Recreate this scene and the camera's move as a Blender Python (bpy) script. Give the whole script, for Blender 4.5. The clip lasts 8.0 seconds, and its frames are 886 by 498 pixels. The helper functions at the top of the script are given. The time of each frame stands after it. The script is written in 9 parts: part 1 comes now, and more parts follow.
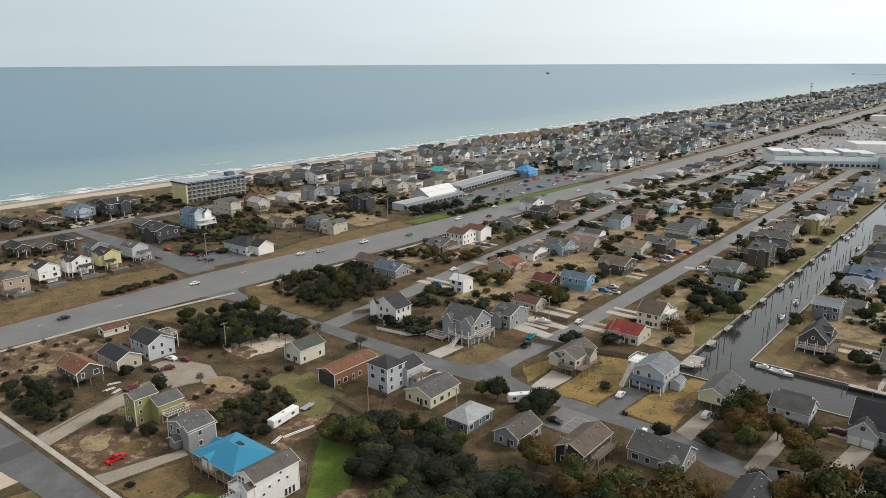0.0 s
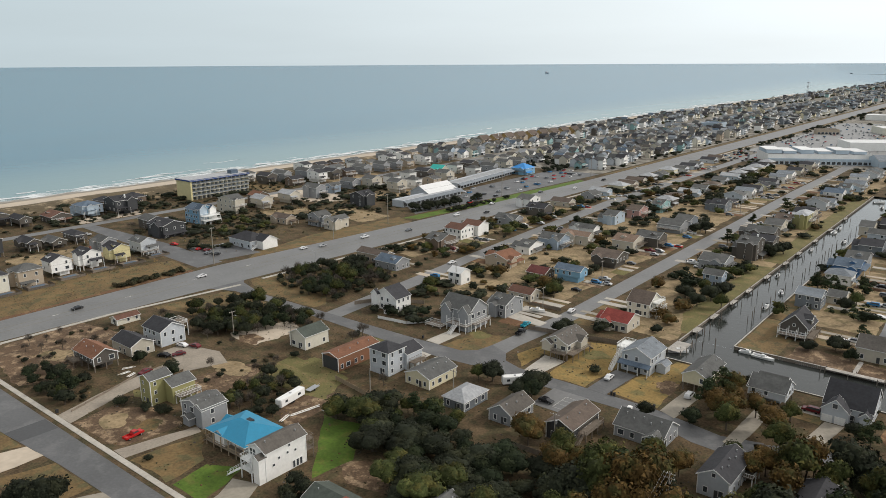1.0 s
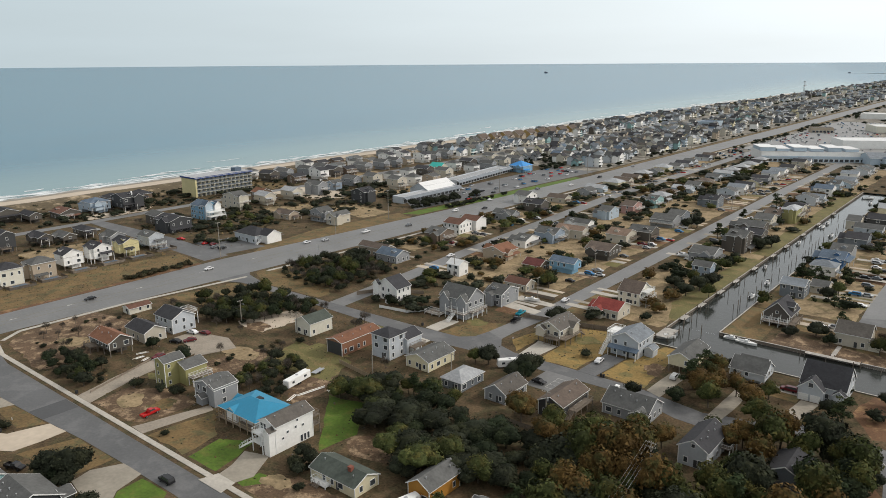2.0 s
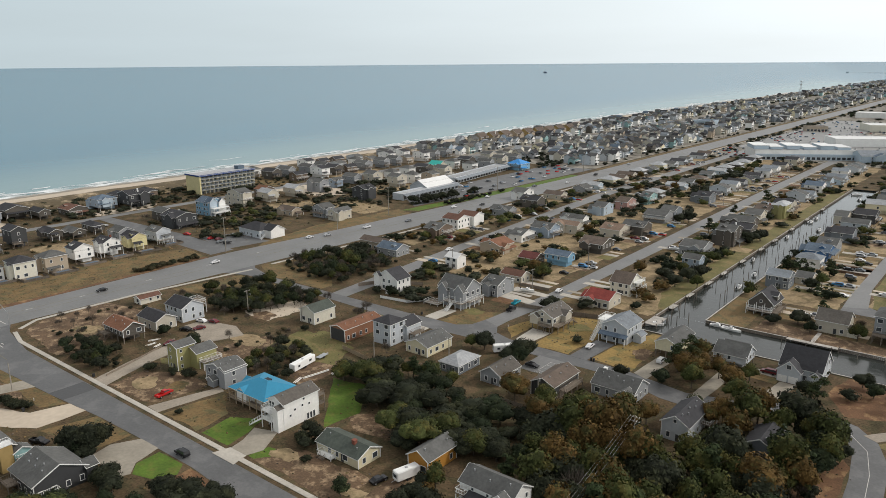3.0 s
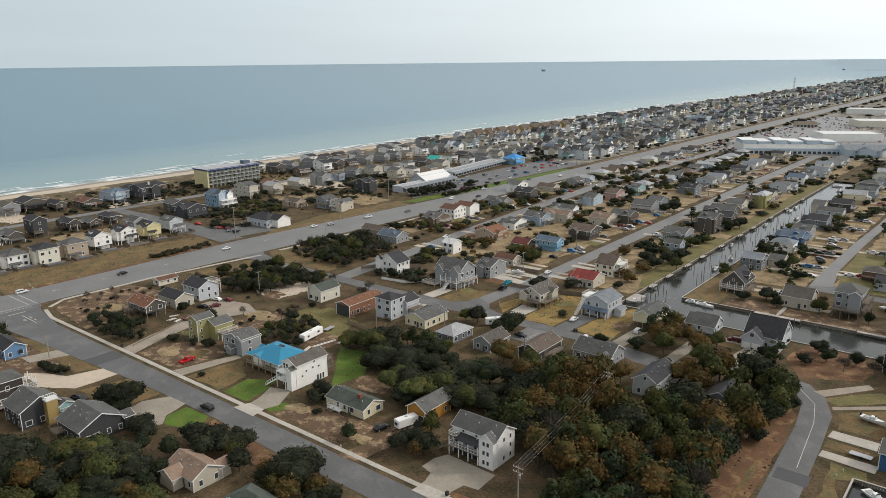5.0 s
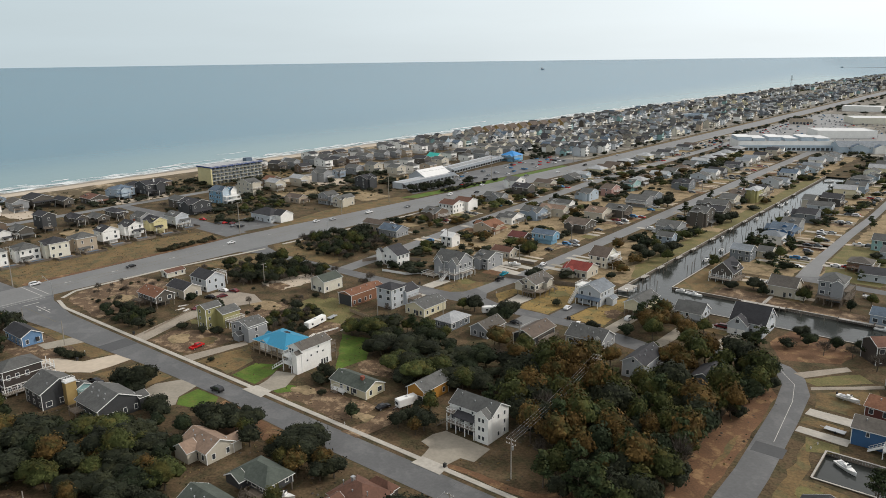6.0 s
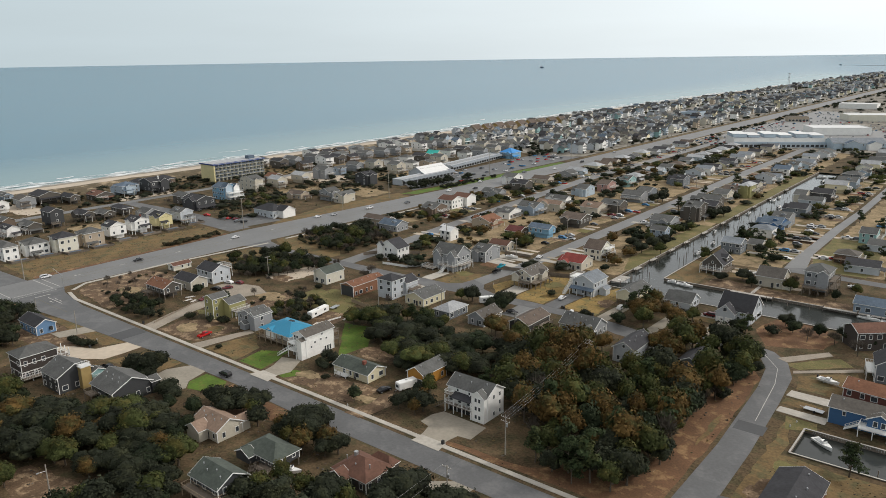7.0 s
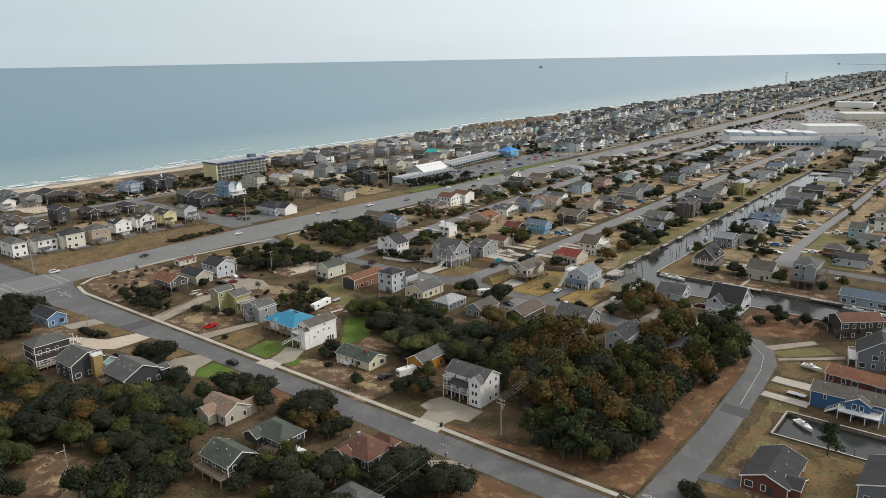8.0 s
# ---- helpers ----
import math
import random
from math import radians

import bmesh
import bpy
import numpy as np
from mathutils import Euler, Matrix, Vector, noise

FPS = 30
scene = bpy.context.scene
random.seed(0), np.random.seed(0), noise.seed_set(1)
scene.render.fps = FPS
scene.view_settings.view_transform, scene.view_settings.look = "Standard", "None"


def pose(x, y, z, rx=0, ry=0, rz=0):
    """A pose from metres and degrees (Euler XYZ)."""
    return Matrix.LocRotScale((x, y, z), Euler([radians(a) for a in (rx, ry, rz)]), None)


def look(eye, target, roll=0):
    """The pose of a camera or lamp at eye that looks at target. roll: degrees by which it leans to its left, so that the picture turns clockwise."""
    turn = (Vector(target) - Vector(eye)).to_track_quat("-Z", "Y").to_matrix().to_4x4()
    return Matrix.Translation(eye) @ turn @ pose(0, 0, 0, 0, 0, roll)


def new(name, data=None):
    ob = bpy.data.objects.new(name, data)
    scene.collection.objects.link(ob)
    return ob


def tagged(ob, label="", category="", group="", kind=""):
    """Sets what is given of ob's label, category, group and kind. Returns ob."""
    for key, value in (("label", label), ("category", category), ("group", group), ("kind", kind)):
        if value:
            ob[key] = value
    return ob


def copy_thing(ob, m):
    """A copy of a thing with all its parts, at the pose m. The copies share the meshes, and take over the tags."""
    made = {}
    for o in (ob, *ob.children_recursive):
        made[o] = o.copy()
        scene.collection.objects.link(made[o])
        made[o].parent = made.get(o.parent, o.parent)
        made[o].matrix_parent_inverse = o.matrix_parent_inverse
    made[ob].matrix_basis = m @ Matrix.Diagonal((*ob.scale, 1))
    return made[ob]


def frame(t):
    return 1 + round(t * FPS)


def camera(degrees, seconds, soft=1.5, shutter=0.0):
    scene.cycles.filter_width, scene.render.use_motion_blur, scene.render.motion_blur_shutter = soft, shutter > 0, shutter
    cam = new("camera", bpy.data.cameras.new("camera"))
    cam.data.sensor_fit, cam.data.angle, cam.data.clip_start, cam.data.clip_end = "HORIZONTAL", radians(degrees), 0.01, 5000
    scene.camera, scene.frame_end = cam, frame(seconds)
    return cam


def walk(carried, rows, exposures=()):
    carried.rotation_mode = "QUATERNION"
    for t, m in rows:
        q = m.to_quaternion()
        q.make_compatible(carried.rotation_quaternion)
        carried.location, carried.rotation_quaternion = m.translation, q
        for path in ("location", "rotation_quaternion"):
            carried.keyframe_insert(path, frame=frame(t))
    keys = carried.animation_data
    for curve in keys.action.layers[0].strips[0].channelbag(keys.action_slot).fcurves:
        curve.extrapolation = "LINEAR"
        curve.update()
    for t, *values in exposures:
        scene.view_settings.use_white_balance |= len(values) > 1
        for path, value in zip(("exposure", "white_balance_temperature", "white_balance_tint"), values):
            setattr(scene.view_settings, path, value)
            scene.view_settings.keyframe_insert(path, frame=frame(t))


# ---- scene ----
# ---- camera ----
EXPOSURE = ((0.0, 0.0), (8.0, 0.0))
cam = camera(62.14, 8.0, 0.8)
PATH = [
    (0.0, (-61.85, 68.93, 96.16), (-123.11, 143.99, 71.41), -0.241),
    (0.5, (-57.73, 64.31, 96.24), (-118.97, 139.39, 71.48), -0.268),
    (1.0, (-53.57, 59.67, 96.21), (-114.80, 134.76, 71.46), -0.292),
    (1.5, (-49.37, 54.93, 96.13), (-110.60, 130.02, 71.36), -0.339),
    (3.0, (-36.95, 40.91, 96.08), (-98.13, 116.03, 71.31), -0.442),
    (3.5, (-32.82, 36.34, 96.02), (-93.99, 111.45, 71.20), -0.469),
    (4.0, (-28.72, 31.78, 95.97), (-89.89, 106.88, 71.08), -0.512),
    (4.5, (-24.63, 27.29, 95.87), (-85.77, 102.40, 70.95), -0.556),
    (6.0, (-12.95, 14.43, 95.72), (-74.06, 89.50, 70.62), -0.763),
    (6.5, (-9.47, 10.56, 95.71), (-70.55, 85.61, 70.51), -0.825),
    (7.0, (-6.10, 6.85, 95.71), (-67.18, 81.88, 70.43), -0.878),
    (7.5, (-2.96, 3.32, 95.71), (-64.03, 78.35, 70.37), -0.939),
    (8.0, (0.00, 0.00, 95.70), (-61.05, 75.05, 70.40), -0.995),
]
walk(cam, [(t, look(eye, target, roll)) for t, eye, target, roll in PATH], EXPOSURE)
# ---- light ----
SUN_AZ, SUN_EL = radians(42), radians(33)   # azimuth from +y towards +x
world = bpy.data.worlds.new("overcast_sky")
scene.world = world
world.use_nodes = True
wn, wl = world.node_tree.nodes, world.node_tree.links
wn.clear()
sky = wn.new("ShaderNodeTexSky")
sky.sky_type, sky.sun_disc = "NISHITA", False
sky.sun_elevation, sky.sun_rotation = SUN_EL, SUN_AZ
sky.air_density, sky.dust_density, sky.ozone_density = 1.0, 4.0, 1.0
coord = wn.new("ShaderNodeTexCoord")
high = wn.new("ShaderNodeSeparateXYZ")
haze = wn.new("ShaderNodeValToRGB")      # thin cloud: bright towards the horizon, greyer overhead
haze.color_ramp.elements[0].color = (0.590, 0.695, 0.740, 1)
haze.color_ramp.elements[1].color = (0.48, 0.475, 0.455, 1)
for pos, rgb in ((0.13, (0.570, 0.675, 0.728)), (0.34, (0.53, 0.565, 0.58))):
    haze.color_ramp.elements.new(pos).color = (*rgb, 1)
gain = wn.new("ShaderNodeMix")
gain.data_type, gain.blend_type = "RGBA", "MULTIPLY"
gain.inputs[0].default_value = 1.0
gain.inputs[7].default_value = (7.2, 7.2, 7.2, 1)
veil = wn.new("ShaderNodeMix")           # cloud over the clear sky
veil.data_type = "RGBA"
cloud_map = wn.new("ShaderNodeMapping")
cloud_map.inputs["Scale"].default_value = (1.2, 1.2, 9.0)
cloud = wn.new("ShaderNodeTexNoise")
cloud.inputs["Scale"].default_value, cloud.inputs["Detail"].default_value = 1.6, 5
cover = wn.new("ShaderNodeMapRange")
cover.inputs[1].default_value, cover.inputs[2].default_value = 0.3, 0.7
cover.inputs[3].default_value, cover.inputs[4].default_value = 0.84, 0.94
back = wn.new("ShaderNodeBackground")
back.inputs["Strength"].default_value = 0.135
wout = wn.new("ShaderNodeOutputWorld")
wl.new(coord.outputs["Generated"], cloud_map.inputs["Vector"])
wl.new(coord.outputs["Generated"], high.inputs[0])
wl.new(high.outputs[2], haze.inputs[0])
toward = wn.new("ShaderNodeVectorMath")    # the cloud glows on the sun's side
toward.operation = "DOT_PRODUCT"
toward.inputs[1].default_value = (math.sin(SUN_AZ) * math.cos(SUN_EL), math.cos(SUN_AZ) * math.cos(SUN_EL), math.sin(SUN_EL))
glow = wn.new("ShaderNodeMapRange")
glow.interpolation_type = "SMOOTHSTEP"
glow.inputs[1].default_value, glow.inputs[2].default_value = -0.45, 1.0
lit = wn.new("ShaderNodeMix")
lit.data_type, lit.blend_type = "RGBA", "ADD"
lit.clamp_result = False
lit.inputs[7].default_value = (0.60, 0.565, 0.545, 1)
wl.new(coord.outputs["Generated"], toward.inputs[0])
wl.new(toward.outputs["Value"], glow.inputs[0])
wl.new(glow.outputs[0], lit.inputs[0])
wl.new(haze.outputs[0], lit.inputs[6])
wl.new(lit.outputs[2], gain.inputs[6])
wl.new(gain.outputs[2], veil.inputs[7])
wl.new(cloud_map.outputs[0], cloud.inputs["Vector"])
wl.new(cloud.outputs[0], cover.inputs[0])
wl.new(cover.outputs[0], veil.inputs[0])
wl.new(sky.outputs[0], veil.inputs[6])
wl.new(veil.outputs[2], back.inputs[0])
wl.new(back.outputs[0], wout.inputs[0])
sun = new("sun", bpy.data.lights.new("sun", "SUN"))
sun.data.energy, sun.data.angle, sun.data.color = 1.8, radians(6), (1.0, 0.95, 0.88)
sun_way = Vector((math.sin(SUN_AZ) * math.cos(SUN_EL), math.cos(SUN_AZ) * math.cos(SUN_EL), math.sin(SUN_EL)))
sun.matrix_world = look(sun_way * 300, (0, 0, 0))


# ---- materials ----
def shade(name, color, rough=0.8, spread=0.25, grain=1.5, patch=12.0, bump=0.25, metal=0.0, per_object=0.0, second=None, amount=0.5, spec=0.4):
    """A surface with variation at two scales in metres, fine relief, and optionally a second colour in patches."""
    m = bpy.data.materials.new(name)
    m.use_nodes = True
    n, l = m.node_tree.nodes, m.node_tree.links
    p = n["Principled BSDF"]
    p.inputs["Roughness"].default_value, p.inputs["Metallic"].default_value = rough, metal
    p.inputs["Specular IOR Level"].default_value = spec
    geo = n.new("ShaderNodeNewGeometry")
    fine = n.new("ShaderNodeTexNoise")
    fine.inputs["Scale"].default_value, fine.inputs["Detail"].default_value = 1.0 / grain, 4
    broad = n.new("ShaderNodeTexNoise")
    broad.inputs["Scale"].default_value, broad.inputs["Detail"].default_value = 1.0 / patch, 3
    for t in (fine, broad):
        l.new(geo.outputs["Position"], t.inputs["Vector"])
    both = n.new("ShaderNodeMath")
    both.operation = "ADD"
    l.new(fine.outputs[0], both.inputs[0])
    l.new(broad.outputs[0], both.inputs[1])
    span = n.new("ShaderNodeMapRange")
    span.inputs[1].default_value, span.inputs[2].default_value = 0.6, 1.4
    span.inputs[3].default_value, span.inputs[4].default_value = 1 - spread, 1 + spread
    l.new(both.outputs[0], span.inputs[0])
    tint = n.new("ShaderNodeMix")
    tint.data_type, tint.blend_type = "RGBA", "MULTIPLY"
    tint.inputs[0].default_value = 1.0
    l.new(span.outputs[0], tint.inputs[7])
    if second:
        mixed = n.new("ShaderNodeMix")
        mixed.data_type = "RGBA"
        mixed.inputs[6].default_value, mixed.inputs[7].default_value = (*color, 1), (*second, 1)
        edge = n.new("ShaderNodeMapRange")
        edge.inputs[1].default_value, edge.inputs[2].default_value = 0.62 - amount * 0.25, 0.72 - amount * 0.25
        wide = n.new("ShaderNodeTexNoise")
        wide.inputs["Scale"].default_value, wide.inputs["Detail"].default_value = 1.0 / (patch * 0.6), 6
        wide.inputs["Roughness"].default_value = 0.65
        l.new(geo.outputs["Position"], wide.inputs["Vector"])
        l.new(wide.outputs[0], edge.inputs[0])
        l.new(edge.outputs[0], mixed.inputs[0])
        l.new(mixed.outputs[2], tint.inputs[6])
    else:
        tint.inputs[6].default_value = (*color, 1)
    last = tint.outputs[2]
    if per_object:
        info = n.new("ShaderNodeObjectInfo")
        hsv = n.new("ShaderNodeHueSaturation")
        vary = n.new("ShaderNodeMapRange")
        vary.inputs[3].default_value, vary.inputs[4].default_value = 1 - per_object, 1 + per_object
        l.new(info.outputs["Random"], vary.inputs[0])
        l.new(vary.outputs[0], hsv.inputs["Value"])
        l.new(last, hsv.inputs["Color"])
        last = hsv.outputs[0]
    l.new(last, p.inputs["Base Color"])
    if bump:
        b = n.new("ShaderNodeBump")
        b.inputs["Strength"].default_value, b.inputs["Distance"].default_value = bump, 0.1 if bump < 1 else 0.45
        l.new(fine.outputs[0], b.inputs["Height"])
        l.new(b.outputs[0], p.inputs["Normal"])
    return m


def siding(name, color):
    """Painted lap siding: boards by a saw of height, faint streaks."""
    m = shade(name, color, rough=0.6, spread=0.10, grain=0.8, patch=5.0, bump=0, per_object=0.05)
    n, l = m.node_tree.nodes, m.node_tree.links
    p, geo = n["Principled BSDF"], next(x for x in n if x.type == "NEW_GEOMETRY")
    lap = n.new("ShaderNodeTexWave")
    lap.wave_type, lap.bands_direction, lap.wave_profile = "BANDS", "Z", "SAW"
    lap.inputs["Scale"].default_value, lap.inputs["Distortion"].default_value = 1.6, 0.0
    b = n.new("ShaderNodeBump")
    b.inputs["Strength"].default_value, b.inputs["Distance"].default_value = 0.5, 0.03
    l.new(geo.outputs["Position"], lap.inputs["Vector"])
    l.new(lap.outputs[1], b.inputs["Height"])
    l.new(b.outputs[0], p.inputs["Normal"])
    return m


def leaves(name, color, second, spread=0.6):
    m = shade(name, color, rough=0.8, spread=spread, grain=0.5, patch=7.0, bump=0.35, per_object=0.2, second=second, amount=0.5, spec=0.1)
    n, l = m.node_tree.nodes, m.node_tree.links
    p = n["Principled BSDF"]
    # each leaf spray a little lighter or darker
    geo = next(x for x in n if x.type == "NEW_GEOMETRY")
    hsv = n.new("ShaderNodeHueSaturation")
    vary = n.new("ShaderNodeMapRange")
    vary.inputs[3].default_value, vary.inputs[4].default_value = 0.6, 1.4
    l.new(geo.outputs["Random Per Island"], vary.inputs[0])
    l.new(vary.outputs[0], hsv.inputs["Value"])
    old = p.inputs["Base Color"].links[0].from_socket
    l.new(old, hsv.inputs["Color"])
    l.new(hsv.outputs[0], p.inputs["Base Color"])
    return m


def water(name, color, rough, wave, strength, spec=0.5, stretch=(1, 1, 1), shallow=None):
    m = bpy.data.materials.new(name)
    m.use_nodes = True
    n, l = m.node_tree.nodes, m.node_tree.links
    p = n["Principled BSDF"]
    p.inputs["Base Color"].default_value = (*color, 1)
    p.inputs["Roughness"].default_value = rough
    p.inputs["IOR"].default_value = 1.33
    p.inputs["Specular IOR Level"].default_value = spec
    geo = n.new("ShaderNodeNewGeometry")
    mp = n.new("ShaderNodeMapping")
    mp.inputs["Scale"].default_value = stretch
    t = n.new("ShaderNodeTexNoise")
    t.inputs["Scale"].default_value, t.inputs["Detail"].default_value = 1.0 / wave, 5
    b = n.new("ShaderNodeBump")
    b.inputs["Strength"].default_value, b.inputs["Distance"].default_value = strength, wave * 0.12
    l.new(geo.outputs["Position"], mp.inputs["Vector"])
    l.new(mp.outputs[0], t.inputs["Vector"])
    l.new(t.outputs[0], b.inputs["Height"])
    l.new(b.outputs[0], p.inputs["Normal"])
    swell = n.new("ShaderNodeTexNoise")          # wide wind streaks and swell
    swell.inputs["Scale"].default_value, swell.inputs["Detail"].default_value = 0.08 / wave, 4
    tone = n.new("ShaderNodeMapRange")
    tone.inputs[1].default_value, tone.inputs[2].default_value, tone.inputs[3].default_value, tone.inputs[4].default_value = 0.3, 0.7, 0.93, 1.07
    mix = n.new("ShaderNodeMix")
    mix.data_type, mix.blend_type = "RGBA", "MULTIPLY"
    mix.inputs[0].default_value, mix.inputs[6].default_value = 1.0, (*color, 1)
    l.new(mp.outputs[0], swell.inputs["Vector"])
    l.new(swell.outputs[0], tone.inputs[0])
    l.new(tone.outputs[0], mix.inputs[7])
    l.new(mix.outputs[2], p.inputs["Base Color"])
    if shallow:                                  # sandy shallows towards the shore
        split = n.new("ShaderNodeSeparateXYZ")
        depth = n.new("ShaderNodeMapRange")
        depth.interpolation_type = "SMOOTHSTEP"
        depth.inputs[1].default_value, depth.inputs[2].default_value = -900, -640
        sand = n.new("ShaderNodeMix")
        sand.data_type = "RGBA"
        sand.inputs[7].default_value = (*shallow, 1)
        l.new(geo.outputs["Position"], split.inputs[0])
        l.new(split.outputs[0], depth.inputs[0])
        reach = n.new("ShaderNodeMapRange")      # the shoal ends where the coast does
        reach.inputs[1].default_value, reach.inputs[2].default_value = 3300, 3700
        reach.inputs[3].default_value, reach.inputs[4].default_value = 1.0, 0.0
        near = n.new("ShaderNodeMath")
        near.operation = "MULTIPLY"
        l.new(split.outputs[1], reach.inputs[0])
        l.new(depth.outputs[0], near.inputs[0])
        l.new(reach.outputs[0], near.inputs[1])
        l.new(near.outputs[0], sand.inputs[0])
        l.new(mix.outputs[2], sand.inputs[6])
        l.new(sand.outputs[2], p.inputs["Base Color"])
    return m


def foam(name):
    """Foam that thins out into torn lace."""
    m = shade(name, (0.72, 0.75, 0.75), rough=0.9, spread=0.12, grain=1.5, patch=12, bump=0.3)
    n, l = m.node_tree.nodes, m.node_tree.links
    geo = next(x for x in n if x.type == "NEW_GEOMETRY")
    mp = n.new("ShaderNodeMapping")
    mp.inputs["Scale"].default_value = (0.16, 0.05, 0.1)
    lace = n.new("ShaderNodeTexNoise")
    lace.inputs["Scale"].default_value, lace.inputs["Detail"].default_value, lace.inputs["Roughness"].default_value = 1.0, 7, 0.65
    hole = n.new("ShaderNodeMapRange")
    hole.inputs[1].default_value, hole.inputs[2].default_value = 0.40, 0.60
    l.new(geo.outputs["Position"], mp.inputs[0])
    l.new(mp.outputs[0], lace.inputs["Vector"])
    l.new(lace.outputs[0], hole.inputs[0])
    l.new(hole.outputs[0], n["Principled BSDF"].inputs["Alpha"])
    return m


def glass(name):
    m = bpy.data.materials.new(name)
    m.use_nodes = True
    p = m.node_tree.nodes["Principled BSDF"]
    p.inputs["Base Color"].default_value = (0.05, 0.058, 0.066, 1)
    p.inputs["Roughness"].default_value, p.inputs["IOR"].default_value = 0.06, 1.5
    return m


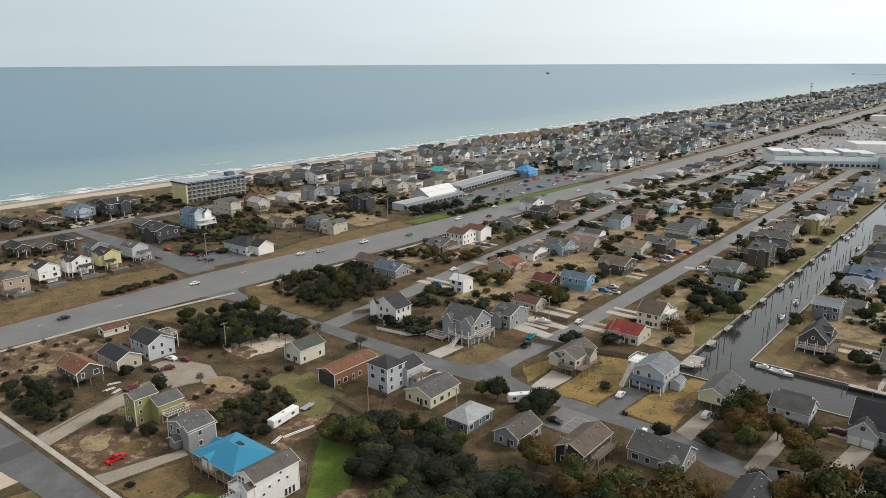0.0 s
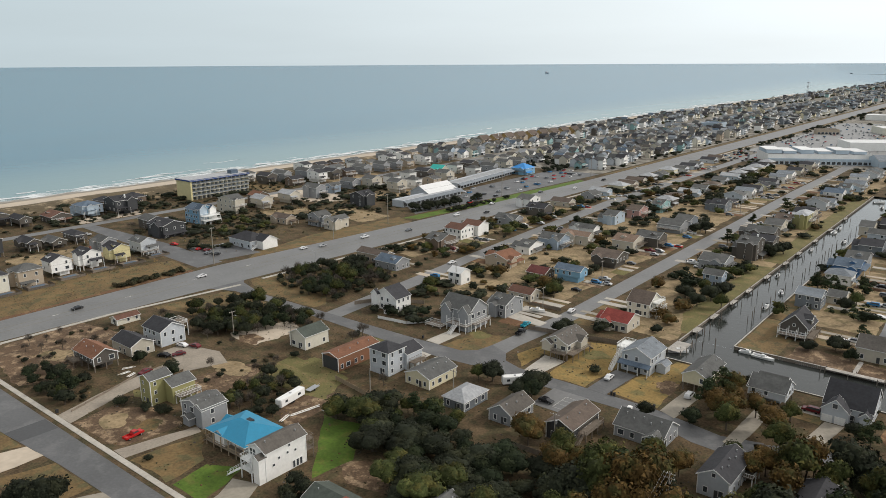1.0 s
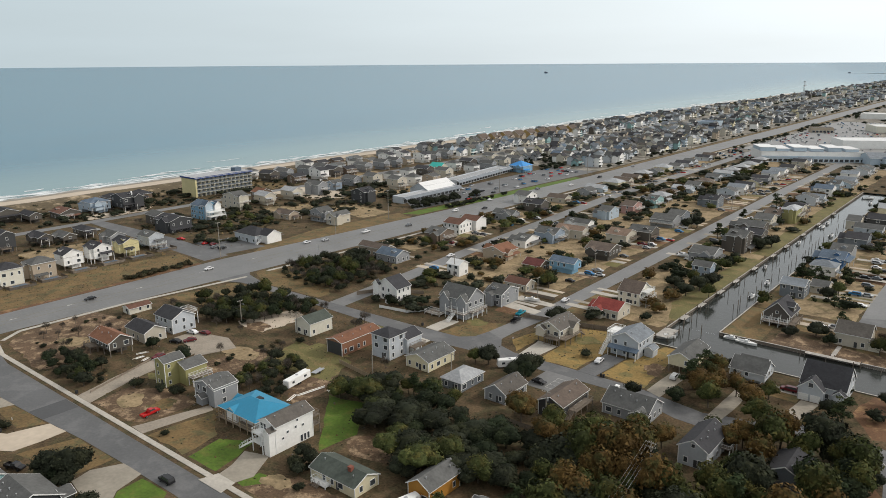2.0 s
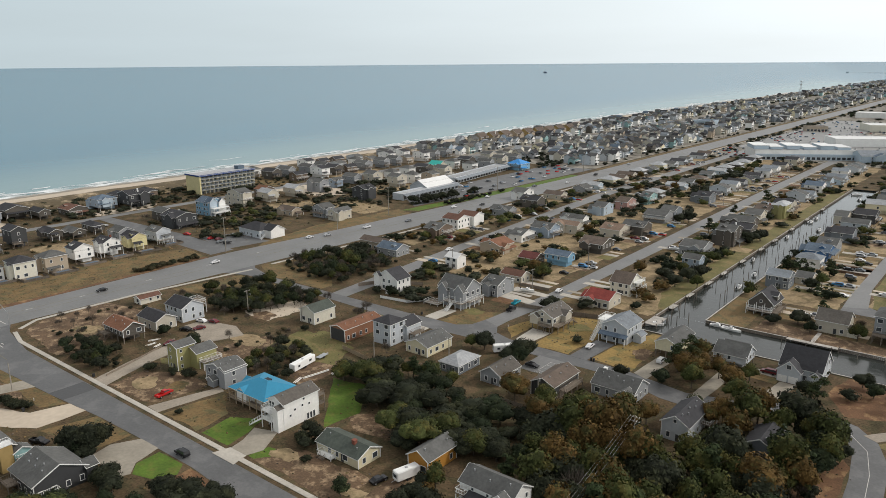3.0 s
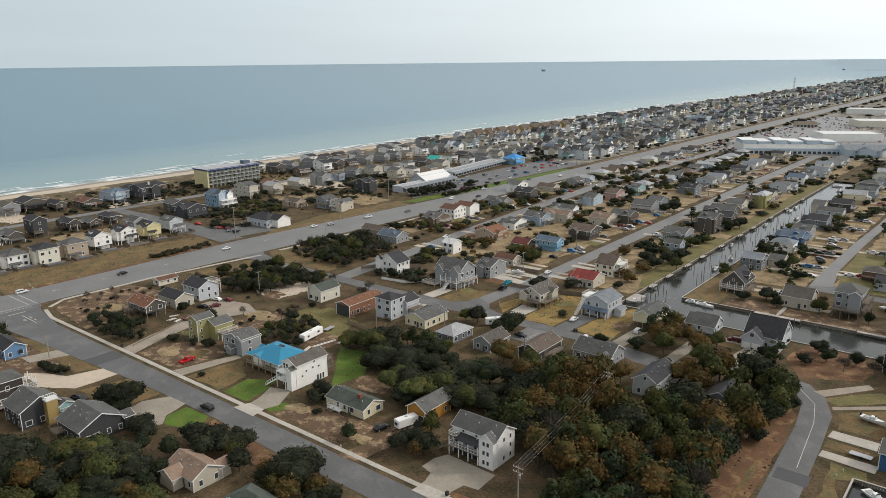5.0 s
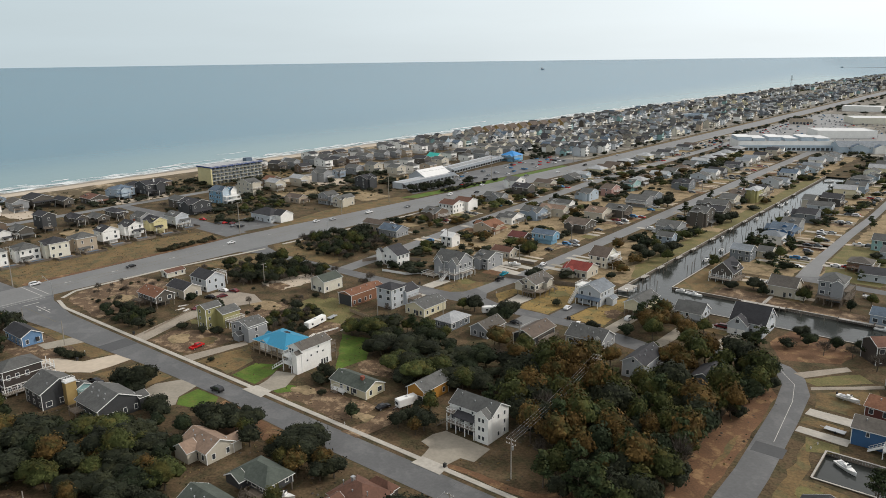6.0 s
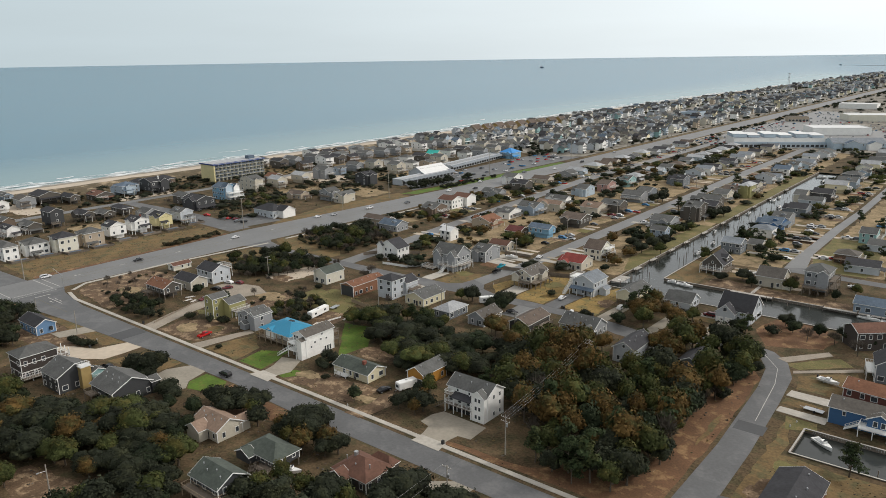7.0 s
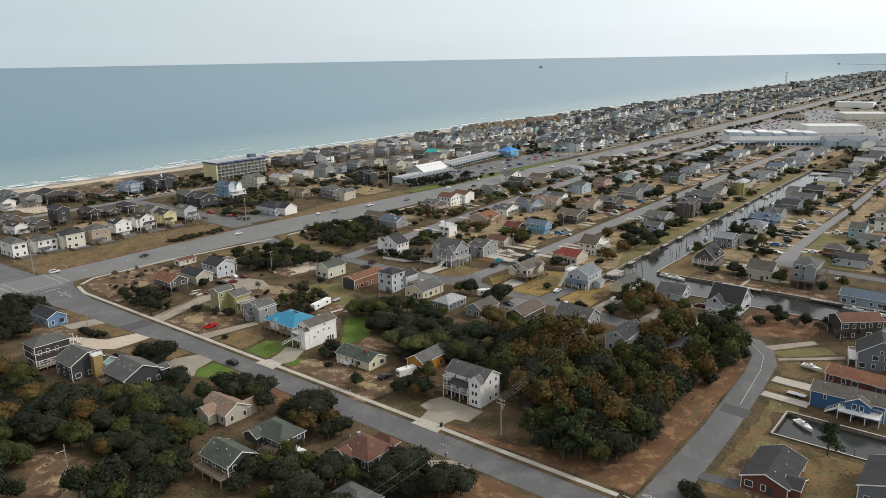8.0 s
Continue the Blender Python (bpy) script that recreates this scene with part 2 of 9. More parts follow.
M = {
    "ground": shade("dry_grass_and_sand", (0.104, 0.073, 0.042), rough=0.95, spread=0.7, grain=0.7, patch=8, second=(0.072, 0.060, 0.032), amount=0.60, bump=0.6, spec=0.15),
    "lot": shade("dry_lots", (0.285, 0.215, 0.128), rough=0.95, spread=0.45, grain=1.2, patch=11, second=(0.165, 0.132, 0.072), amount=0.42, bump=0.4, spec=0.15),
    "town_ground": shade("sandy_town_lots", (0.27, 0.25, 0.215), rough=0.95, spread=0.5, grain=3.0, patch=22, second=(0.13, 0.12, 0.10), amount=0.6, bump=0.4, spec=0.15),
    "grass_tan": shade("winter_lawn", (0.158, 0.104, 0.044), rough=0.95, spread=0.5, grain=0.8, patch=9, second=(0.104, 0.088, 0.038), amount=0.55, bump=0.5),
    "grass_gold": shade("golden_lawn", (0.245, 0.165, 0.055), rough=0.95, spread=0.4, grain=0.8, patch=8, second=(0.150, 0.125, 0.048), amount=0.42, bump=0.5),
    "grass_olive": shade("olive_lawn", (0.135, 0.122, 0.044), rough=0.95, spread=0.4, grain=0.6, patch=8, second=(0.185, 0.140, 0.06), amount=0.45, bump=0.5),
    "grass_green": shade("green_lawn", (0.078, 0.135, 0.013), rough=0.9, spread=0.4, grain=0.8, patch=6, second=(0.110, 0.130, 0.022), amount=0.4, bump=0.5),
    "dirt": shade("bare_brown_earth", (0.112, 0.071, 0.041), rough=0.95, spread=0.6, grain=0.6, patch=7, second=(0.29, 0.205, 0.125), amount=0.46, bump=0.5),
    "litter": shade("pine_straw", (0.138, 0.072, 0.036), rough=0.95, spread=0.4, grain=0.5, patch=7, second=(0.24, 0.145, 0.07), amount=0.4, bump=0.5),
    "sand": shade("beach_sand", (0.50, 0.425, 0.335), rough=0.95, spread=0.16, grain=2.0, patch=20, bump=0.3),
    "wet_sand": shade("wet_sand", (0.27, 0.22, 0.16), rough=0.4, spread=0.12, grain=3.0, patch=20, bump=0.1),
    "dune": shade("dune_grass", (0.115, 0.088, 0.050), rough=0.95, spread=0.4, grain=2.5, patch=18, second=(0.36, 0.28, 0.18), amount=0.35, bump=0.6),
    "asphalt": shade("asphalt", (0.110, 0.111, 0.112), rough=0.6, spread=0.20, grain=0.8, patch=14, second=(0.142, 0.142, 0.142), amount=0.5, bump=0.15),
    "asphalt_mid": shade("aged_asphalt", (0.165, 0.164, 0.161), rough=0.5, spread=0.2, grain=1.2, patch=14, bump=0.1),
    "asphalt_pale": shade("bleached_asphalt", (0.23, 0.23, 0.225), rough=0.6, spread=0.2, grain=1.2, patch=14, bump=0.1),
    "asphalt_dark": shade("asphalt_patch", (0.085, 0.087, 0.09), rough=0.9, spread=0.12, grain=0.8, patch=8, bump=0.15),
    "concrete": shade("concrete", (0.43, 0.40, 0.35), rough=0.9, spread=0.22, grain=0.9, patch=5, bump=0.2),
    "concrete_worn": shade("weathered_concrete", (0.30, 0.27, 0.22), rough=0.9, spread=0.2, grain=1.0, patch=6, bump=0.25),
    "gravel": shade("gravel_drive", (0.30, 0.26, 0.21), rough=0.95, spread=0.25, grain=0.7, patch=6, bump=0.5),
    "paint_dull": shade("faded_yellow_paint", (0.20, 0.175, 0.10), rough=0.85, spread=0.3, grain=0.5, patch=4, bump=0),
    "paint_faded": shade("faded_line_paint", (0.27, 0.27, 0.26), rough=0.85, spread=0.3, grain=0.5, patch=4, bump=0),
    "paint_white": shade("white_line_paint", (0.52, 0.51, 0.48), rough=0.8, spread=0.15, grain=0.5, patch=4, bump=0),
    "sea": water("sea_water", (0.052, 0.168, 0.238), 0.27, 9.0, 0.28, spec=0.75, stretch=(1, 0.35, 1), shallow=(0.180, 0.285, 0.295)),
    "canal": water("canal_water", (0.036, 0.040, 0.037), 0.12, 2.2, 0.22, spec=0.55),
    "foam": foam("surf_foam"),
    "trim": shade("white_trim_paint", (0.80, 0.80, 0.78), rough=0.5, spread=0.06, grain=0.8, patch=6, bump=0),
    "timber": shade("weathered_timber", (0.20, 0.165, 0.13), rough=0.9, spread=0.3, grain=0.5, patch=3, bump=0.3, per_object=0.15),
    "timber_pale": shade("new_timber", (0.36, 0.28, 0.19), rough=0.85, spread=0.2, grain=0.5, patch=3, bump=0.3, per_object=0.1),
    "dock_wood": shade("bleached_dock_boards", (0.40, 0.375, 0.34), rough=0.9, spread=0.25, grain=0.5, patch=3, bump=0.3, per_object=0.15),
    "pole_wood": shade("grey_pole_wood", (0.27, 0.245, 0.21), rough=0.9, spread=0.25, grain=0.4, patch=3, bump=0.3, per_object=0.15),
    "bulkhead": shade("bulkhead_timber", (0.15, 0.125, 0.10), rough=0.9, spread=0.3, grain=0.5, patch=3, bump=0.3, per_object=0.2),
    "glass": glass("window_glass"),
    # for dark parts, and for flat panels that stand in for shade
    "dark": shade("dark_parts_and_shade", (0.03, 0.03, 0.03), rough=0.9, spread=0.2, bump=0),
    "metal": shade("galvanised_metal", (0.45, 0.46, 0.47), rough=0.45, spread=0.1, metal=0.7, bump=0),
    "brick": shade("red_brick", (0.22, 0.075, 0.05), rough=0.85, spread=0.25, grain=0.3, patch=4, bump=0.3),
    "rubber": shade("tyre_rubber", (0.02, 0.02, 0.02), rough=0.8, spread=0.1, bump=0),
    "bark": shade("bark", (0.10, 0.08, 0.06), rough=0.95, spread=0.3, grain=0.3, patch=2, bump=0.5),
    "wire": shade("cable", (0.04, 0.04, 0.04), rough=0.6, spread=0.05, bump=0),
    "wire_bright": shade("aluminium_cable", (0.38, 0.38, 0.38), rough=0.5, spread=0.05, bump=0),
    "oak": leaves("live_oak_leaves", (0.022, 0.026, 0.016), (0.031, 0.034, 0.018)),
    "pine": leaves("pine_needles", (0.026, 0.037, 0.016), (0.042, 0.048, 0.018)),
    "holly": leaves("holly_leaves", (0.018, 0.025, 0.013), (0.026, 0.033, 0.015)),
    "rust": leaves("rust_oak_leaves", (0.094, 0.058, 0.019), (0.058, 0.054, 0.019)),
    "olive": leaves("olive_leaves", (0.046, 0.055, 0.018), (0.074, 0.068, 0.020)),
    "bare": leaves("bare_twigs", (0.100, 0.086, 0.072), (0.080, 0.066, 0.052)),
    "dune_bush": leaves("bayberry_leaves", (0.050, 0.046, 0.025), (0.070, 0.056, 0.030)),
}
WALLS = {
    "white": (0.80, 0.79, 0.76), "cream": (0.66, 0.60, 0.42), "grey": (0.27, 0.28, 0.29), "bluegrey": (0.27, 0.33, 0.40),
    "darkgrey": (0.050, 0.052, 0.055), "tan": (0.40, 0.33, 0.25), "beige": (0.50, 0.46, 0.38), "brown": (0.15, 0.11, 0.08), "cedar": (0.090, 0.080, 0.068),
    "olive": (0.32, 0.30, 0.13), "paleblue": (0.40, 0.48, 0.55), "blue": (0.045, 0.12, 0.25), "navy": (0.035, 0.055, 0.10), "yellow": (0.62, 0.55, 0.30),
    "orange": (0.42, 0.20, 0.035), "aqua": (0.26, 0.42, 0.42), "skyblue": (0.19, 0.36, 0.50), "red": (0.135, 0.048, 0.038), "teal": (0.05, 0.45, 0.40),
    "steelblue": (0.13, 0.24, 0.40), "brickred": (0.24, 0.115, 0.065), "palegrey": (0.48, 0.51, 0.54), "espresso": (0.055, 0.045, 0.04),
    "slate": (0.16, 0.18, 0.20), "pink": (0.40, 0.24, 0.21), "ivory": (0.68, 0.65, 0.55), "mustard": (0.38, 0.27, 0.11), "green": (0.16, 0.24, 0.17),
}
for key, rgb in WALLS.items():
    M["w_" + key] = siding(key + "_siding", rgb)
ROOFS = {
    "grey": (0.118, 0.119, 0.115), "dark": (0.050, 0.050, 0.055), "brown": (0.135, 0.105, 0.085), "taupe": (0.120, 0.108, 0.095), "tan": (0.27, 0.19, 0.14),
    "terracotta": (0.22, 0.105, 0.062), "red": (0.26, 0.055, 0.045), "blue": (0.02, 0.215, 0.36), "slateblue": (0.12, 0.16, 0.21), "green": (0.085, 0.10, 0.085),
    "white": (0.72, 0.72, 0.71), "pale": (0.36, 0.37, 0.38), "teal": (0.02, 0.42, 0.36), "navy": (0.03, 0.065, 0.22), "brightblue": (0.02, 0.22, 0.55), "maroon": (0.15, 0.05, 0.045),
    "slategrey": (0.23, 0.255, 0.28), "redbrown": (0.165, 0.085, 0.06),
}
for key, rgb in ROOFS.items():
    rgb = rgb if key in ("blue", "teal", "brightblue", "white", "pale") else tuple(c * 0.86 for c in rgb)
    slick = key in ("blue", "teal", "brightblue", "white")
    M["r_" + key] = shade(key + "_roof", rgb, rough=0.45 if slick else 0.9, spread=0.10 if slick else 0.3, grain=0.7, patch=3, bump=0.05 if slick else 0.4, per_object=0.10, spec=0.4 if slick else 0.3)


# ---- mesh helpers ----
def part(name, bm, material, parent=None, label="", at=None):
    """Links a bmesh as one mesh object under a thing or a part."""
    me = bpy.data.meshes.new(name)
    bm.to_mesh(me)
    bm.free()
    for m in material if isinstance(material, (list, tuple)) else [material]:
        me.materials.append(m)
    return put(name, me, parent, label, at)


def put(name, me, parent=None, label="", at=None):
    """Links an object of its own on a mesh that others may share."""
    ob = new(name, me)
    ob.parent = parent
    if at is not None:
        ob.matrix_basis = at
    if label:
        tagged(ob, label)
    return ob


def thing(name, label, category, at, group="", kind=""):
    ob = new(name)
    ob.empty_display_size = 0.5
    ob.matrix_basis = at
    return tagged(ob, label, category, group, kind)


def box(bm, x0, x1, y0, y1, z0, z1, mat=0):
    v = [bm.verts.new((x, y, z)) for z in (z0, z1) for x, y in ((x0, y0), (x1, y0), (x1, y1), (x0, y1))]
    for q in ((3, 2, 1, 0), (4, 5, 6, 7), (0, 1, 5, 4), (1, 2, 6, 5), (2, 3, 7, 6), (3, 0, 4, 7)):
        bm.faces.new([v[i] for i in q]).material_index = mat


def extrude(bm, ring, move, mat=0):
    """A prism: a ring of points (counter-clockwise seen against move) carried by move."""
    a = [bm.verts.new(p) for p in ring]
    b = [bm.verts.new(Vector(p) + Vector(move)) for p in ring]
    bm.faces.new(list(reversed(a))).material_index = mat
    bm.faces.new(b).material_index = mat
    for i in range(len(a)):
        j = (i + 1) % len(a)
        bm.faces.new((a[i], a[j], b[j], b[i])).material_index = mat


def tube(bm, a, b, r0, r1, sides=8, mat=0):
    a, b = Vector(a), Vector(b)
    q = (b - a).to_track_quat("Z", "Y")
    rings = []
    for c, r in ((a, r0), (b, r1)):
        rings.append([bm.verts.new(c + q @ Vector((r * math.cos(k * math.tau / sides), r * math.sin(k * math.tau / sides), 0))) for k in range(sides)])
    for k in range(sides):
        j = (k + 1) % sides
        bm.faces.new((rings[0][k], rings[0][j], rings[1][j], rings[1][k])).material_index = mat
    bm.faces.new(list(reversed(rings[0]))).material_index = mat
    bm.faces.new(rings[1]).material_index = mat


def sheet(name, pts, z, material, label="", category="", kind="structure", thick=0.06, rough=0.0, step=3.0, parent=None):
    """A slab with the outline pts (counter-clockwise), its top at z; rough: metres by which the outline wanders."""
    ring = []
    n = len(pts)
    for i in range(n):
        a, b = Vector(pts[i]), Vector(pts[(i + 1) % n])
        k = max(1, int((b - a).length / step)) if rough else 1
        for s in range(k):
            p = a.lerp(b, s / k)
            if rough:
                p += rough * Vector((noise.noise((p.x * 0.17, p.y * 0.17, 3.1)) + 0.5 * noise.noise((p.x * 0.6, p.y * 0.6, 1.1)), noise.noise((p.x * 0.17, p.y * 0.17, 9.7)) + 0.5 * noise.noise((p.x * 0.6, p.y * 0.6, 7.3))))
            ring.append((p.x, p.y, z - thick))
    bm = bmesh.new()
    extrude(bm, ring, (0, 0, thick))
    bmesh.ops.recalc_face_normals(bm, faces=bm.faces)
    ob = part(name, bm, material, parent)
    return tagged(ob, label, category, "", kind)


def band(pts, left, right):
    """The outline of a strip along the line pts, from left to right of it (metres; either a number or one for each point)."""
    a, b = [], []
    for i, p in enumerate(pts):
        p = Vector(p)
        d = (Vector(pts[min(i + 1, len(pts) - 1)]) - Vector(pts[max(i - 1, 0)])).normalized()
        nrm = Vector((-d.y, d.x))
        a.append(p + nrm * left)
        b.append(p - nrm * right)
    return b + a[::-1]


def rect(x0, x1, y0, y1):
    return [(x0, y0), (x1, y0), (x1, y1), (x0, y1)]
# ---- setting ----
def sea_height(x, y, d):
    """The sheet lifts far offshore, so that its edge stands where the curved sea's horizon would."""
    s = min(max((d - 1400) / 3300, 0), 1)
    off = max(min(max((-640 - x) / 380, 0), 1), min(max((y - 3720) / 900, 0), 1))
    return -1.2 + 75.5 * s * s * off


def sea_sheet():
    bm = bmesh.new()
    rings, n = [], 360
    for d in (300, 700, 1400, 1900, 2400, 2900, 3400, 3900, 4300, 4500, 4700):
        ring = []
        for i in range(n):
            x, y = -40 + d * math.cos(i * math.tau / n), 40 + d * math.sin(i * math.tau / n)
            ring.append(bm.verts.new((x, y, sea_height(x, y, d))))
        rings.append(ring)
    for a, b in zip(rings, rings[1:]):
        for i in range(n):
            j = (i + 1) % n
            bm.faces.new((a[i], b[i], b[j], a[j])).smooth = True
    return tagged(part("water", bm, M["sea"]), "grey-green ocean with low swell", "sea", "", "structure")


sea_sheet()


def strip_of(name, xs, zs, y0, y1, step, material, label, category, wander=0.0):
    """A ribbon along the coast with the cross-section xs, zs."""
    bm = bmesh.new()
    rows = []
    k = int((y1 - y0) / step)
    for i in range(k + 1):
        y = y0 + (y1 - y0) * i / k
        w = wander * (noise.noise((y * 0.012, 2.0, 0)) + 0.6 * noise.noise((y * 0.05, 7.0, 0)))
        rows.append([bm.verts.new((x + w * (1 if n < 2 else 0.3), y, z + (0.5 * noise.noise((x * 0.06, y * 0.06, 0)) if z > 1 else 0))) for n, (x, z) in enumerate(zip(xs, zs))])
    for a, b in zip(rows, rows[1:]):
        for i in range(len(xs) - 1):
            f = bm.faces.new((a[i], a[i + 1], b[i + 1], b[i]))
            f.smooth = True
    return tagged(part(name, bm, material), label, category, "", "structure")


def land():
    """One sheet of ground with the canals cut out of it, out to the distance."""
    xs = [-575, -500, -400, -300, -200, -143, -126, -100, -43, 20, 120, 400, 1200, 3200]
    ys = [-3500, -900, -300, -60, 60, 130, 186, 201, 240, 283.5, 307.5, 330, 360, 420, 500, 640, 662, 800, 1100, 1600, 2300, 3200, 3700]
    wet = lambda x, y: (-143 < x < -126 and 283.5 < y < 662) or (x > -143 and 283.5 < y < 307.5 and x < 120) or (-43 < x < 120 and 186 < y < 201)
    bm = bmesh.new()
    v = {}
    at = lambda x, y: v.setdefault((x, y), bm.verts.new((x, y, 0))) if (x, y) not in v else v[(x, y)]
    for xa, xb in zip(xs, xs[1:]):
        for ya, yb in zip(ys, ys[1:]):
            if not wet((xa + xb) / 2, (ya + yb) / 2):
                bm.faces.new((at(xa, ya), at(xb, ya), at(xb, yb), at(xa, yb)))
    return tagged(part("ground", bm, M["ground"]), "dry winter grass and sandy soil", "ground", "", "structure")


land()
strip_of("beach", (-640, -622, -600, -588), (-1.7, -0.6, 0.5, 1.0), -2500, 3700, 12, M["sand"], "pale tan sandy beach along the surf", "beach", 4.0)
strip_of("wet_beach", (-646, -632, -622), (-1.9, -0.95, -0.45), -2500, 3700, 12, M["wet_sand"], "wet dark sand at the waterline", "beach", 4.0)
strip_of("dune", (-600, -590, -582, -572, -560), (0.4, 2.0, 3.0, 2.0, -0.2), -2500, 3700, 8, M["dune"], "low dune with dry grass", "dune", 3.0)


def surf(name, x, y0, y1, width, z, label, wander, gaps, seed):
    """A broken line of foam along the shore, its width rising and falling, with gaps."""
    bm = bmesh.new()
    last = None
    k = int((y1 - y0) / 5)
    for i in range(k + 1):
        y = y0 + 5 * i
        w = width * max(0.0, noise.noise((y * 0.011, seed, 0)) + 0.45 * noise.noise((y * 0.06, seed, 3)) + gaps)
        c = x + wander * (noise.noise((y * 0.012, 2.0, 0)) + 0.6 * noise.noise((y * 0.05, 7.0, 0))) + 2.0 * noise.noise((y * 0.09, seed, 8))
        now = [bm.verts.new((c - w, y, z)), bm.verts.new((c - w * 0.3, y, z + 0.25)), bm.verts.new((c + w * 0.6, y, z))] if w > 0.25 else None
        if now and last:
            for j in range(2):
                bm.faces.new((last[j], last[j + 1], now[j + 1], now[j])).smooth = True
        last = now
    return tagged(part(name, bm, M["foam"]), label, "surf", "", "structure")


surf("surf", -637, -1500, 3690, 17.0, -0.82, "white wash of surf on the beach", 4.0, 0.8, 1.0)
surf("surf", -660, -1500, 3690, 9.0, -1.0, "thin white foam behind the breaking waves", 7.0, 0.05, 5.0)
surf("surf", -694, -1500, 3690, 9.0, -1.05, "white breaking wave offshore", 9.0, -0.42, 9.0)


def canal(name, x0, x1, y0, y1):
    bm = bmesh.new()
    vs = [bm.verts.new(p) for p in ((x0, y0, -0.9), (x1, y0, -0.9), (x1, y1, -0.9), (x0, y1, -0.9))]
    bm.faces.new(vs)
    return tagged(part(name, bm, M["canal"]), "dark still canal water", "canal", "", "structure")


canal("water", -143.5, -125.5, 307.52, 662.5)
canal("water", -143.5, 120.5, 283, 307.5)
canal("water", -43.5, 120.5, 185.5, 201.5)


def bulkhead(a, b):
    """Timber bulkhead: sheet boards, cap and pilings."""
    a, b = Vector(a), Vector(b)
    L = (b - a).length
    ang = math.degrees(math.atan2(b.y - a.y, b.x - a.x))
    ob = thing("bulkhead", "weathered timber bulkhead along the canal bank", "bulkhead", pose(a.x, a.y, 0, 0, 0, ang), "canal bulkheads", "structure")
    bm = bmesh.new()
    x = 0.0
    while x < L:
        w = min(0.6, L - x)
        box(bm, x, x + w - 0.03, -0.1, 0.02 * random.random(), -1.6, 0.22)
        x += 0.6
    part("sheet_boards", bm, M["bulkhead"], ob)
    bm = bmesh.new()
    box(bm, 0, L, -0.25, 0.2, 0.22, 0.32)
    part("cap", bm, M["dock_wood"], ob)
    return ob


for a, b in (((-143, 662), (-143, 283.5)), ((-126, 307.5), (-126, 662)), ((-143, 283.5), (20, 283.5)), ((20, 307.5), (-126, 307.5)), ((-43, 201), (-43, 186)), ((-43, 186), (40, 186)), ((40, 201), (-43, 201))):
    bulkhead(a, b)

# roads: highway, cross street, side streets
HW_L = [(-362, -300), (-355, 140), (-356, 190), (-358, 258), (-353, 330), (-347, 430), (-342, 600), (-342, 1000), (-342, 3690)]
HW_R = [(-332, -300), (-332, 150), (-327, 250), (-322, 350), (-319, 600), (-318, 1000), (-318, 3690)]
road_label = "worn grey asphalt road with pale edges"
sheet("road", HW_R + HW_L[::-1], 0.05, M["asphalt_mid"], "wide grey asphalt highway with turn lanes", "road", thick=0.1)
sheet("road", [(-332.2, 118.5), (-310, 120), (-289, 122), (-257, 123.8), (-230, 126), (-212, 126.6), (-187, 127), (-173, 126), (-160, 125.6), (-137, 125.8), (-40, 126), (260, 126), (260, 134.6), (-300, 134.6), (-324, 138.5), (-332.2, 142)], 0.046, M["asphalt"], road_label, "road", thick=0.1)
sheet("road", [(-575, 113), (-355, 119), (-355.2, 136), (-575, 129)], 0.046, M["asphalt"], road_label, "road", thick=0.1)
sheet("road", [(-330, 233), (-316, 238.8), (-268, 238.4), (-236, 237.2), (-207, 236.6), (-186, 238.6), (-129, 239.8), (-113, 234), (-100, 233), (-94, 238.5), (-98, 245), (-108, 242), (-129, 246), (-174, 246.1), (-181, 248.5), (-184.6, 254), (-192.4, 257), (-193.6, 250), (-198, 246.2), (-219, 245), (-270, 244.2), (-305, 243.6), (-324, 249), (-327.5, 252)], 0.046, M["asphalt"], road_label, "road", thick=0.1)
sheet("road", [(-192, 246.5), (-184.4, 246.5), (-184.7, 262), (-182.7, 285), (-182.5, 301), (-183, 430), (-186, 640), (-186, 1000), (-194, 1000), (-195, 640), (-192, 430), (-190.2, 300), (-191.4, 273), (-192.4, 257)], 0.042, M["asphalt_mid"], road_label, "road", thick=0.1)
sheet("road", [(-264, 243.5), (-255.5, 243.5), (-260, 300), (-265, 340), (-272, 440), (-278, 540), (-280, 1000), (-289, 1000), (-288, 540), (-281, 440), (-274, 350), (-269, 300)], 0.042, M["asphalt_mid"], road_label, "road", thick=0.1)
sheet("road", [(-58.4, 134.5), (-49.8, 134.5), (-50.6, 180), (-52.4, 212), (-54, 232), (-58, 243), (-64, 250), (-72, 253), (-84, 252), (-100, 243), (-97, 236), (-84, 244), (-74, 245.5), (-66, 242), (-62.5, 235), (-60.5, 220), (-58.4, 180)], 0.046, M["asphalt"], "narrow grey residential street with a pale centre line", "road", thick=0.1)
sheet("road", [(-80.6, 360), (-84, 388), (-84, 450), (-82.6, 510), (-82.8, 588), (-83, 900), (-88.6, 900), (-87.4, 582), (-87.2, 510), (-89.2, 447), (-89.8, 376), (-89, 356)], 0.046, M["asphalt_mid"], road_label, "road", thick=0.1)
sheet("road", [(-89, 350), (-62, 349), (-20, 346), (60, 350), (60, 357), (-20, 353), (-62, 355.5), (-76, 358), (-80.6, 362), (-88.8, 364)], 0.042, M["asphalt"], road_label, "road", thick=0.1)
sheet("road", [(-504, -300), (-496, -300), (-496, 400), (-490, 900), (-470, 2000), (-470, 3680), (-478, 3680), (-478, 2000), (-498, 900), (-504, 400)], 0.046, M["asphalt_mid"], "narrow grey beach road", "road", thick=0.1)
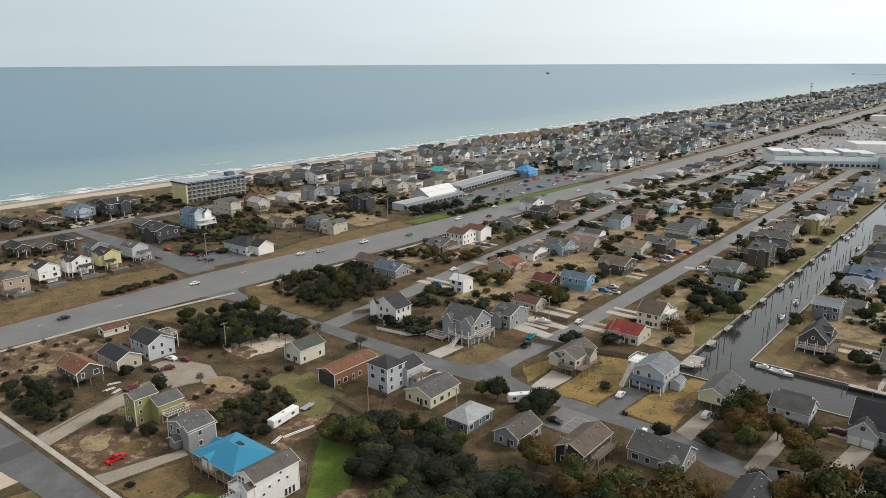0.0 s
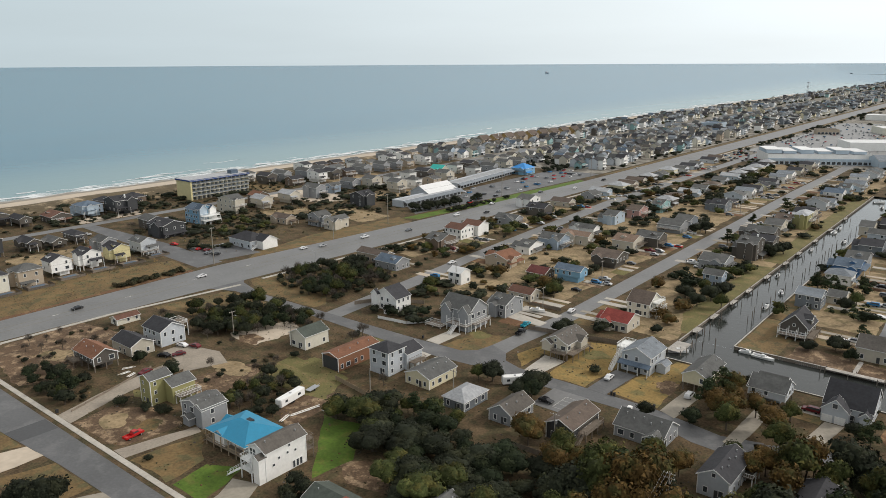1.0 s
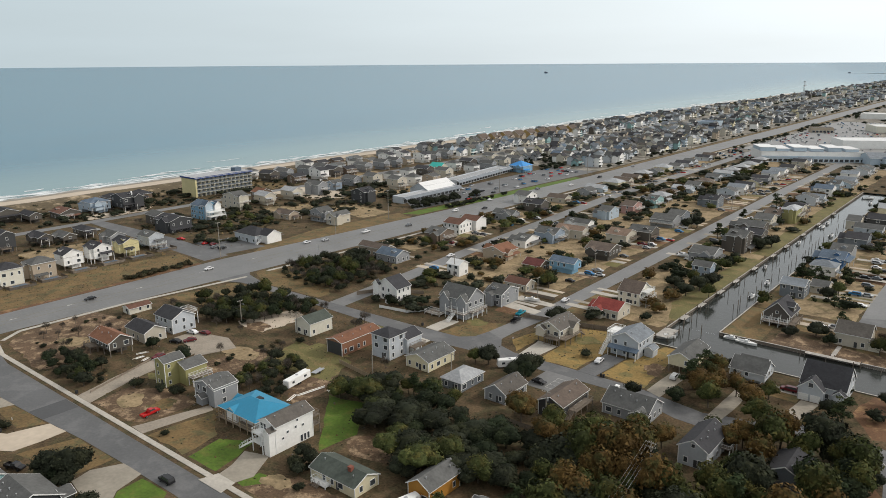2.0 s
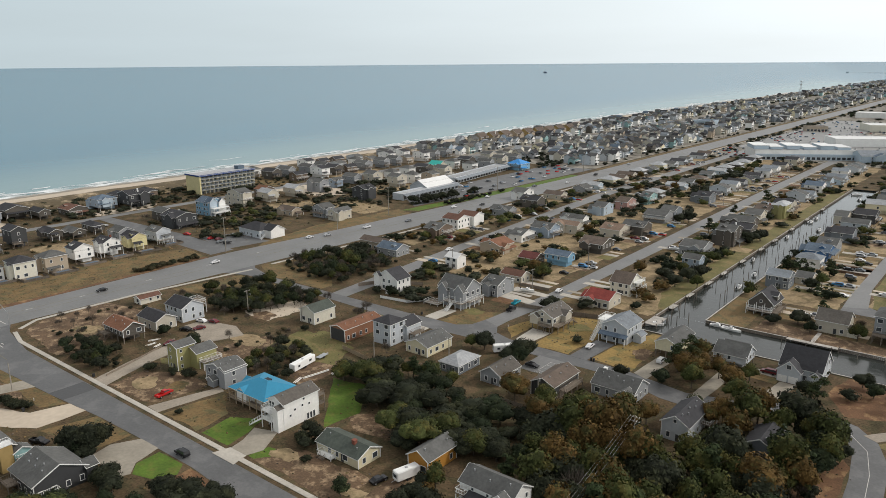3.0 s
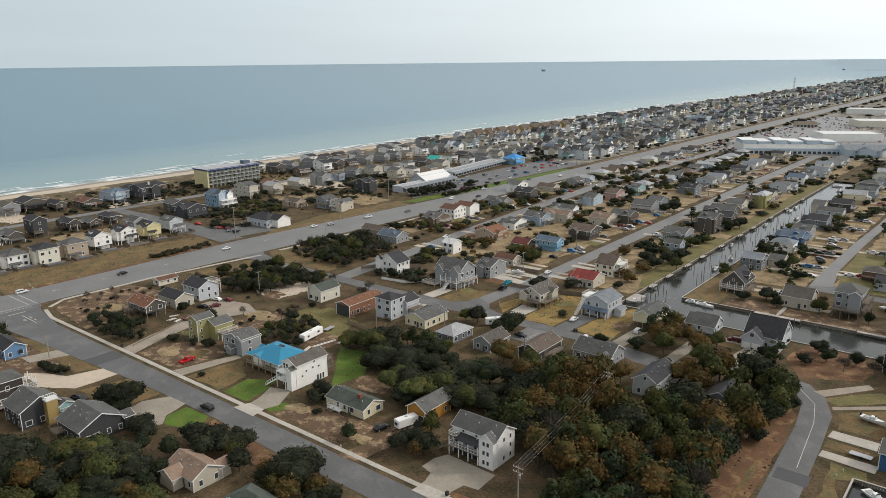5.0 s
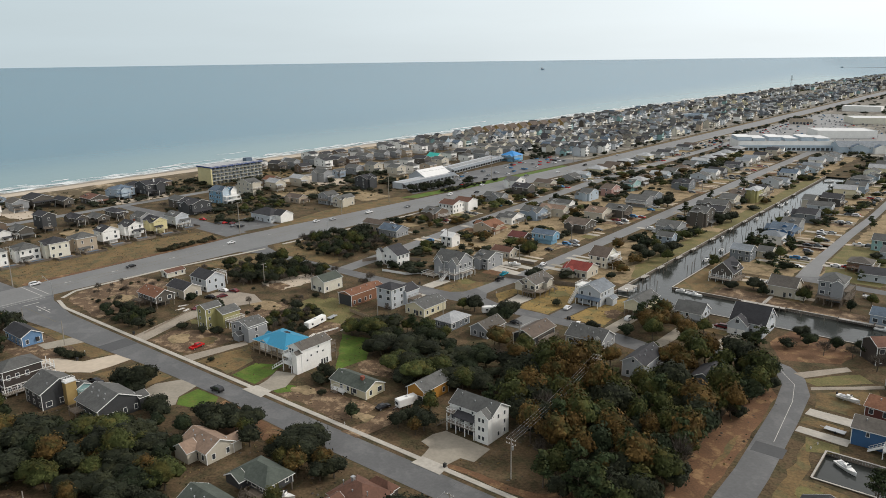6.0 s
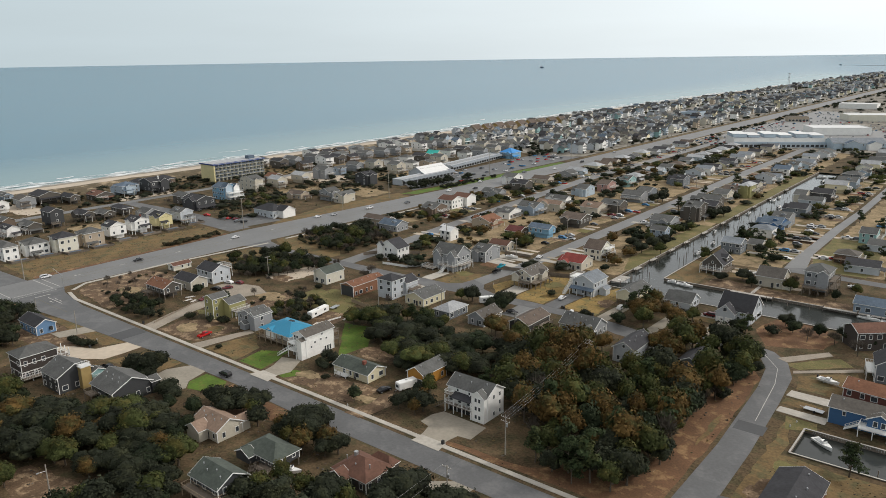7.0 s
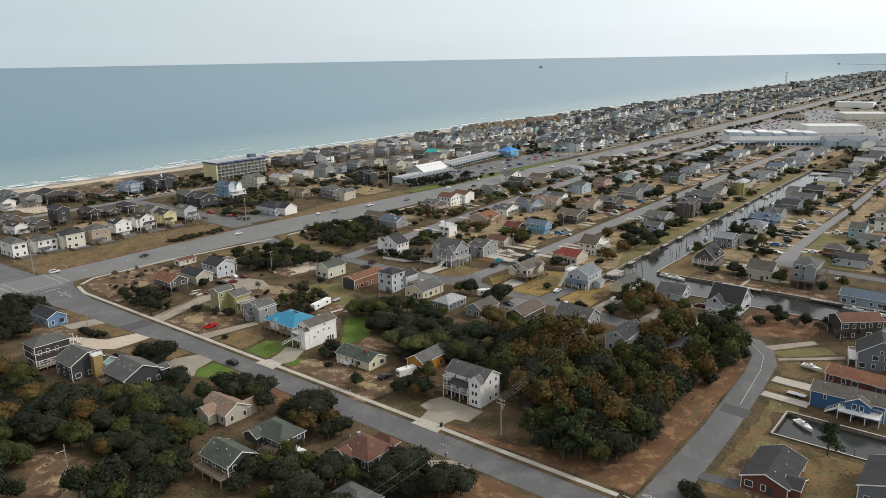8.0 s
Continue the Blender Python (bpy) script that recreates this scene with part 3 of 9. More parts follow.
sheet("road", [(-496, 258), (-362, 250), (-362, 264), (-420, 268), (-496, 266)], 0.04, M["asphalt"], road_label, "road", thick=0.1)
# darker resurfaced patches
sheet("asphalt_patch", [(-258, 123.9), (-250, 124.5), (-250, 134.4), (-258, 134.4)], 0.058, M["asphalt_dark"], "dark resurfaced strip across the road", "road", thick=0.02)
sheet("asphalt_patch", [(-58.2, 190.5), (-50.6, 190.5), (-50.8, 196), (-58.4, 196)], 0.058, M["asphalt_dark"], "dark resurfaced strip across the road", "road", thick=0.02)

# sidewalks with a joint every 1.5 m
slab_mesh = {}


def sidewalk(a, b, width=1.5, name="sidewalk", big=3.0):
    a, b = Vector(a), Vector(b)
    L = (b - a).length
    ob = thing(name, "pale concrete sidewalk of cast slabs", "sidewalk", pose(a.x, a.y, 0, 0, 0, math.degrees(math.atan2(b.y - a.y, b.x - a.x))), "sidewalks", "structure")
    n = max(1, round(L / big))
    key = (round(L / n, 3), width)
    if key not in slab_mesh:
        bm = bmesh.new()
        box(bm, 0.015, L / n - 0.015, -width / 2, width / 2, -0.05, 0.12)
        me = bpy.data.meshes.new("slab")
        bm.to_mesh(me)
        bm.free()
        me.materials.append(M["concrete"])
        slab_mesh[key] = me
    for i in range(n):
        put("slab", slab_mesh[key], ob, at=pose(i * L / n, 0, random.uniform(0, 0.012)))
    return ob


sidewalk((-322, 139.5), (-310, 136.7))
sidewalk((-310, 136.7), (-62, 136.7))
sidewalk((-324, 142), (-329.5, 150))
sidewalk((-329.5, 150), (-329, 190), 1.8)
sidewalk((-329, 190), (-322, 246), 1.8)
sidewalk((-322.5, 258), (-317, 350), 1.8, big=6)
sidewalk((-317, 350), (-314, 600), 1.8, big=8)
sidewalk((-314, 600), (-313, 1000), 1.8, big=12)
sidewalk((-331, 118), (-331, -100), 1.8, big=6)


# road paint
def slant(a, b, w, color="paint_white", z=0.064):
    a, b = Vector((*a, 0)), Vector((*b, 0))
    bm = bmesh.new()
    box(bm, 0, (b - a).length, -w / 2, w / 2, z - 0.012, z)
    ob = part("road_marking", bm, M[color], at=pose(a.x, a.y, 0, 0, 0, math.degrees(math.atan2(b.y - a.y, b.x - a.x))))
    return tagged(ob, "worn painted road line", "road marking", "road lines", "structure")


def along(t, y):
    """A place across the highway (0: far side, 1: near side) at y."""
    def edge(line):
        for (xa, ya), (xb, yb) in zip(line, line[1:]):
            if ya <= y <= yb:
                return xa + (xb - xa) * (y - ya) / (yb - ya)
        return line[-1][0]
    return edge(HW_L) * (1 - t) + edge(HW_R) * t


for y0, y1 in ((-200, 112), (146, 234), (262, 420), (420, 600), (600, 1000)):
    for t, w in ((0.05, 0.15), (0.95, 0.15)):
        slant((along(t, y0), y0), (along(t, y1), y1), w, "paint_faded")
    for t in (0.40, 0.58):
        slant((along(t, y0), y0), (along(t, y1), y1), 0.14, "paint_dull")
for y in range(-60, 420, 12):
    if not 112 < y < 146 and not 234 < y < 258:
        for t in (0.22, 0.77):
            slant((along(t, y), y), (along(t, y + 3), y + 3), 0.16, "paint_faded")
for y in (117.5, 120.5, 138, 141):
    slant((-354.5, y), (-334, y), 0.3)
for x in (-333.5, -330.8):
    slant((x, 121), (x, 138), 0.25)
slant((-324, 127), (-296, 126.8), 0.12, "paint_dull")
slant((-326, 127), (-326, 133.5), 0.5)
slant((-322, 130.6), (-309, 130.5), 0.3)
for x in (-314, -318):
    slant((x, 131.8), (x + 2.2, 131.8), 0.35)
for pts in (((-54.6, 198), (-57, 225)), ((-57, 225), (-59.5, 237)), ((-59.5, 237), (-66, 246))):
    slant(*pts, 0.14)
slant((-57.5, 138.5), (-53.6, 138.5), 0.45)
slant((-62.0, 135.4), (-48, 135.0), 0.2)
slant((-61.0, 137.4), (-52, 136.9), 0.2)


def arrow(x, y, turn):
    bm = bmesh.new()
    ring = [(-0.12, -1.6), (0.12, -1.6), (0.12, 0.4), (0.55, 0.4), (0, 1.6), (-0.55, 0.4), (-0.12, 0.4)]
    extrude(bm, [(a, b, 0.055) for a, b in ring], (0, 0, 0.012))
    return tagged(part("road_marking", bm, M["paint_white"], at=pose(x, y, 0, 0, 0, turn)), "white painted turn arrow on the asphalt", "road marking", "road lines", "structure")


for x, y, turn in ((-345.5, 154, 180), (-345.5, 176, 180), (-345, 206, 0), (-345.5, 238, 0), (-346, 268, 180), (-315, 129, 90), (-338, 100, 0)):
    arrow(x, y, turn)


def road_word(text, x, y, size, turn):
    cu = bpy.data.curves.new("road_word", "FONT")
    cu.body, cu.size, cu.align_x = text, size, "CENTER"
    cu.extrude = 0.004
    cu.materials.append(M["paint_white"])
    ob = new("road_marking", cu)
    ob.matrix_basis = pose(x, y, 0.066, 0, 0, turn)
    return tagged(ob, "white painted stop word on the asphalt", "road marking", "road lines", "structure")


road_word("STOP", -55.8, 141.0, 1.6, 180)


ROADS = []


lawn_level = [0]


def lawn(pts, kind, label, z=0.0, rough=1.2):
    lawn_level[0] = (lawn_level[0] + 1) % 9
    z = 0.004 + 0.004 * lawn_level[0]
    return sheet("lawn" if "grass" in kind else "bare_patch", pts, z, M[kind], label, "lawn" if "grass" in kind else "soil", thick=0.05, rough=rough)


def drive(pts, kind="concrete", label="pale concrete driveway", z=0.07, rough=0.0):
    ROADS.append(pts)
    lawn_level[0] = (lawn_level[0] + 1) % 9
    z += 0.004 * lawn_level[0]
    return sheet("driveway", pts, z, M[kind], label, "driveway", thick=0.1, rough=rough)


# ---- houses ----
FOOT = []   # footprints (x, y, half width, half depth) that plants keep clear of
window_mesh = {}


def window_of(w, h):
    key = (round(w, 1), round(h, 1))
    if key not in window_mesh:
        w, h = key
        f = 0.11
        bm = bmesh.new()
        out = ((-w / 2 - f, -f), (w / 2 + f, -f), (w / 2 + f, h + f), (-w / 2 - f, h + f))
        inn = ((-w / 2, 0), (w / 2, 0), (w / 2, h), (-w / 2, h))
        vo, vi, bo, bi = ([bm.verts.new((x, y, z)) for x, z in r] for r, y in ((out, -0.07), (inn, -0.07), (out, 0.02), (inn, -0.01)))
        for i in range(4):
            j = (i + 1) % 4
            for q in ((vo[i], vo[j], vi[j], vi[i]), (bo[j], bo[i], vo[i], vo[j]), (vi[j], vi[i], bi[i], bi[j])):
                bm.faces.new(q)
        bmesh.ops.recalc_face_normals(bm, faces=bm.faces)
        frame_me = bpy.data.meshes.new("window_frame")
        bm.to_mesh(frame_me)
        frame_me.materials.append(M["trim"])
        bm.faces.new(bi).material_index = 1
        far_me = bpy.data.meshes.new("window")
        bm.to_mesh(far_me)
        bm.free()
        far_me.materials.append(M["trim"])
        far_me.materials.append(M["glass"])
        bm = bmesh.new()
        box(bm, -w / 2, w / 2, -0.03, 0.0, 0, h)
        pane_me = bpy.data.meshes.new("pane")
        bm.to_mesh(pane_me)
        bm.free()
        pane_me.materials.append(M["glass"])
        window_mesh[key] = (frame_me, pane_me, far_me)
    return window_mesh[key]


def set_window(house, face, u, z, w, h, W, D, full=True):
    """A window on the side s, e, n or w of a W x D house; u: metres along it from its middle."""
    fr, pa, far = window_of(w, h)
    m = {"s": pose(u, -D / 2, z), "e": pose(W / 2, u, z, 0, 0, 90), "n": pose(-u, D / 2, z, 0, 0, 180), "w": pose(-W / 2, -u, z, 0, 0, 270)}[face]
    if full:
        win = put("window", fr, house, at=m)
        put("pane", pa, win)
        return win
    return put("window", far, house, at=m)


def wall_mesh(w, d, z0, z1, form, rise):
    bm = bmesh.new()
    if form == "gx":
        extrude(bm, [(-w / 2, -d / 2, z0), (-w / 2, -d / 2, z1), (-w / 2, 0, z1 + rise), (-w / 2, d / 2, z1), (-w / 2, d / 2, z0)], (w, 0, 0))
    elif form == "gy":
        extrude(bm, [(-w / 2, -d / 2, z0), (w / 2, -d / 2, z0), (w / 2, -d / 2, z1), (0, -d / 2, z1 + rise), (-w / 2, -d / 2, z1)], (0, d, 0))
    else:
        box(bm, -w / 2, w / 2, -d / 2, d / 2, z0, z1)
    bmesh.ops.recalc_face_normals(bm, faces=bm.faces)
    return bm


def roof_mesh(w, d, z, form, rise, over=0.5, t=0.2):
    bm = bmesh.new()
    if form in ("gx", "gy"):
        span, run = (d, w) if form == "gx" else (w, d)
        s, L = span / 2 + over, run / 2 + over * 0.7
        drop = over * rise / (span / 2)
        ring = [(-s, z - drop + t), (-s, z - drop), (0, z + rise), (s, z - drop), (s, z - drop + t), (0, z + rise + t)]
        if form == "gx":
            extrude(bm, [(-L, a, b) for a, b in ring], (2 * L, 0, 0))
        else:
            extrude(bm, [(a, -L, b) for a, b in ring], (0, 2 * L, 0))
    elif form == "hip":
        a, b = w / 2 + over, d / 2 + over
        k = max(a - b, 0), max(b - a, 0)
        e = z - 0.1
        low = [bm.verts.new(p) for p in ((-a, -b, e), (a, -b, e), (a, b, e), (-a, b, e))]
        mid = [bm.verts.new(p) for p in ((-a, -b, e + t), (a, -b, e + t), (a, b, e + t), (-a, b, e + t))]
        if k[0] + k[1] < 0.3:
            p = bm.verts.new((0, 0, z + rise + t))
            for i in range(4):
                bm.faces.new((mid[i], mid[(i + 1) % 4], p))
        else:
            p, q = bm.verts.new((-k[0], -k[1], z + rise + t)), bm.verts.new((k[0], k[1], z + rise + t))
            if k[0] > k[1]:
                fs = ((mid[0], mid[1], q, p), (mid[1], mid[2], q), (mid[2], mid[3], p, q), (mid[3], mid[0], p))
            else:
                fs = ((mid[0], mid[1], p), (mid[1], mid[2], q, p), (mid[2], mid[3], q), (mid[3], mid[0], p, q))
            for f in fs:
                bm.faces.new(f)
        bm.faces.new(low[::-1])
        for i in range(4):
            j = (i + 1) % 4
            bm.faces.new((low[i], low[j], mid[j], mid[i]))
    else:
        box(bm, -w / 2 - over * 0.4, w / 2 + over * 0.4, -d / 2 - over * 0.4, d / 2 + over * 0.4, z, z + 0.35)
    bmesh.ops.recalc_face_normals(bm, faces=bm.faces)
    for f in bm.faces:                    # painted fascia along eaves and gables
        if abs(f.normal.z) < 0.3:
            f.material_index = 1
    return bm


def add_trim(house, w, d, z0, z1, form, rise, over=0.5, t=0.2, at=None, corners=True):
    """Corner boards, and a rake board under each gable's roof edge."""
    at = at or Matrix()
    if corners:
        for sx in (-1, 1):
            for sy in (-1, 1):
                put("corner_board", post_of(z1 - z0, 0.09, "trim"), house, at=at @ pose(sx * w / 2, sy * d / 2, z0 + 0.28) if z0 else at @ pose(sx * w / 2, sy * d / 2, 0))
    if form in ("gx", "gy"):
        span, run = (d, w) if form == "gx" else (w, d)
        s, L = span / 2 + over, run / 2 + over * 0.7
        drop = over * rise / (span / 2)
        for end in (-1, 1):
            bm = bmesh.new()
            ring = [(-s, z1 - drop - 0.05), (0, z1 + rise - 0.05), (s, z1 - drop - 0.05), (s, z1 - drop + t + 0.01), (0, z1 + rise + t + 0.01), (-s, z1 - drop + t + 0.01)]
            if form == "gx":
                extrude(bm, [(end * L, a, b) for a, b in ring], (end * 0.06, 0, 0))
            else:
                extrude(bm, [(a, end * L, b) for a, b in ring], (0, end * 0.06, 0))
            bmesh.ops.recalc_face_normals(bm, faces=bm.faces)
            part("rake_board", bm, M["trim"], house, at=at)


post_mesh = {}


def post_of(h, r=0.12, mat="timber"):
    key = (round(h, 1), r, mat)
    if key not in post_mesh:
        bm = bmesh.new()
        box(bm, -r, r, -r, r, -0.3, key[0])
        me = bpy.data.meshes.new("post")
        bm.to_mesh(me)
        bm.free()
        me.materials.append(M[mat])
        post_mesh[key] = me
    return post_mesh[key]


def deck(house, x0, x1, y0, y1, z, mat="timber", rail="timber", roofed=None, posts=True):
    """A raised deck with posts and a railing; its middle level parts are meshes of their own."""
    bm = bmesh.new()
    box(bm, x0, x1, y0, y1, z - 0.22, z)
    floor = part("deck", bm, M[mat], house)
    bm = bmesh.new()
    lines = [((x0, y0), (x1, y0)), ((x1, y0), (x1, y1)), ((x0, y1), (x0, y0)), ((x1, y1), (x0, y1))]
    for a, b in lines:
        a, b = Vector(a), Vector(b)
        L = (b - a).length
        if min(abs(a.x - b.x), abs(a.y - b.y)) > 0.01 or L < 0.4:
            continue
        n = max(1, int(L / 0.45))
        for i in range(n + 1):
            p = a.lerp(b, i / n)
            box(bm, p.x - 0.025, p.x + 0.025, p.y - 0.025, p.y + 0.025, z + 0.001, z + 0.95)
        lo, hi = Vector((min(a.x, b.x), min(a.y, b.y))), Vector((max(a.x, b.x), max(a.y, b.y)))
        box(bm, lo.x - 0.05, hi.x + 0.05, lo.y - 0.05, hi.y + 0.05, z + 0.95, z + 1.03)
        box(bm, lo.x - 0.03, hi.x + 0.03, lo.y - 0.03, hi.y + 0.03, z + 0.12, z + 0.18)
    part("railing", bm, M[rail], floor)
    if z > 0.6 and posts:
        nx, ny = max(1, round((x1 - x0) / 3.4)), max(1, round((y1 - y0) / 3.4))
        top = roofed if roofed else z - 0.06
        for i in range(nx + 1):
            for j in range(ny + 1):
                if 0 < i < nx and 0 < j < ny:
                    continue
                put("post", post_of(top, 0.1, rail), floor, at=pose(x0 + 0.12 + (x1 - x0 - 0.24) * i / nx, y0 + 0.12 + (y1 - y0 - 0.24) * j / ny, 0))
    return floor


def stairs(house, x, y, z, way, width=1.2, mat="timber"):
    """A straight flight from the height z down to the ground, leading off in the direction way (degrees, 0 = +x)."""
    bm = bmesh.new()
    n = max(3, round(z / 0.18))
    for i in range(n):
        box(bm, i * 0.27, i * 0.27 + 0.29, -width / 2, width / 2, z - (i + 1) * z / n - 0.03, z - (i + 1) * z / n + 0.03)
    for s in (-1, 1):
        q = s * (width / 2 + 0.03)
        extrude(bm, [(0, q - 0.03, z - 0.28), (n * 0.27, q - 0.03, -0.05), (n * 0.27, q - 0.03, 0.12), (0, q - 0.03, z)], (0, 0.06, 0))
        extrude(bm, [(0, q - 0.03, z + 0.85), (n * 0.27, q - 0.03, 0.85), (n * 0.27, q - 0.03, 0.93), (0, q - 0.03, z + 0.93)], (0, 0.06, 0))
        for i in range(0, n + 1, 3):
            h = z - i * z / n
            box(bm, i * 0.27 - 0.04, i * 0.27 + 0.04, q - 0.04, q + 0.04, h - 0.05, h + 0.9)
    bmesh.ops.recalc_face_normals(bm, faces=bm.faces)
    return part("stairs", bm, M[mat], house, at=pose(x, y, 0, 0, 0, way))


WORDS = {"bluegrey": "blue-grey", "steelblue": "steel blue", "brickred": "brick red", "palegrey": "pale grey", "espresso": "dark brown", "darkgrey": "dark grey", "paleblue": "pale blue", "skyblue": "sky blue", "slateblue": "slate blue", "brightblue": "bright blue", "redbrown": "red-brown", "slategrey": "slate grey", "cedar": "weathered cedar"}


def merge(dst, src, m):
    """Adds the bmesh src, moved by m, to dst."""
    src.transform(m)
    me = bpy.data.meshes.new("piece")
    src.to_mesh(me)
    src.free()
    dst.from_mesh(me)
    bpy.data.meshes.remove(me)


def enrich(walls, roofs, w, d, z0, h, form, rise, rng):
    """Bays, cross gables, dormers, lean-to wings and porch roofs of a house that is seen from afar, in its wall and roof meshes."""
    def add(x, y, ww, dd, za, zb, shape, r, over=0.35):
        merge(walls, wall_mesh(ww, dd, za, zb, shape, r), pose(x, y, 0))
        merge(roofs, roof_mesh(ww, dd, zb, shape, r, over, 0.16), pose(x, y, 0.02))
    if rng.random() < 0.7:                        # a cross gable to the south or the east
        if form == "gx" or (form == "hip" and rng.random() < 0.5):
            k = w * rng.uniform(0.30, 0.46)
            add(rng.choice((-1, 1)) * w * rng.uniform(0.12, 0.26), -d / 2 - 0.4, k, 2.8, z0, h * rng.uniform(0.9, 1.0), "gy", k * 0.32)
        else:
            k = d * rng.uniform(0.30, 0.46)
            add(w / 2 + 0.4, rng.choice((-1, 1)) * d * rng.uniform(0.12, 0.26), 2.8, k, z0, h * rng.uniform(0.9, 1.0), "gx", k * 0.32)
    if rng.random() < 0.5:                        # a lower wing behind or beside
        k = rng.uniform(3.2, 5.0)
        add(-w / 2 - k / 2 + 0.3, d * rng.uniform(-0.15, 0.2), k, d * rng.uniform(0.5, 0.8), -0.2, max(2.5, h * rng.uniform(0.5, 0.75)), "gx", d * 0.16)
    if rng.random() < 0.55:                       # a porch roof along the east wall
        a, b = rng.choice(((-0.5, 0.5), (-0.5, 0.1), (-0.2, 0.5)))
        z = (z0 or 0) + 2.5
        if z < h:
            ring = [(w / 2 + 2.3, a * d, z - 0.35), (w / 2 - 0.05, a * d, z + 0.25), (w / 2 - 0.05, a * d, z + 0.4), (w / 2 + 2.3, a * d, z - 0.2)]
            extrude(roofs, ring, (0, (b - a) * d, 0))
            for u in (a * d + 0.15, b * d - 0.15):
                box(roofs, w / 2 + 2.0, w / 2 + 2.16, u - 0.08, u + 0.08, -0.1, z - 0.3, 1)
    if form in ("gx", "gy") and rise > 1.6 and rng.random() < 0.4:      # a dormer
        if form == "gx":
            u = w * rng.uniform(-0.25, 0.25)
            merge(walls, wall_mesh(2.2, 2.0, h - 0.2, h + rise * 0.75, "gy", 0.6), pose(u, -d * 0.26, 0))
            merge(roofs, roof_mesh(2.2, 2.0, h + rise * 0.75, "gy", 0.6, 0.25, 0.12), pose(u, -d * 0.26, 0))
        else:
            merge(walls, wall_mesh(2.0, 2.4, h - 0.2, h + rise * 0.75, "gx", 0.6), pose(w * 0.26, 0, 0))
            merge(roofs, roof_mesh(2.0, 2.4, h + rise * 0.75, "gx", 0.6, 0.25, 0.12), pose(w * 0.26, 0, 0))
    bmesh.ops.recalc_face_normals(walls, faces=walls.faces)


def home(x, y, w, d, h, wall="grey", roof="grey", form="gx", yaw=0, rise=None, piles=0.0, level=2, near="on a sandy lot", over=0.5, group="", wins=True, name="house", vents=0, trim=True):
    """A house with its footprint's middle at x, y: w along x, d along y, eaves at h; piles: height of an open ground floor."""
    if rise is None:
        rise = 0.30 * (d if form == "gx" else w if form == "gy" else min(w, d)) * (1.0 if form != "hip" else 0.85)
    if form == "flat":
        rise = 0
    shape = {"gx": "gabled", "gy": "gabled", "hip": "hipped", "flat": "flat"}[form]
    words = f"{WORDS.get(wall, wall)} {'raised ' if piles else ''}house with {shape} {WORDS.get(roof, roof)} roof {near}"
    FOOT.append((x, y, max(w, d) / 2 + 1.0 if yaw else w / 2 + 1.0, max(w, d) / 2 + 1.0 if yaw else d / 2 + 1.0))
    ob = thing(name, words, "house", pose(x, y, 0, 0, 0, yaw), group or "neighbourhood houses")
    walls, roofs = wall_mesh(w, d, piles if piles else -0.2, h, form, rise), roof_mesh(w, d, h, form, rise, over)
    if form != "flat" and (level == 0 or rise == 2.3 or (level == 1 and name == "house")) and y < 700:
        enrich(walls, roofs, w, d, piles or -0.2, h, form, rise, random.Random(int(x * 11 + y * 17)))
    part("wall", walls, M["w_" + wall], ob)
    rf = part("roof", roofs, (M["r_" + roof], M["trim"]), ob)
    full = level >= 2
    if level >= 2 and trim:
        add_trim(ob, w, d, piles, h, form, rise, over, corners=y < 290)
    if piles:
        nx, ny = max(1, round(w / 4)), max(1, round(d / 4))
        for i in range(nx + 1):
            for j in range(ny + 1):
                if level == 0 or (level < 2 and (0 < i < nx or 0 < j < ny)) or y > 330:
                    continue
                put("stilt", post_of(piles + 0.02, 0.14), ob, at=pose(-w / 2 + 0.2 + (w - 0.4) * i / nx, -d / 2 + 0.2 + (d - 0.4) * j / ny, 0))
        bm = bmesh.new()
        if y > 330 or level == 0:
            box(bm, -w * 0.42, w * 0.40, -d * 0.40, d * 0.45, -0.2, piles + 0.02)
        else:
            box(bm, -w * 0.22, w * 0.30, -d * 0.05, d * 0.42, -0.2, piles + 0.02)
        part("storage_room", bm, M["w_" + wall], ob)
    if wins:
        rnd = random.Random(int(x * 7 + y * 13))
        floors = max(1, int((h - piles + 0.3) / 2.7))
        fh = (h - piles) / floors
        for face, length in (("s", w), ("e", d), ("n", w), ("w", d)):
            if face in "nw" and (level < 2 or y > 200):
                continue
            n = max(1, int(length / ((2.8, 4.4, 7.0)[2 - level] if face in "se" else 7.0) / (1.35 if y > 380 else 1.0)))
            for f in range(floors):
                for i in range(n):
                    if rnd.random() < 0.18:
                        continue
                    ww = rnd.choice((0.9, 0.9, 1.0, 1.6)) if level else 1.0
                    hh = min(1.4, fh - 1.1)
                    set_window(ob, face, -length / 2 + length * (i + 0.5) / n + rnd.uniform(-0.25, 0.25), piles + f * fh + 0.85, ww, max(0.8, hh), w, d, full and face in "se" and y < 240)
            if full and face in "sn" and form == "gy" and rise > 2 and rnd.random() < 0.6:
                set_window(ob, face, 0, h + 0.2, 0.8, 0.9, w, d, full)
    if full and not piles:
        bm = bmesh.new()
        box(bm, -0.48, 0.48, -0.05, 0.03, 0.1, 2.1)
        part("door", bm, M["w_darkgrey"], ob, "dark front door", at=pose(w * 0.12, -d / 2, 0))
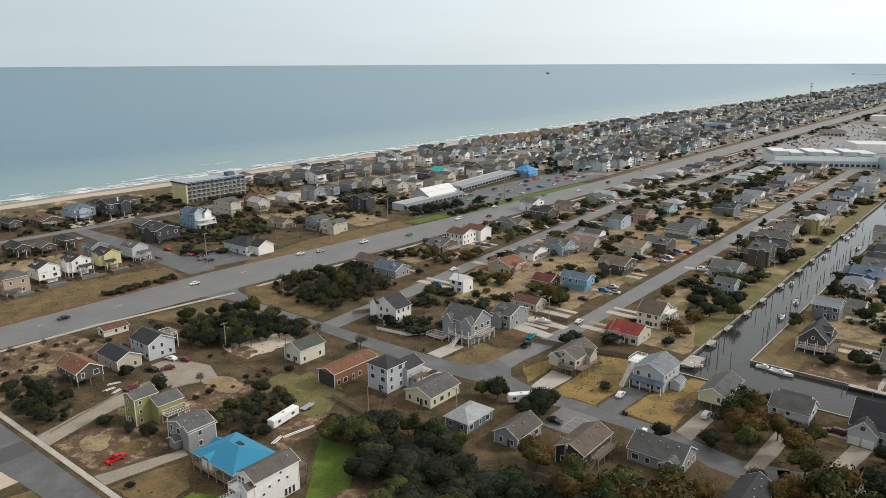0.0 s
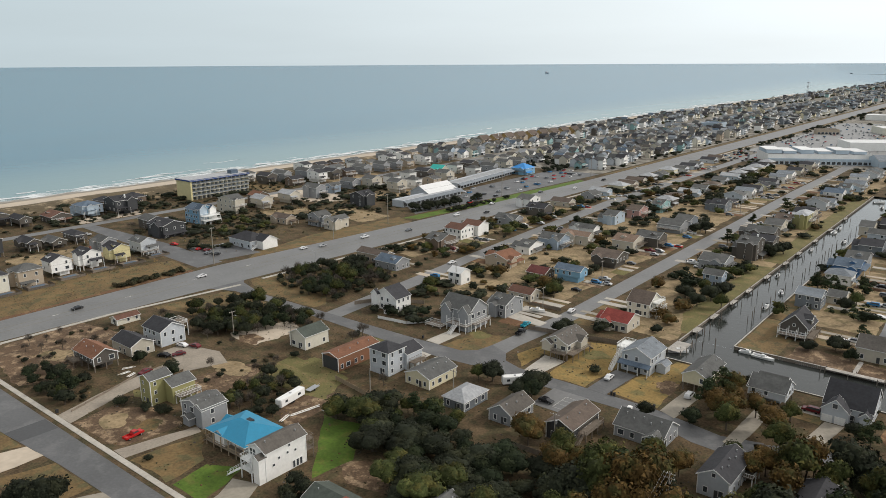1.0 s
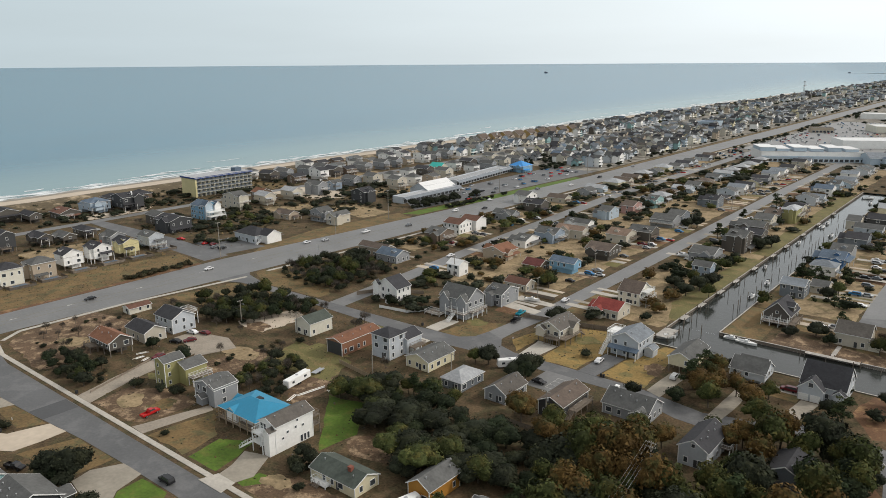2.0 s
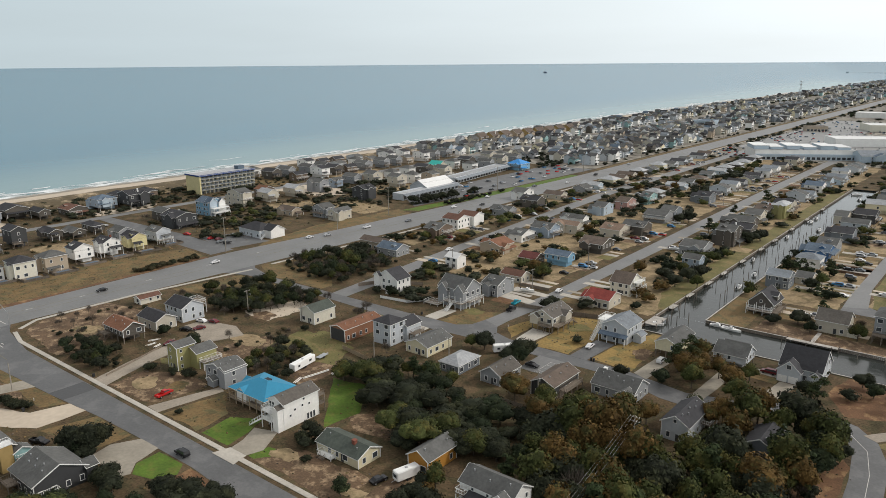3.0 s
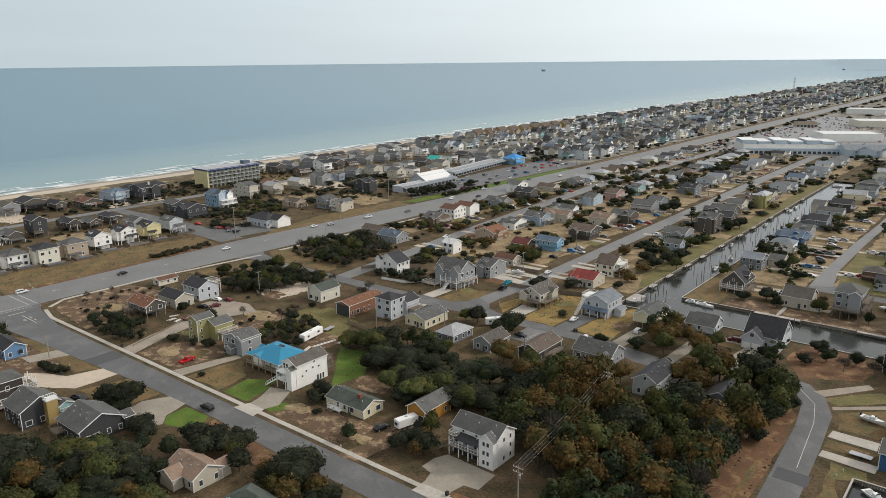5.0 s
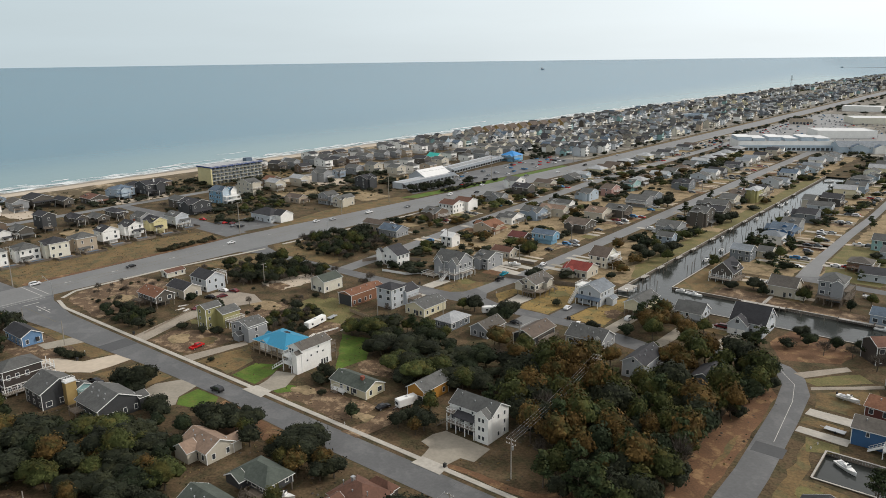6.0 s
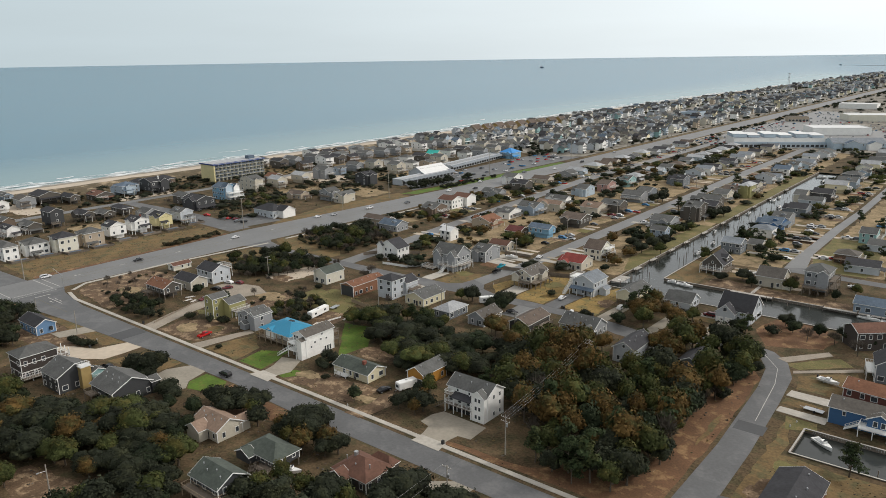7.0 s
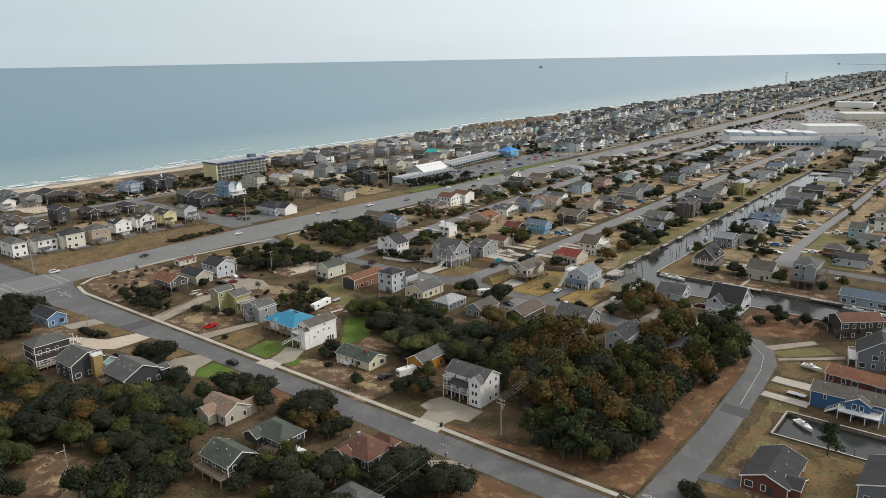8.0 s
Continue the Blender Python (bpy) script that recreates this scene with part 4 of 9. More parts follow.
    if level == 1 and h - piles > 3.2:
        pr = random.Random(int(x * 3 + y * 5))
        if pr.random() < 0.15:
            chimney(ob, w * 0.3, 0.6, h * 0.6, h + rise + 0.9, pr.choice(("brick", "trim")), 0.4)
        if pr.random() < 0.7:
            z, rail = (piles or h * 0.5) + 0.12, pr.choice(("trim", "trim", "timber"))
            if pr.random() < 0.65:
                u0, u1 = pr.choice(((-d / 2, d / 2), (-d / 2, d * 0.1), (-d * 0.2, d / 2)))
                deck(ob, w / 2 + 0.02, w / 2 + 2.2, u0, u1, z, "timber", rail, roofed=None, posts=y < 280)
            else:
                deck(ob, -w / 2, w * pr.choice((0.1, 0.5)), -d / 2 - 2.0, -d / 2 - 0.02, z, "timber", rail, posts=y < 280)
    for i in range(vents):
        bm = bmesh.new()
        tube(bm, (0, 0, -0.5), (0, 0, 0.5), 0.12, 0.12, 8)
        tube(bm, (0, 0, 0.5), (0, 0, 0.62), 0.2, 0.16, 8)
        k = -0.35 + 0.7 * i / max(1, vents - 1)
        side = -0.5 if i % 2 else -0.3
        if form == "gy":
            m = pose(-side * w / 2, k * d, h + rise * (1 + side * 1.0) + 0.1)
        else:
            m = pose(k * w, side * d / 2, h + rise * (1 + side) + 0.1)
        part("vent_pipe", bm, M["metal"], rf, at=m)
    return ob


def wing(house, x, y, w, d, z0, h, wall, roof, form, rise=None, over=0.4, trim=True):
    """A further block of a house, such as a porch gable, tower or garage, in the house's own frame."""
    if rise is None:
        rise = 0.32 * (d if form == "gx" else w if form == "gy" else min(w, d))
    wl_ = part("wall", wall_mesh(w, d, z0, h, form, rise if form != "flat" else 0), M["w_" + wall], house, at=pose(x, y, 0))
    part("roof", roof_mesh(w, d, h, form, rise, over), (M["r_" + roof], M["trim"]), house, at=pose(x, y, 0.03))
    if trim:
        add_trim(house, w, d, 0, h, form, rise, over, at=pose(x, y, 0.03), corners=False)
    return wl_


def garage_door(house, face, u, w, h, W, D, mat="trim"):
    bm = bmesh.new()
    for i in range(4):
        box(bm, -w / 2, w / 2, -0.06, 0.02, 0.02 + i * h / 4, (i + 0.94) * h / 4)
    m = {"s": pose(u, -D / 2, 0), "e": pose(W / 2, u, 0, 0, 0, 90)}[face]
    return part("garage_door", bm, M[mat], house, "panelled garage door", at=m)


def chimney(house, x, y, z0, z1, mat="brick", s=0.5):
    bm = bmesh.new()
    box(bm, x - s, x + s, y - s, y + s, z0, z1)
    box(bm, x - s - 0.08, x + s + 0.08, y - s - 0.08, y + s + 0.08, z1, z1 + 0.15)
    return part("chimney", bm, M[mat], house)


# ---- plants ----
ICO = [(0.0, -0.525731, 0.850651), (0.850651, 0, 0.525731), (0.850651, 0, -0.525731), (-0.850651, 0, -0.525731), (-0.850651, 0, 0.525731), (-0.525731, 0.850651, 0), (0.525731, 0.850651, 0), (0.525731, -0.850651, 0), (-0.525731, -0.850651, 0), (0, -0.525731, -0.850651), (0, 0.525731, -0.850651), (0, 0.525731, 0.850651)]
ICO_FACES = [(1, 2, 6), (1, 7, 2), (3, 4, 5), (4, 3, 8), (6, 5, 11), (5, 6, 10), (9, 10, 2), (10, 9, 3), (7, 8, 9), (8, 7, 0), (11, 0, 1), (0, 11, 4), (6, 2, 10), (1, 6, 11), (3, 5, 10), (5, 4, 11), (2, 7, 9), (7, 1, 0), (3, 9, 8), (4, 8, 0)]


def ball(splits):
    """Directions and faces of a ball of triangles, each face split in four as often as asked."""
    pts, faces = [Vector(p) for p in ICO], ICO_FACES
    for _ in range(splits):
        mids, more = {}, []
        for f in faces:
            m3 = []
            for k in range(3):
                key = tuple(sorted((f[k], f[(k + 1) % 3])))
                if key not in mids:
                    mids[key] = len(pts)
                    pts.append((pts[key[0]] + pts[key[1]]).normalized())
                m3.append(mids[key])
            more += [(f[0], m3[0], m3[2]), (f[1], m3[1], m3[0]), (f[2], m3[2], m3[1]), tuple(m3)]
        faces = more
    return pts, faces


BALLS = [ball(0), ball(1)]


def swell(v, seed, rough):
    """How far a bough reaches out in the direction v: knolls, hollows and small tufts."""
    return 1 + rough * (0.55 * noise.noise((v[0] * 1.7 + seed * 3.1, v[1] * 1.7, v[2] * 1.7)) + 0.42 * noise.noise((v[0] * 4.1, v[1] * 4.1 + seed * 1.7, v[2] * 4.1)) + 0.25 * noise.noise((v[0] * 9.0, v[1] * 9.0, v[2] * 9.0 + seed)))


def crown_mesh(name, seed, R, H, boughs, sprays, size, mats, split=1, rough=0.6, kind="round", one=False):
    """A crown of a few merging boughs with uneven outlines, each clothed in small leaf sprays; needles and twigs for pines and bare trees."""
    rng = np.random.default_rng(seed)
    verts, faces = [], []
    doms = []          # middle, reach across, reach up
    if kind == "pine":
        for i in range(boughs):
            a, q = rng.uniform(0, math.tau), rng.uniform(0.15, 0.72) * (1.15 - 0.75 * i / boughs)
            k = R * rng.uniform(0.30, 0.46) * (1.1 - 0.45 * i / boughs)
            doms.append(((q * R * math.cos(a), q * R * math.sin(a), H * (0.06 + 0.86 * i / boughs)), k, k * 0.42))
    else:
        doms.append(((0, 0, H * 0.48), R * 0.70, H * 0.47))
        for i in range(boughs - 1):
            a = i * 2.4 + rng.uniform(-0.5, 0.5)
            q = R * rng.uniform(0.34, 0.66)
            k = R * rng.uniform(0.34, 0.52)
            doms.append(((q * math.cos(a), q * math.sin(a), H * rng.uniform(0.30, 0.62)), k, k * rng.uniform(0.62, 0.85) * min(1.25, H / R)))
    pts, tri = BALLS[split]
    if kind != "bare":
        inner = 0.55 if kind == "pine" else 0.90
        for i, (c, k, kz) in enumerate(doms):
            o = len(verts)
            for p in pts:
                f = swell(p, seed + i * 7, rough) * inner
                verts.append((c[0] + p[0] * k * f, c[1] + p[1] * k * f, c[2] + p[2] * kz * f * (1.0 if p[2] > 0 else 0.7)))
            faces += [(o + a, o + b, o + d) for a, b, d in tri]
    solid = len(faces)
    area = np.array([k * (k + kz) for c, k, kz in doms])
    share = np.maximum(1, (sprays * area / area.sum()).astype(int))
    for i, ((c, k, kz), n) in enumerate(zip(doms, share)):
        for _ in range(int(n)):
            v = rng.normal(size=3)
            v /= np.linalg.norm(v)
            if v[2] < -0.25:
                v[2] = -v[2]
            if kind == "bare":
                foot = np.array((c[0] * 0.5, c[1] * 0.5, c[2] * 0.5))
                tip = np.array(c) + v * np.array((k, k, kz)) * rng.uniform(0.75, 1.25)
                a = foot + (tip - foot) * rng.uniform(0.35, 0.8)
                side = np.cross(tip - a, rng.normal(size=3))
                side *= size * 0.09 / (np.linalg.norm(side) + 1e-6)
                o = len(verts)
                verts += [tuple(a - side), tuple(a + side), tuple(tip)]
                faces.append((o, o + 1, o + 2))
                continue
            f = swell(v, seed + i * 7, rough)
            p = np.array(c) + v * np.array((k, k, kz if v[2] > 0 else kz * 0.7)) * f * rng.uniform(0.86, 1.10)
            if any(((p[0] - e[0]) / r) ** 2 + ((p[1] - e[1]) / r) ** 2 + ((p[2] - e[2]) / rz) ** 2 < 0.6 for j, (e, r, rz) in enumerate(doms) if j != i):
                continue
            nrm = v * np.array((1, 1, k / kz)) + rng.normal(scale=0.45, size=3) + np.array((0, 0, 0.25))
            nrm /= np.linalg.norm(nrm)
            u = np.cross(nrm, rng.normal(size=3))
            u /= np.linalg.norm(u)
            w = np.cross(nrm, u)
            s = size * rng.uniform(0.6, 1.35)
            o = len(verts)
            if one:
                verts += [tuple(p + u * a * s + w * b * s) for a, b in ((-1, -0.6), (0.9, -0.5), (0.1, 0.9))]
                faces.append((o, o + 1, o + 2))
            else:
                verts += [tuple(p + u * a * s + w * b * s + nrm * d * s) for a, b, d in ((-1, -0.3, 0.1), (0.1, -0.65, -0.1), (1, 0.25, 0.1), (-0.15, 0.7, -0.1))]
                faces += [(o, o + 1, o + 2), (o, o + 2, o + 3)]
    me = bpy.data.meshes.new(name)
    me.from_pydata(verts, [], faces)
    me.polygons.foreach_set("use_smooth", [i < solid for i in range(len(faces))])
    me.materials.append(mats)
    return me


def trunk_mesh(seed, h, r, limbs, R):
    rng = random.Random(seed)
    bm = bmesh.new()
    lean = Vector((rng.uniform(-0.3, 0.3), rng.uniform(-0.3, 0.3), h))
    tube(bm, (0, 0, -0.3), lean * 0.5, r, r * 0.8, 7)
    tube(bm, lean * 0.5, lean, r * 0.8, r * 0.5, 7)
    for i in range(limbs):
        a = i * math.tau / limbs + rng.uniform(-0.4, 0.4)
        s = lean * rng.uniform(0.45, 0.95)
        tube(bm, s, s + Vector((math.cos(a) * R * 0.65, math.sin(a) * R * 0.65, h * rng.uniform(0.25, 0.5))), r * 0.45, r * 0.12, 5)
    me = bpy.data.meshes.new("trunk")
    bm.to_mesh(me)
    bm.free()
    me.materials.append(M["bark"])
    return me


KINDS = {
    # leaf, crown radius, crown height, boughs, sprays, spray size, trunk height, trunk radius, label
    "oak": ("oak", 4.3, 5.2, 8, 1250, 0.26, 2.4, 0.28, "dark evergreen live oak with a dense rounded crown"),
    "holly": ("holly", 3.2, 5.4, 6, 950, 0.25, 1.6, 0.2, "dark green evergreen tree with a dense crown"),
    "rust": ("rust", 3.6, 6.2, 8, 1050, 0.26, 3.4, 0.22, "rust-brown autumn oak with thinning leaves"),
    "olive": ("olive", 3.6, 6.0, 8, 1050, 0.26, 3.2, 0.22, "olive-green oak turning yellow"),
    "pine": ("pine", 3.2, 6.0, 15, 1100, 0.28, 4.6, 0.2, "tall pine with tufted dark needles"),
    "bare": ("bare", 3.2, 5.0, 6, 700, 0.50, 3.0, 0.18, "leafless grey winter tree with fine twigs"),
    "bush": ("oak", 1.9, 2.4, 4, 420, 0.20, 0.5, 0.10, "low dark evergreen shrub"),
    "bush_light": ("dune_bush", 1.9, 1.9, 4, 420, 0.18, 0.4, 0.08, "low olive-brown coastal shrub"),
}
plants, mid_crowns, low_crowns = {}, {}, {}
for k, (leaf, R, H, boughs, sprays, size, th, tr, label) in KINDS.items():
    way = k if k in ("pine", "bare") else "round"
    low = "bush" in k
    plants[k] = [(trunk_mesh(seed + 17 * len(k), th, tr, 3 if low else 5, R), crown_mesh("crown", seed + 17 * len(k), R * (0.92 + 0.08 * seed), H, boughs, sprays, size, M[leaf], 0 if way == "pine" or low else 1, kind=way)) for seed in range(4)]
    mid_crowns[k] = [crown_mesh("crown", 70 + seed, R, H, max(3, int(boughs * 0.75)), int(sprays * 0.62), size * 1.3, M[leaf], 0, kind=way, one=True) for seed in range(3)]
    low_crowns[k] = [crown_mesh("crown", 50 + seed, R, H * 0.92, 3 if low else 5 if way == "round" else 6, 60 if low else 130, size * 2.0, M[leaf], 0, kind=way, one=True) for seed in range(4)]
plant_rng = random.Random(5)
made_plants = {"tree": 0, "shrub": 0}
brush = {}      # what cannot be counted: lists of placed crowns, joined later leaf by leaf


def plant(kind, x, y, s=1.0, sz=None, z=0.0, far=False):
    leaf, R, H, lobes, sprays, size, th, tr, label = KINDS[kind]
    nm = "shrub" if "bush" in kind else "tree"
    turn = plant_rng.uniform(0, 360)
    lift = pose(0, 0, th * (0.55 if nm == "tree" else 0.1) - 0.2)
    wide = (1.0, 1.0, 1.0)
    if far and kind not in ("pine", "bare"):      # wind-clipped: broad and close to the ground
        wide = (plant_rng.uniform(0.85, 1.55), plant_rng.uniform(0.75, 1.15), plant_rng.uniform(0.62, 0.95))
        lift = pose(0, 0, th * 0.15 - 0.4)
    m = pose(x, y, z, 0, 0, turn) @ Matrix.Diagonal((s * wide[0], s * wide[1], (sz or s) * wide[2], 1))
    if far or made_plants[nm] >= 295:
        trunk, crown = plants[kind][0]
        brush.setdefault((leaf, far), []).append((plant_rng.choice(low_crowns[kind]) if far else plant_rng.choice(mid_crowns[kind]), m @ lift))
        brush.setdefault(("bark", far), []).append((trunk, m))
        return None
    made_plants[nm] += 1
    trunk, crown = plant_rng.choice(plants[kind])
    ob = new(nm, trunk)
    ob.matrix_basis = m
    tagged(ob, label, nm, "trees and shrubs")
    put("crown", crown, ob, at=lift)
    return ob


smooth_made = {}


def smooth_of(me):
    if me.name in smooth_made:
        return smooth_made[me.name]
    out = [False] * len(me.polygons)
    me.polygons.foreach_get("use_smooth", out)
    smooth_made[me.name] = out
    return out


def join_brush():
    """Joins the uncounted plants into one object for each leaf colour."""
    for (leaf, far), items in brush.items():
        if leaf == "bark" and far:
            continue
        vs, fs, base = [], [], 0
        for me, m in items:
            n = len(me.vertices)
            co = np.empty(n * 3)
            me.vertices.foreach_get("co", co)
            mm = np.array(m)
            vs.append(co.reshape(-1, 3) @ mm[:3, :3].T + mm[:3, 3])
            fs += [tuple(base + i for i in p.vertices) for p in me.polygons]
            base += n
        me = bpy.data.meshes.new("woodland")
        me.from_pydata(np.concatenate(vs).tolist(), [], fs)
        if leaf != "bark":
            me.polygons.foreach_set("use_smooth", [q for piece, m in items for q in smooth_of(piece)])
        me.materials.append(M[leaf])
        words = {"bark": "trunks and limbs of the woodland", "rust": "rust-brown autumn woodland between the houses", "olive": "olive-green woodland between the houses", "bare": "bare grey winter twigs", "dune_bush": "olive-brown coastal scrub"}.get(leaf, "dark evergreen woodland between the houses")
        tagged(new("woodland", me), words, "woodland", "", "stuff")


def within(px, py, pts):
    inside, n = False, len(pts)
    for i in range(n):
        (xa, ya), (xb, yb) = pts[i], pts[(i + 1) % n]
        if (ya > py) != (yb > py) and px < (xb - xa) * (py - ya) / (yb - ya) + xa:
            inside = not inside
    return inside


STREETS = (rect(-357, -322, -400, 262), rect(-356, -316, 262, 430), rect(-347, -311, 430, 4400), rect(-332, 260, 118, 138.5), rect(-330, -126, 236, 247), rect(-196, -181.5, 239, 1000), [(-271, 243), (-252, 240), (-258, 300), (-263, 340), (-270, 440), (-276, 540), (-278, 1000), (-291, 1000), (-290, 540), (-283, 440), (-276, 350)], rect(-60, -48, 130, 240), rect(-132, -92, 231, 247), rect(-100, -60, 238, 254), rect(-91, -80.5, 348, 900), rect(-90, 60, 345, 359), rect(-145, -124, 282, 664), rect(-145, 120, 282, 309), rect(-45, 60, 184, 203), rect(-506, -468, -300, 4200), rect(-496, -362, 249, 269))


def clear(px, py, gap=0.0):
    return not any(abs(px - x) < a + gap and abs(py - y) < b + gap for x, y, a, b in FOOT) and not any(within(px, py, r) for r in ROADS) and not any(within(px, py, r) for r in STREETS)


def thicket(pts, kinds, gap, s0=0.7, s1=1.15, keep=1.0, seed=1, far=False, tall=1.0):
    """Trees of the given kinds (a word for each, repeats weigh more) over an outline, a gap apart."""
    rng = random.Random(seed)
    n = len(pts)
    x0, x1 = min(p[0] for p in pts), max(p[0] for p in pts)
    y0, y1 = min(p[1] for p in pts), max(p[1] for p in pts)
    row, yy = 0, y0
    while yy <= y1:
        xx = x0 + (row % 2) * gap / 2
        while xx <= x1:
            px, py = xx + rng.uniform(-0.35, 0.35) * gap, yy + rng.uniform(-0.35, 0.35) * gap
            xx += gap
            if far and noise.noise((px * 0.04, py * 0.04, seed)) < 0.0 and rng.random() < 0.7:
                continue        # clumps and clearings
            if within(px, py, pts) and rng.random() < keep and clear(px, py):
                q = rng.uniform(s0, s1)
                plant(rng.choice(kinds.split()), px, py, q, q * tall * rng.uniform(0.85, 1.15), far=far)
        yy += gap * 0.87
        row += 1


# ---- vehicles, poles, boats ----
def car_body(kind):
    prof = {
        "car": [(-2.25, 0.35), (2.25, 0.35), (2.3, 0.65), (2.1, 0.82), (1.15, 0.92), (0.45, 1.42), (-1.0, 1.45), (-1.8, 0.98), (-2.25, 0.9)],
        "suv": [(-2.4, 0.4), (2.4, 0.4), (2.45, 0.8), (2.2, 1.0), (1.3, 1.08), (0.7, 1.70), (-2.1, 1.74), (-2.4, 1.1)],
        "pickup": [(-2.8, 0.5), (2.8, 0.5), (2.85, 0.95), (2.6, 1.12), (1.5, 1.18), (0.95, 1.80), (-0.35, 1.82), (-0.55, 1.15), (-2.8, 1.15)],
    }[kind]
    bm = bmesh.new()
    hw = 0.9
    extrude(bm, [(x, -hw, z) for x, z in prof], (0, 2 * hw, 0))
    bmesh.ops.recalc_face_normals(bm, faces=bm.faces)
    for v in bm.verts:
        if v.co.z > 1.2:
            v.co.y *= 0.82
    if kind == "pickup":
        for f in [f for f in bm.faces if f.normal.z > 0.9 and f.calc_center_median().x < -1 and f.calc_center_median().z > 1]:
            r = bmesh.ops.inset_individual(bm, faces=[f], thickness=0.12)
            for v in f.verts:
                v.co.z -= 0.45
    bmesh.ops.bevel(bm, geom=[e for e in bm.edges if e.calc_face_angle(0) > 0.5], offset=0.06, segments=2, affect="EDGES")
    return bm


def car_glass(kind):
    bm = bmesh.new()
    if kind == "car":
        ring, y = [(1.02, 0.97), (0.42, 1.38), (-0.98, 1.41), (-1.62, 1.02)], 0.815
    elif kind == "suv":
        ring, y = [(1.2, 1.12), (0.68, 1.64), (-2.0, 1.68), (-2.25, 1.14)], 0.815
    else:
        ring, y = [(1.38, 1.22), (0.93, 1.74), (-0.33, 1.76), (-0.42, 1.22)], 0.815
    a = [bm.verts.new((x + (0.03 if i < 2 else -0.03), -y if z > 1.3 else -y - 0.06, z)) for i, (x, z) in enumerate(ring)]
    b = [bm.verts.new((x + (0.03 if i < 2 else -0.03), y if z > 1.3 else y + 0.06, z)) for i, (x, z) in enumerate(ring)]
    bm.faces.new(a)
    bm.faces.new(b[::-1])
    bm.faces.new((a[0], b[0], b[1], a[1]))
    bm.faces.new((a[2], b[2], b[3], a[3]))
    bmesh.ops.recalc_face_normals(bm, faces=bm.faces)
    return bm


bm = bmesh.new()
tube(bm, (0, -0.12, 0), (0, 0.12, 0), 0.34, 0.34, 14)
tyre_me = bpy.data.meshes.new("tyre")
bm.to_mesh(tyre_me)
bm.free()
tyre_me.materials.append(M["rubber"])
bm = bmesh.new()
tube(bm, (0, -0.135, 0), (0, 0.135, 0), 0.2, 0.2, 10)
rim_me = bpy.data.meshes.new("rim")
bm.to_mesh(rim_me)
bm.free()
rim_me.materials.append(M["metal"])
PAINTS = {"white": (0.70, 0.70, 0.70), "silver": (0.42, 0.43, 0.44), "black": (0.015, 0.015, 0.017), "red": (0.45, 0.02, 0.02), "blue": (0.03, 0.16, 0.34), "grey": (0.14, 0.15, 0.16), "tan": (0.35, 0.29, 0.2), "maroon": (0.13, 0.02, 0.025), "turquoise": (0.03, 0.28, 0.36)}
for k, rgb in PAINTS.items():
    M["p_" + k] = shade(k + "_car_paint", rgb, rough=0.25, spread=0.04, bump=0)
car_made = {}


def vehicle(kind, paint, x, y, yaw, z=0.06):
    key = (kind, paint)
    if key in car_made:
        return copy_thing(car_made[key], pose(x, y, z, 0, 0, yaw))
    ob = thing({"car": "car", "suv": "suv", "pickup": "pickup_truck"}[kind], f"{paint} {'sedan' if kind == 'car' else 'sport utility car' if kind == 'suv' else 'pickup truck'} standing on its four wheels", "car" if kind != "pickup" else "truck", pose(x, y, z, 0, 0, yaw), "vehicles")
    part("body", car_body(kind), M["p_" + paint], ob)
    part("window_glass", car_glass(kind), M["glass"], ob, "dark tinted glass")
    xb = 1.45 if kind != "pickup" else 1.75
    for sx in (-1, 1):
        for sy in (-1, 1):
            t = put("tyre", tyre_me, ob, at=pose(sx * xb, sy * 0.82, 0.34))
            if y < 240:
                put("rim", rim_me, t)
    car_made[key] = ob
    return ob


def boat(x, y, yaw, L=6.5, z=-0.9, paint="white", console=True):
    ob = thing("boat", "white motor boat with a small cabin console" if console else "open white skiff", "boat", pose(x, y, z, 0, 0, yaw), "boats")
    bm = bmesh.new()
    n = 8
    rows = []
    for i in range(n + 1):
        s = i / n
        half = 1.15 * (1 - s ** 3.2) * (L / 6.5)
        xx = -L / 2 + L * s
        sheer = 0.75 + 0.35 * s * s
        rows.append([bm.verts.new(p) for p in ((xx, -half, sheer), (xx, -half * 0.75, 0.1), (xx, 0, -0.15 + 0.5 * s ** 4), (xx, half * 0.75, 0.1), (xx, half, sheer))])
    for a, b in zip(rows, rows[1:]):
        for i in range(4):
            bm.faces.new((a[i], a[i + 1], b[i + 1], b[i]))
        bm.faces.new((a[4], a[0], b[0], b[4]))
    bm.faces.new(rows[0])
    bmesh.ops.remove_doubles(bm, verts=bm.verts, dist=0.01)
    bmesh.ops.recalc_face_normals(bm, faces=bm.faces)
    part("hull", bm, M["trim"], ob)
    bm = bmesh.new()
    box(bm, -L * 0.38, L * 0.12, -0.75, 0.75, 0.86, 0.93)
    part("cockpit_floor", bm, M["r_pale"], ob)
    if console:
        bm = bmesh.new()
        box(bm, -0.6, 0.7, -0.55, 0.55, 0.9, 1.5)
        part("console", bm, M["trim"], ob)
        bm = bmesh.new()
        box(bm, 0.55, 0.62, -0.5, 0.5, 1.5, 1.95)
        part("windscreen", bm, M["glass"], ob)
        bm = bmesh.new()
        box(bm, -L / 2 - 0.35, -L / 2, -0.25, 0.25, 0.3, 1.35)
        part("outboard_motor", bm, M["rubber"], ob)
    return ob


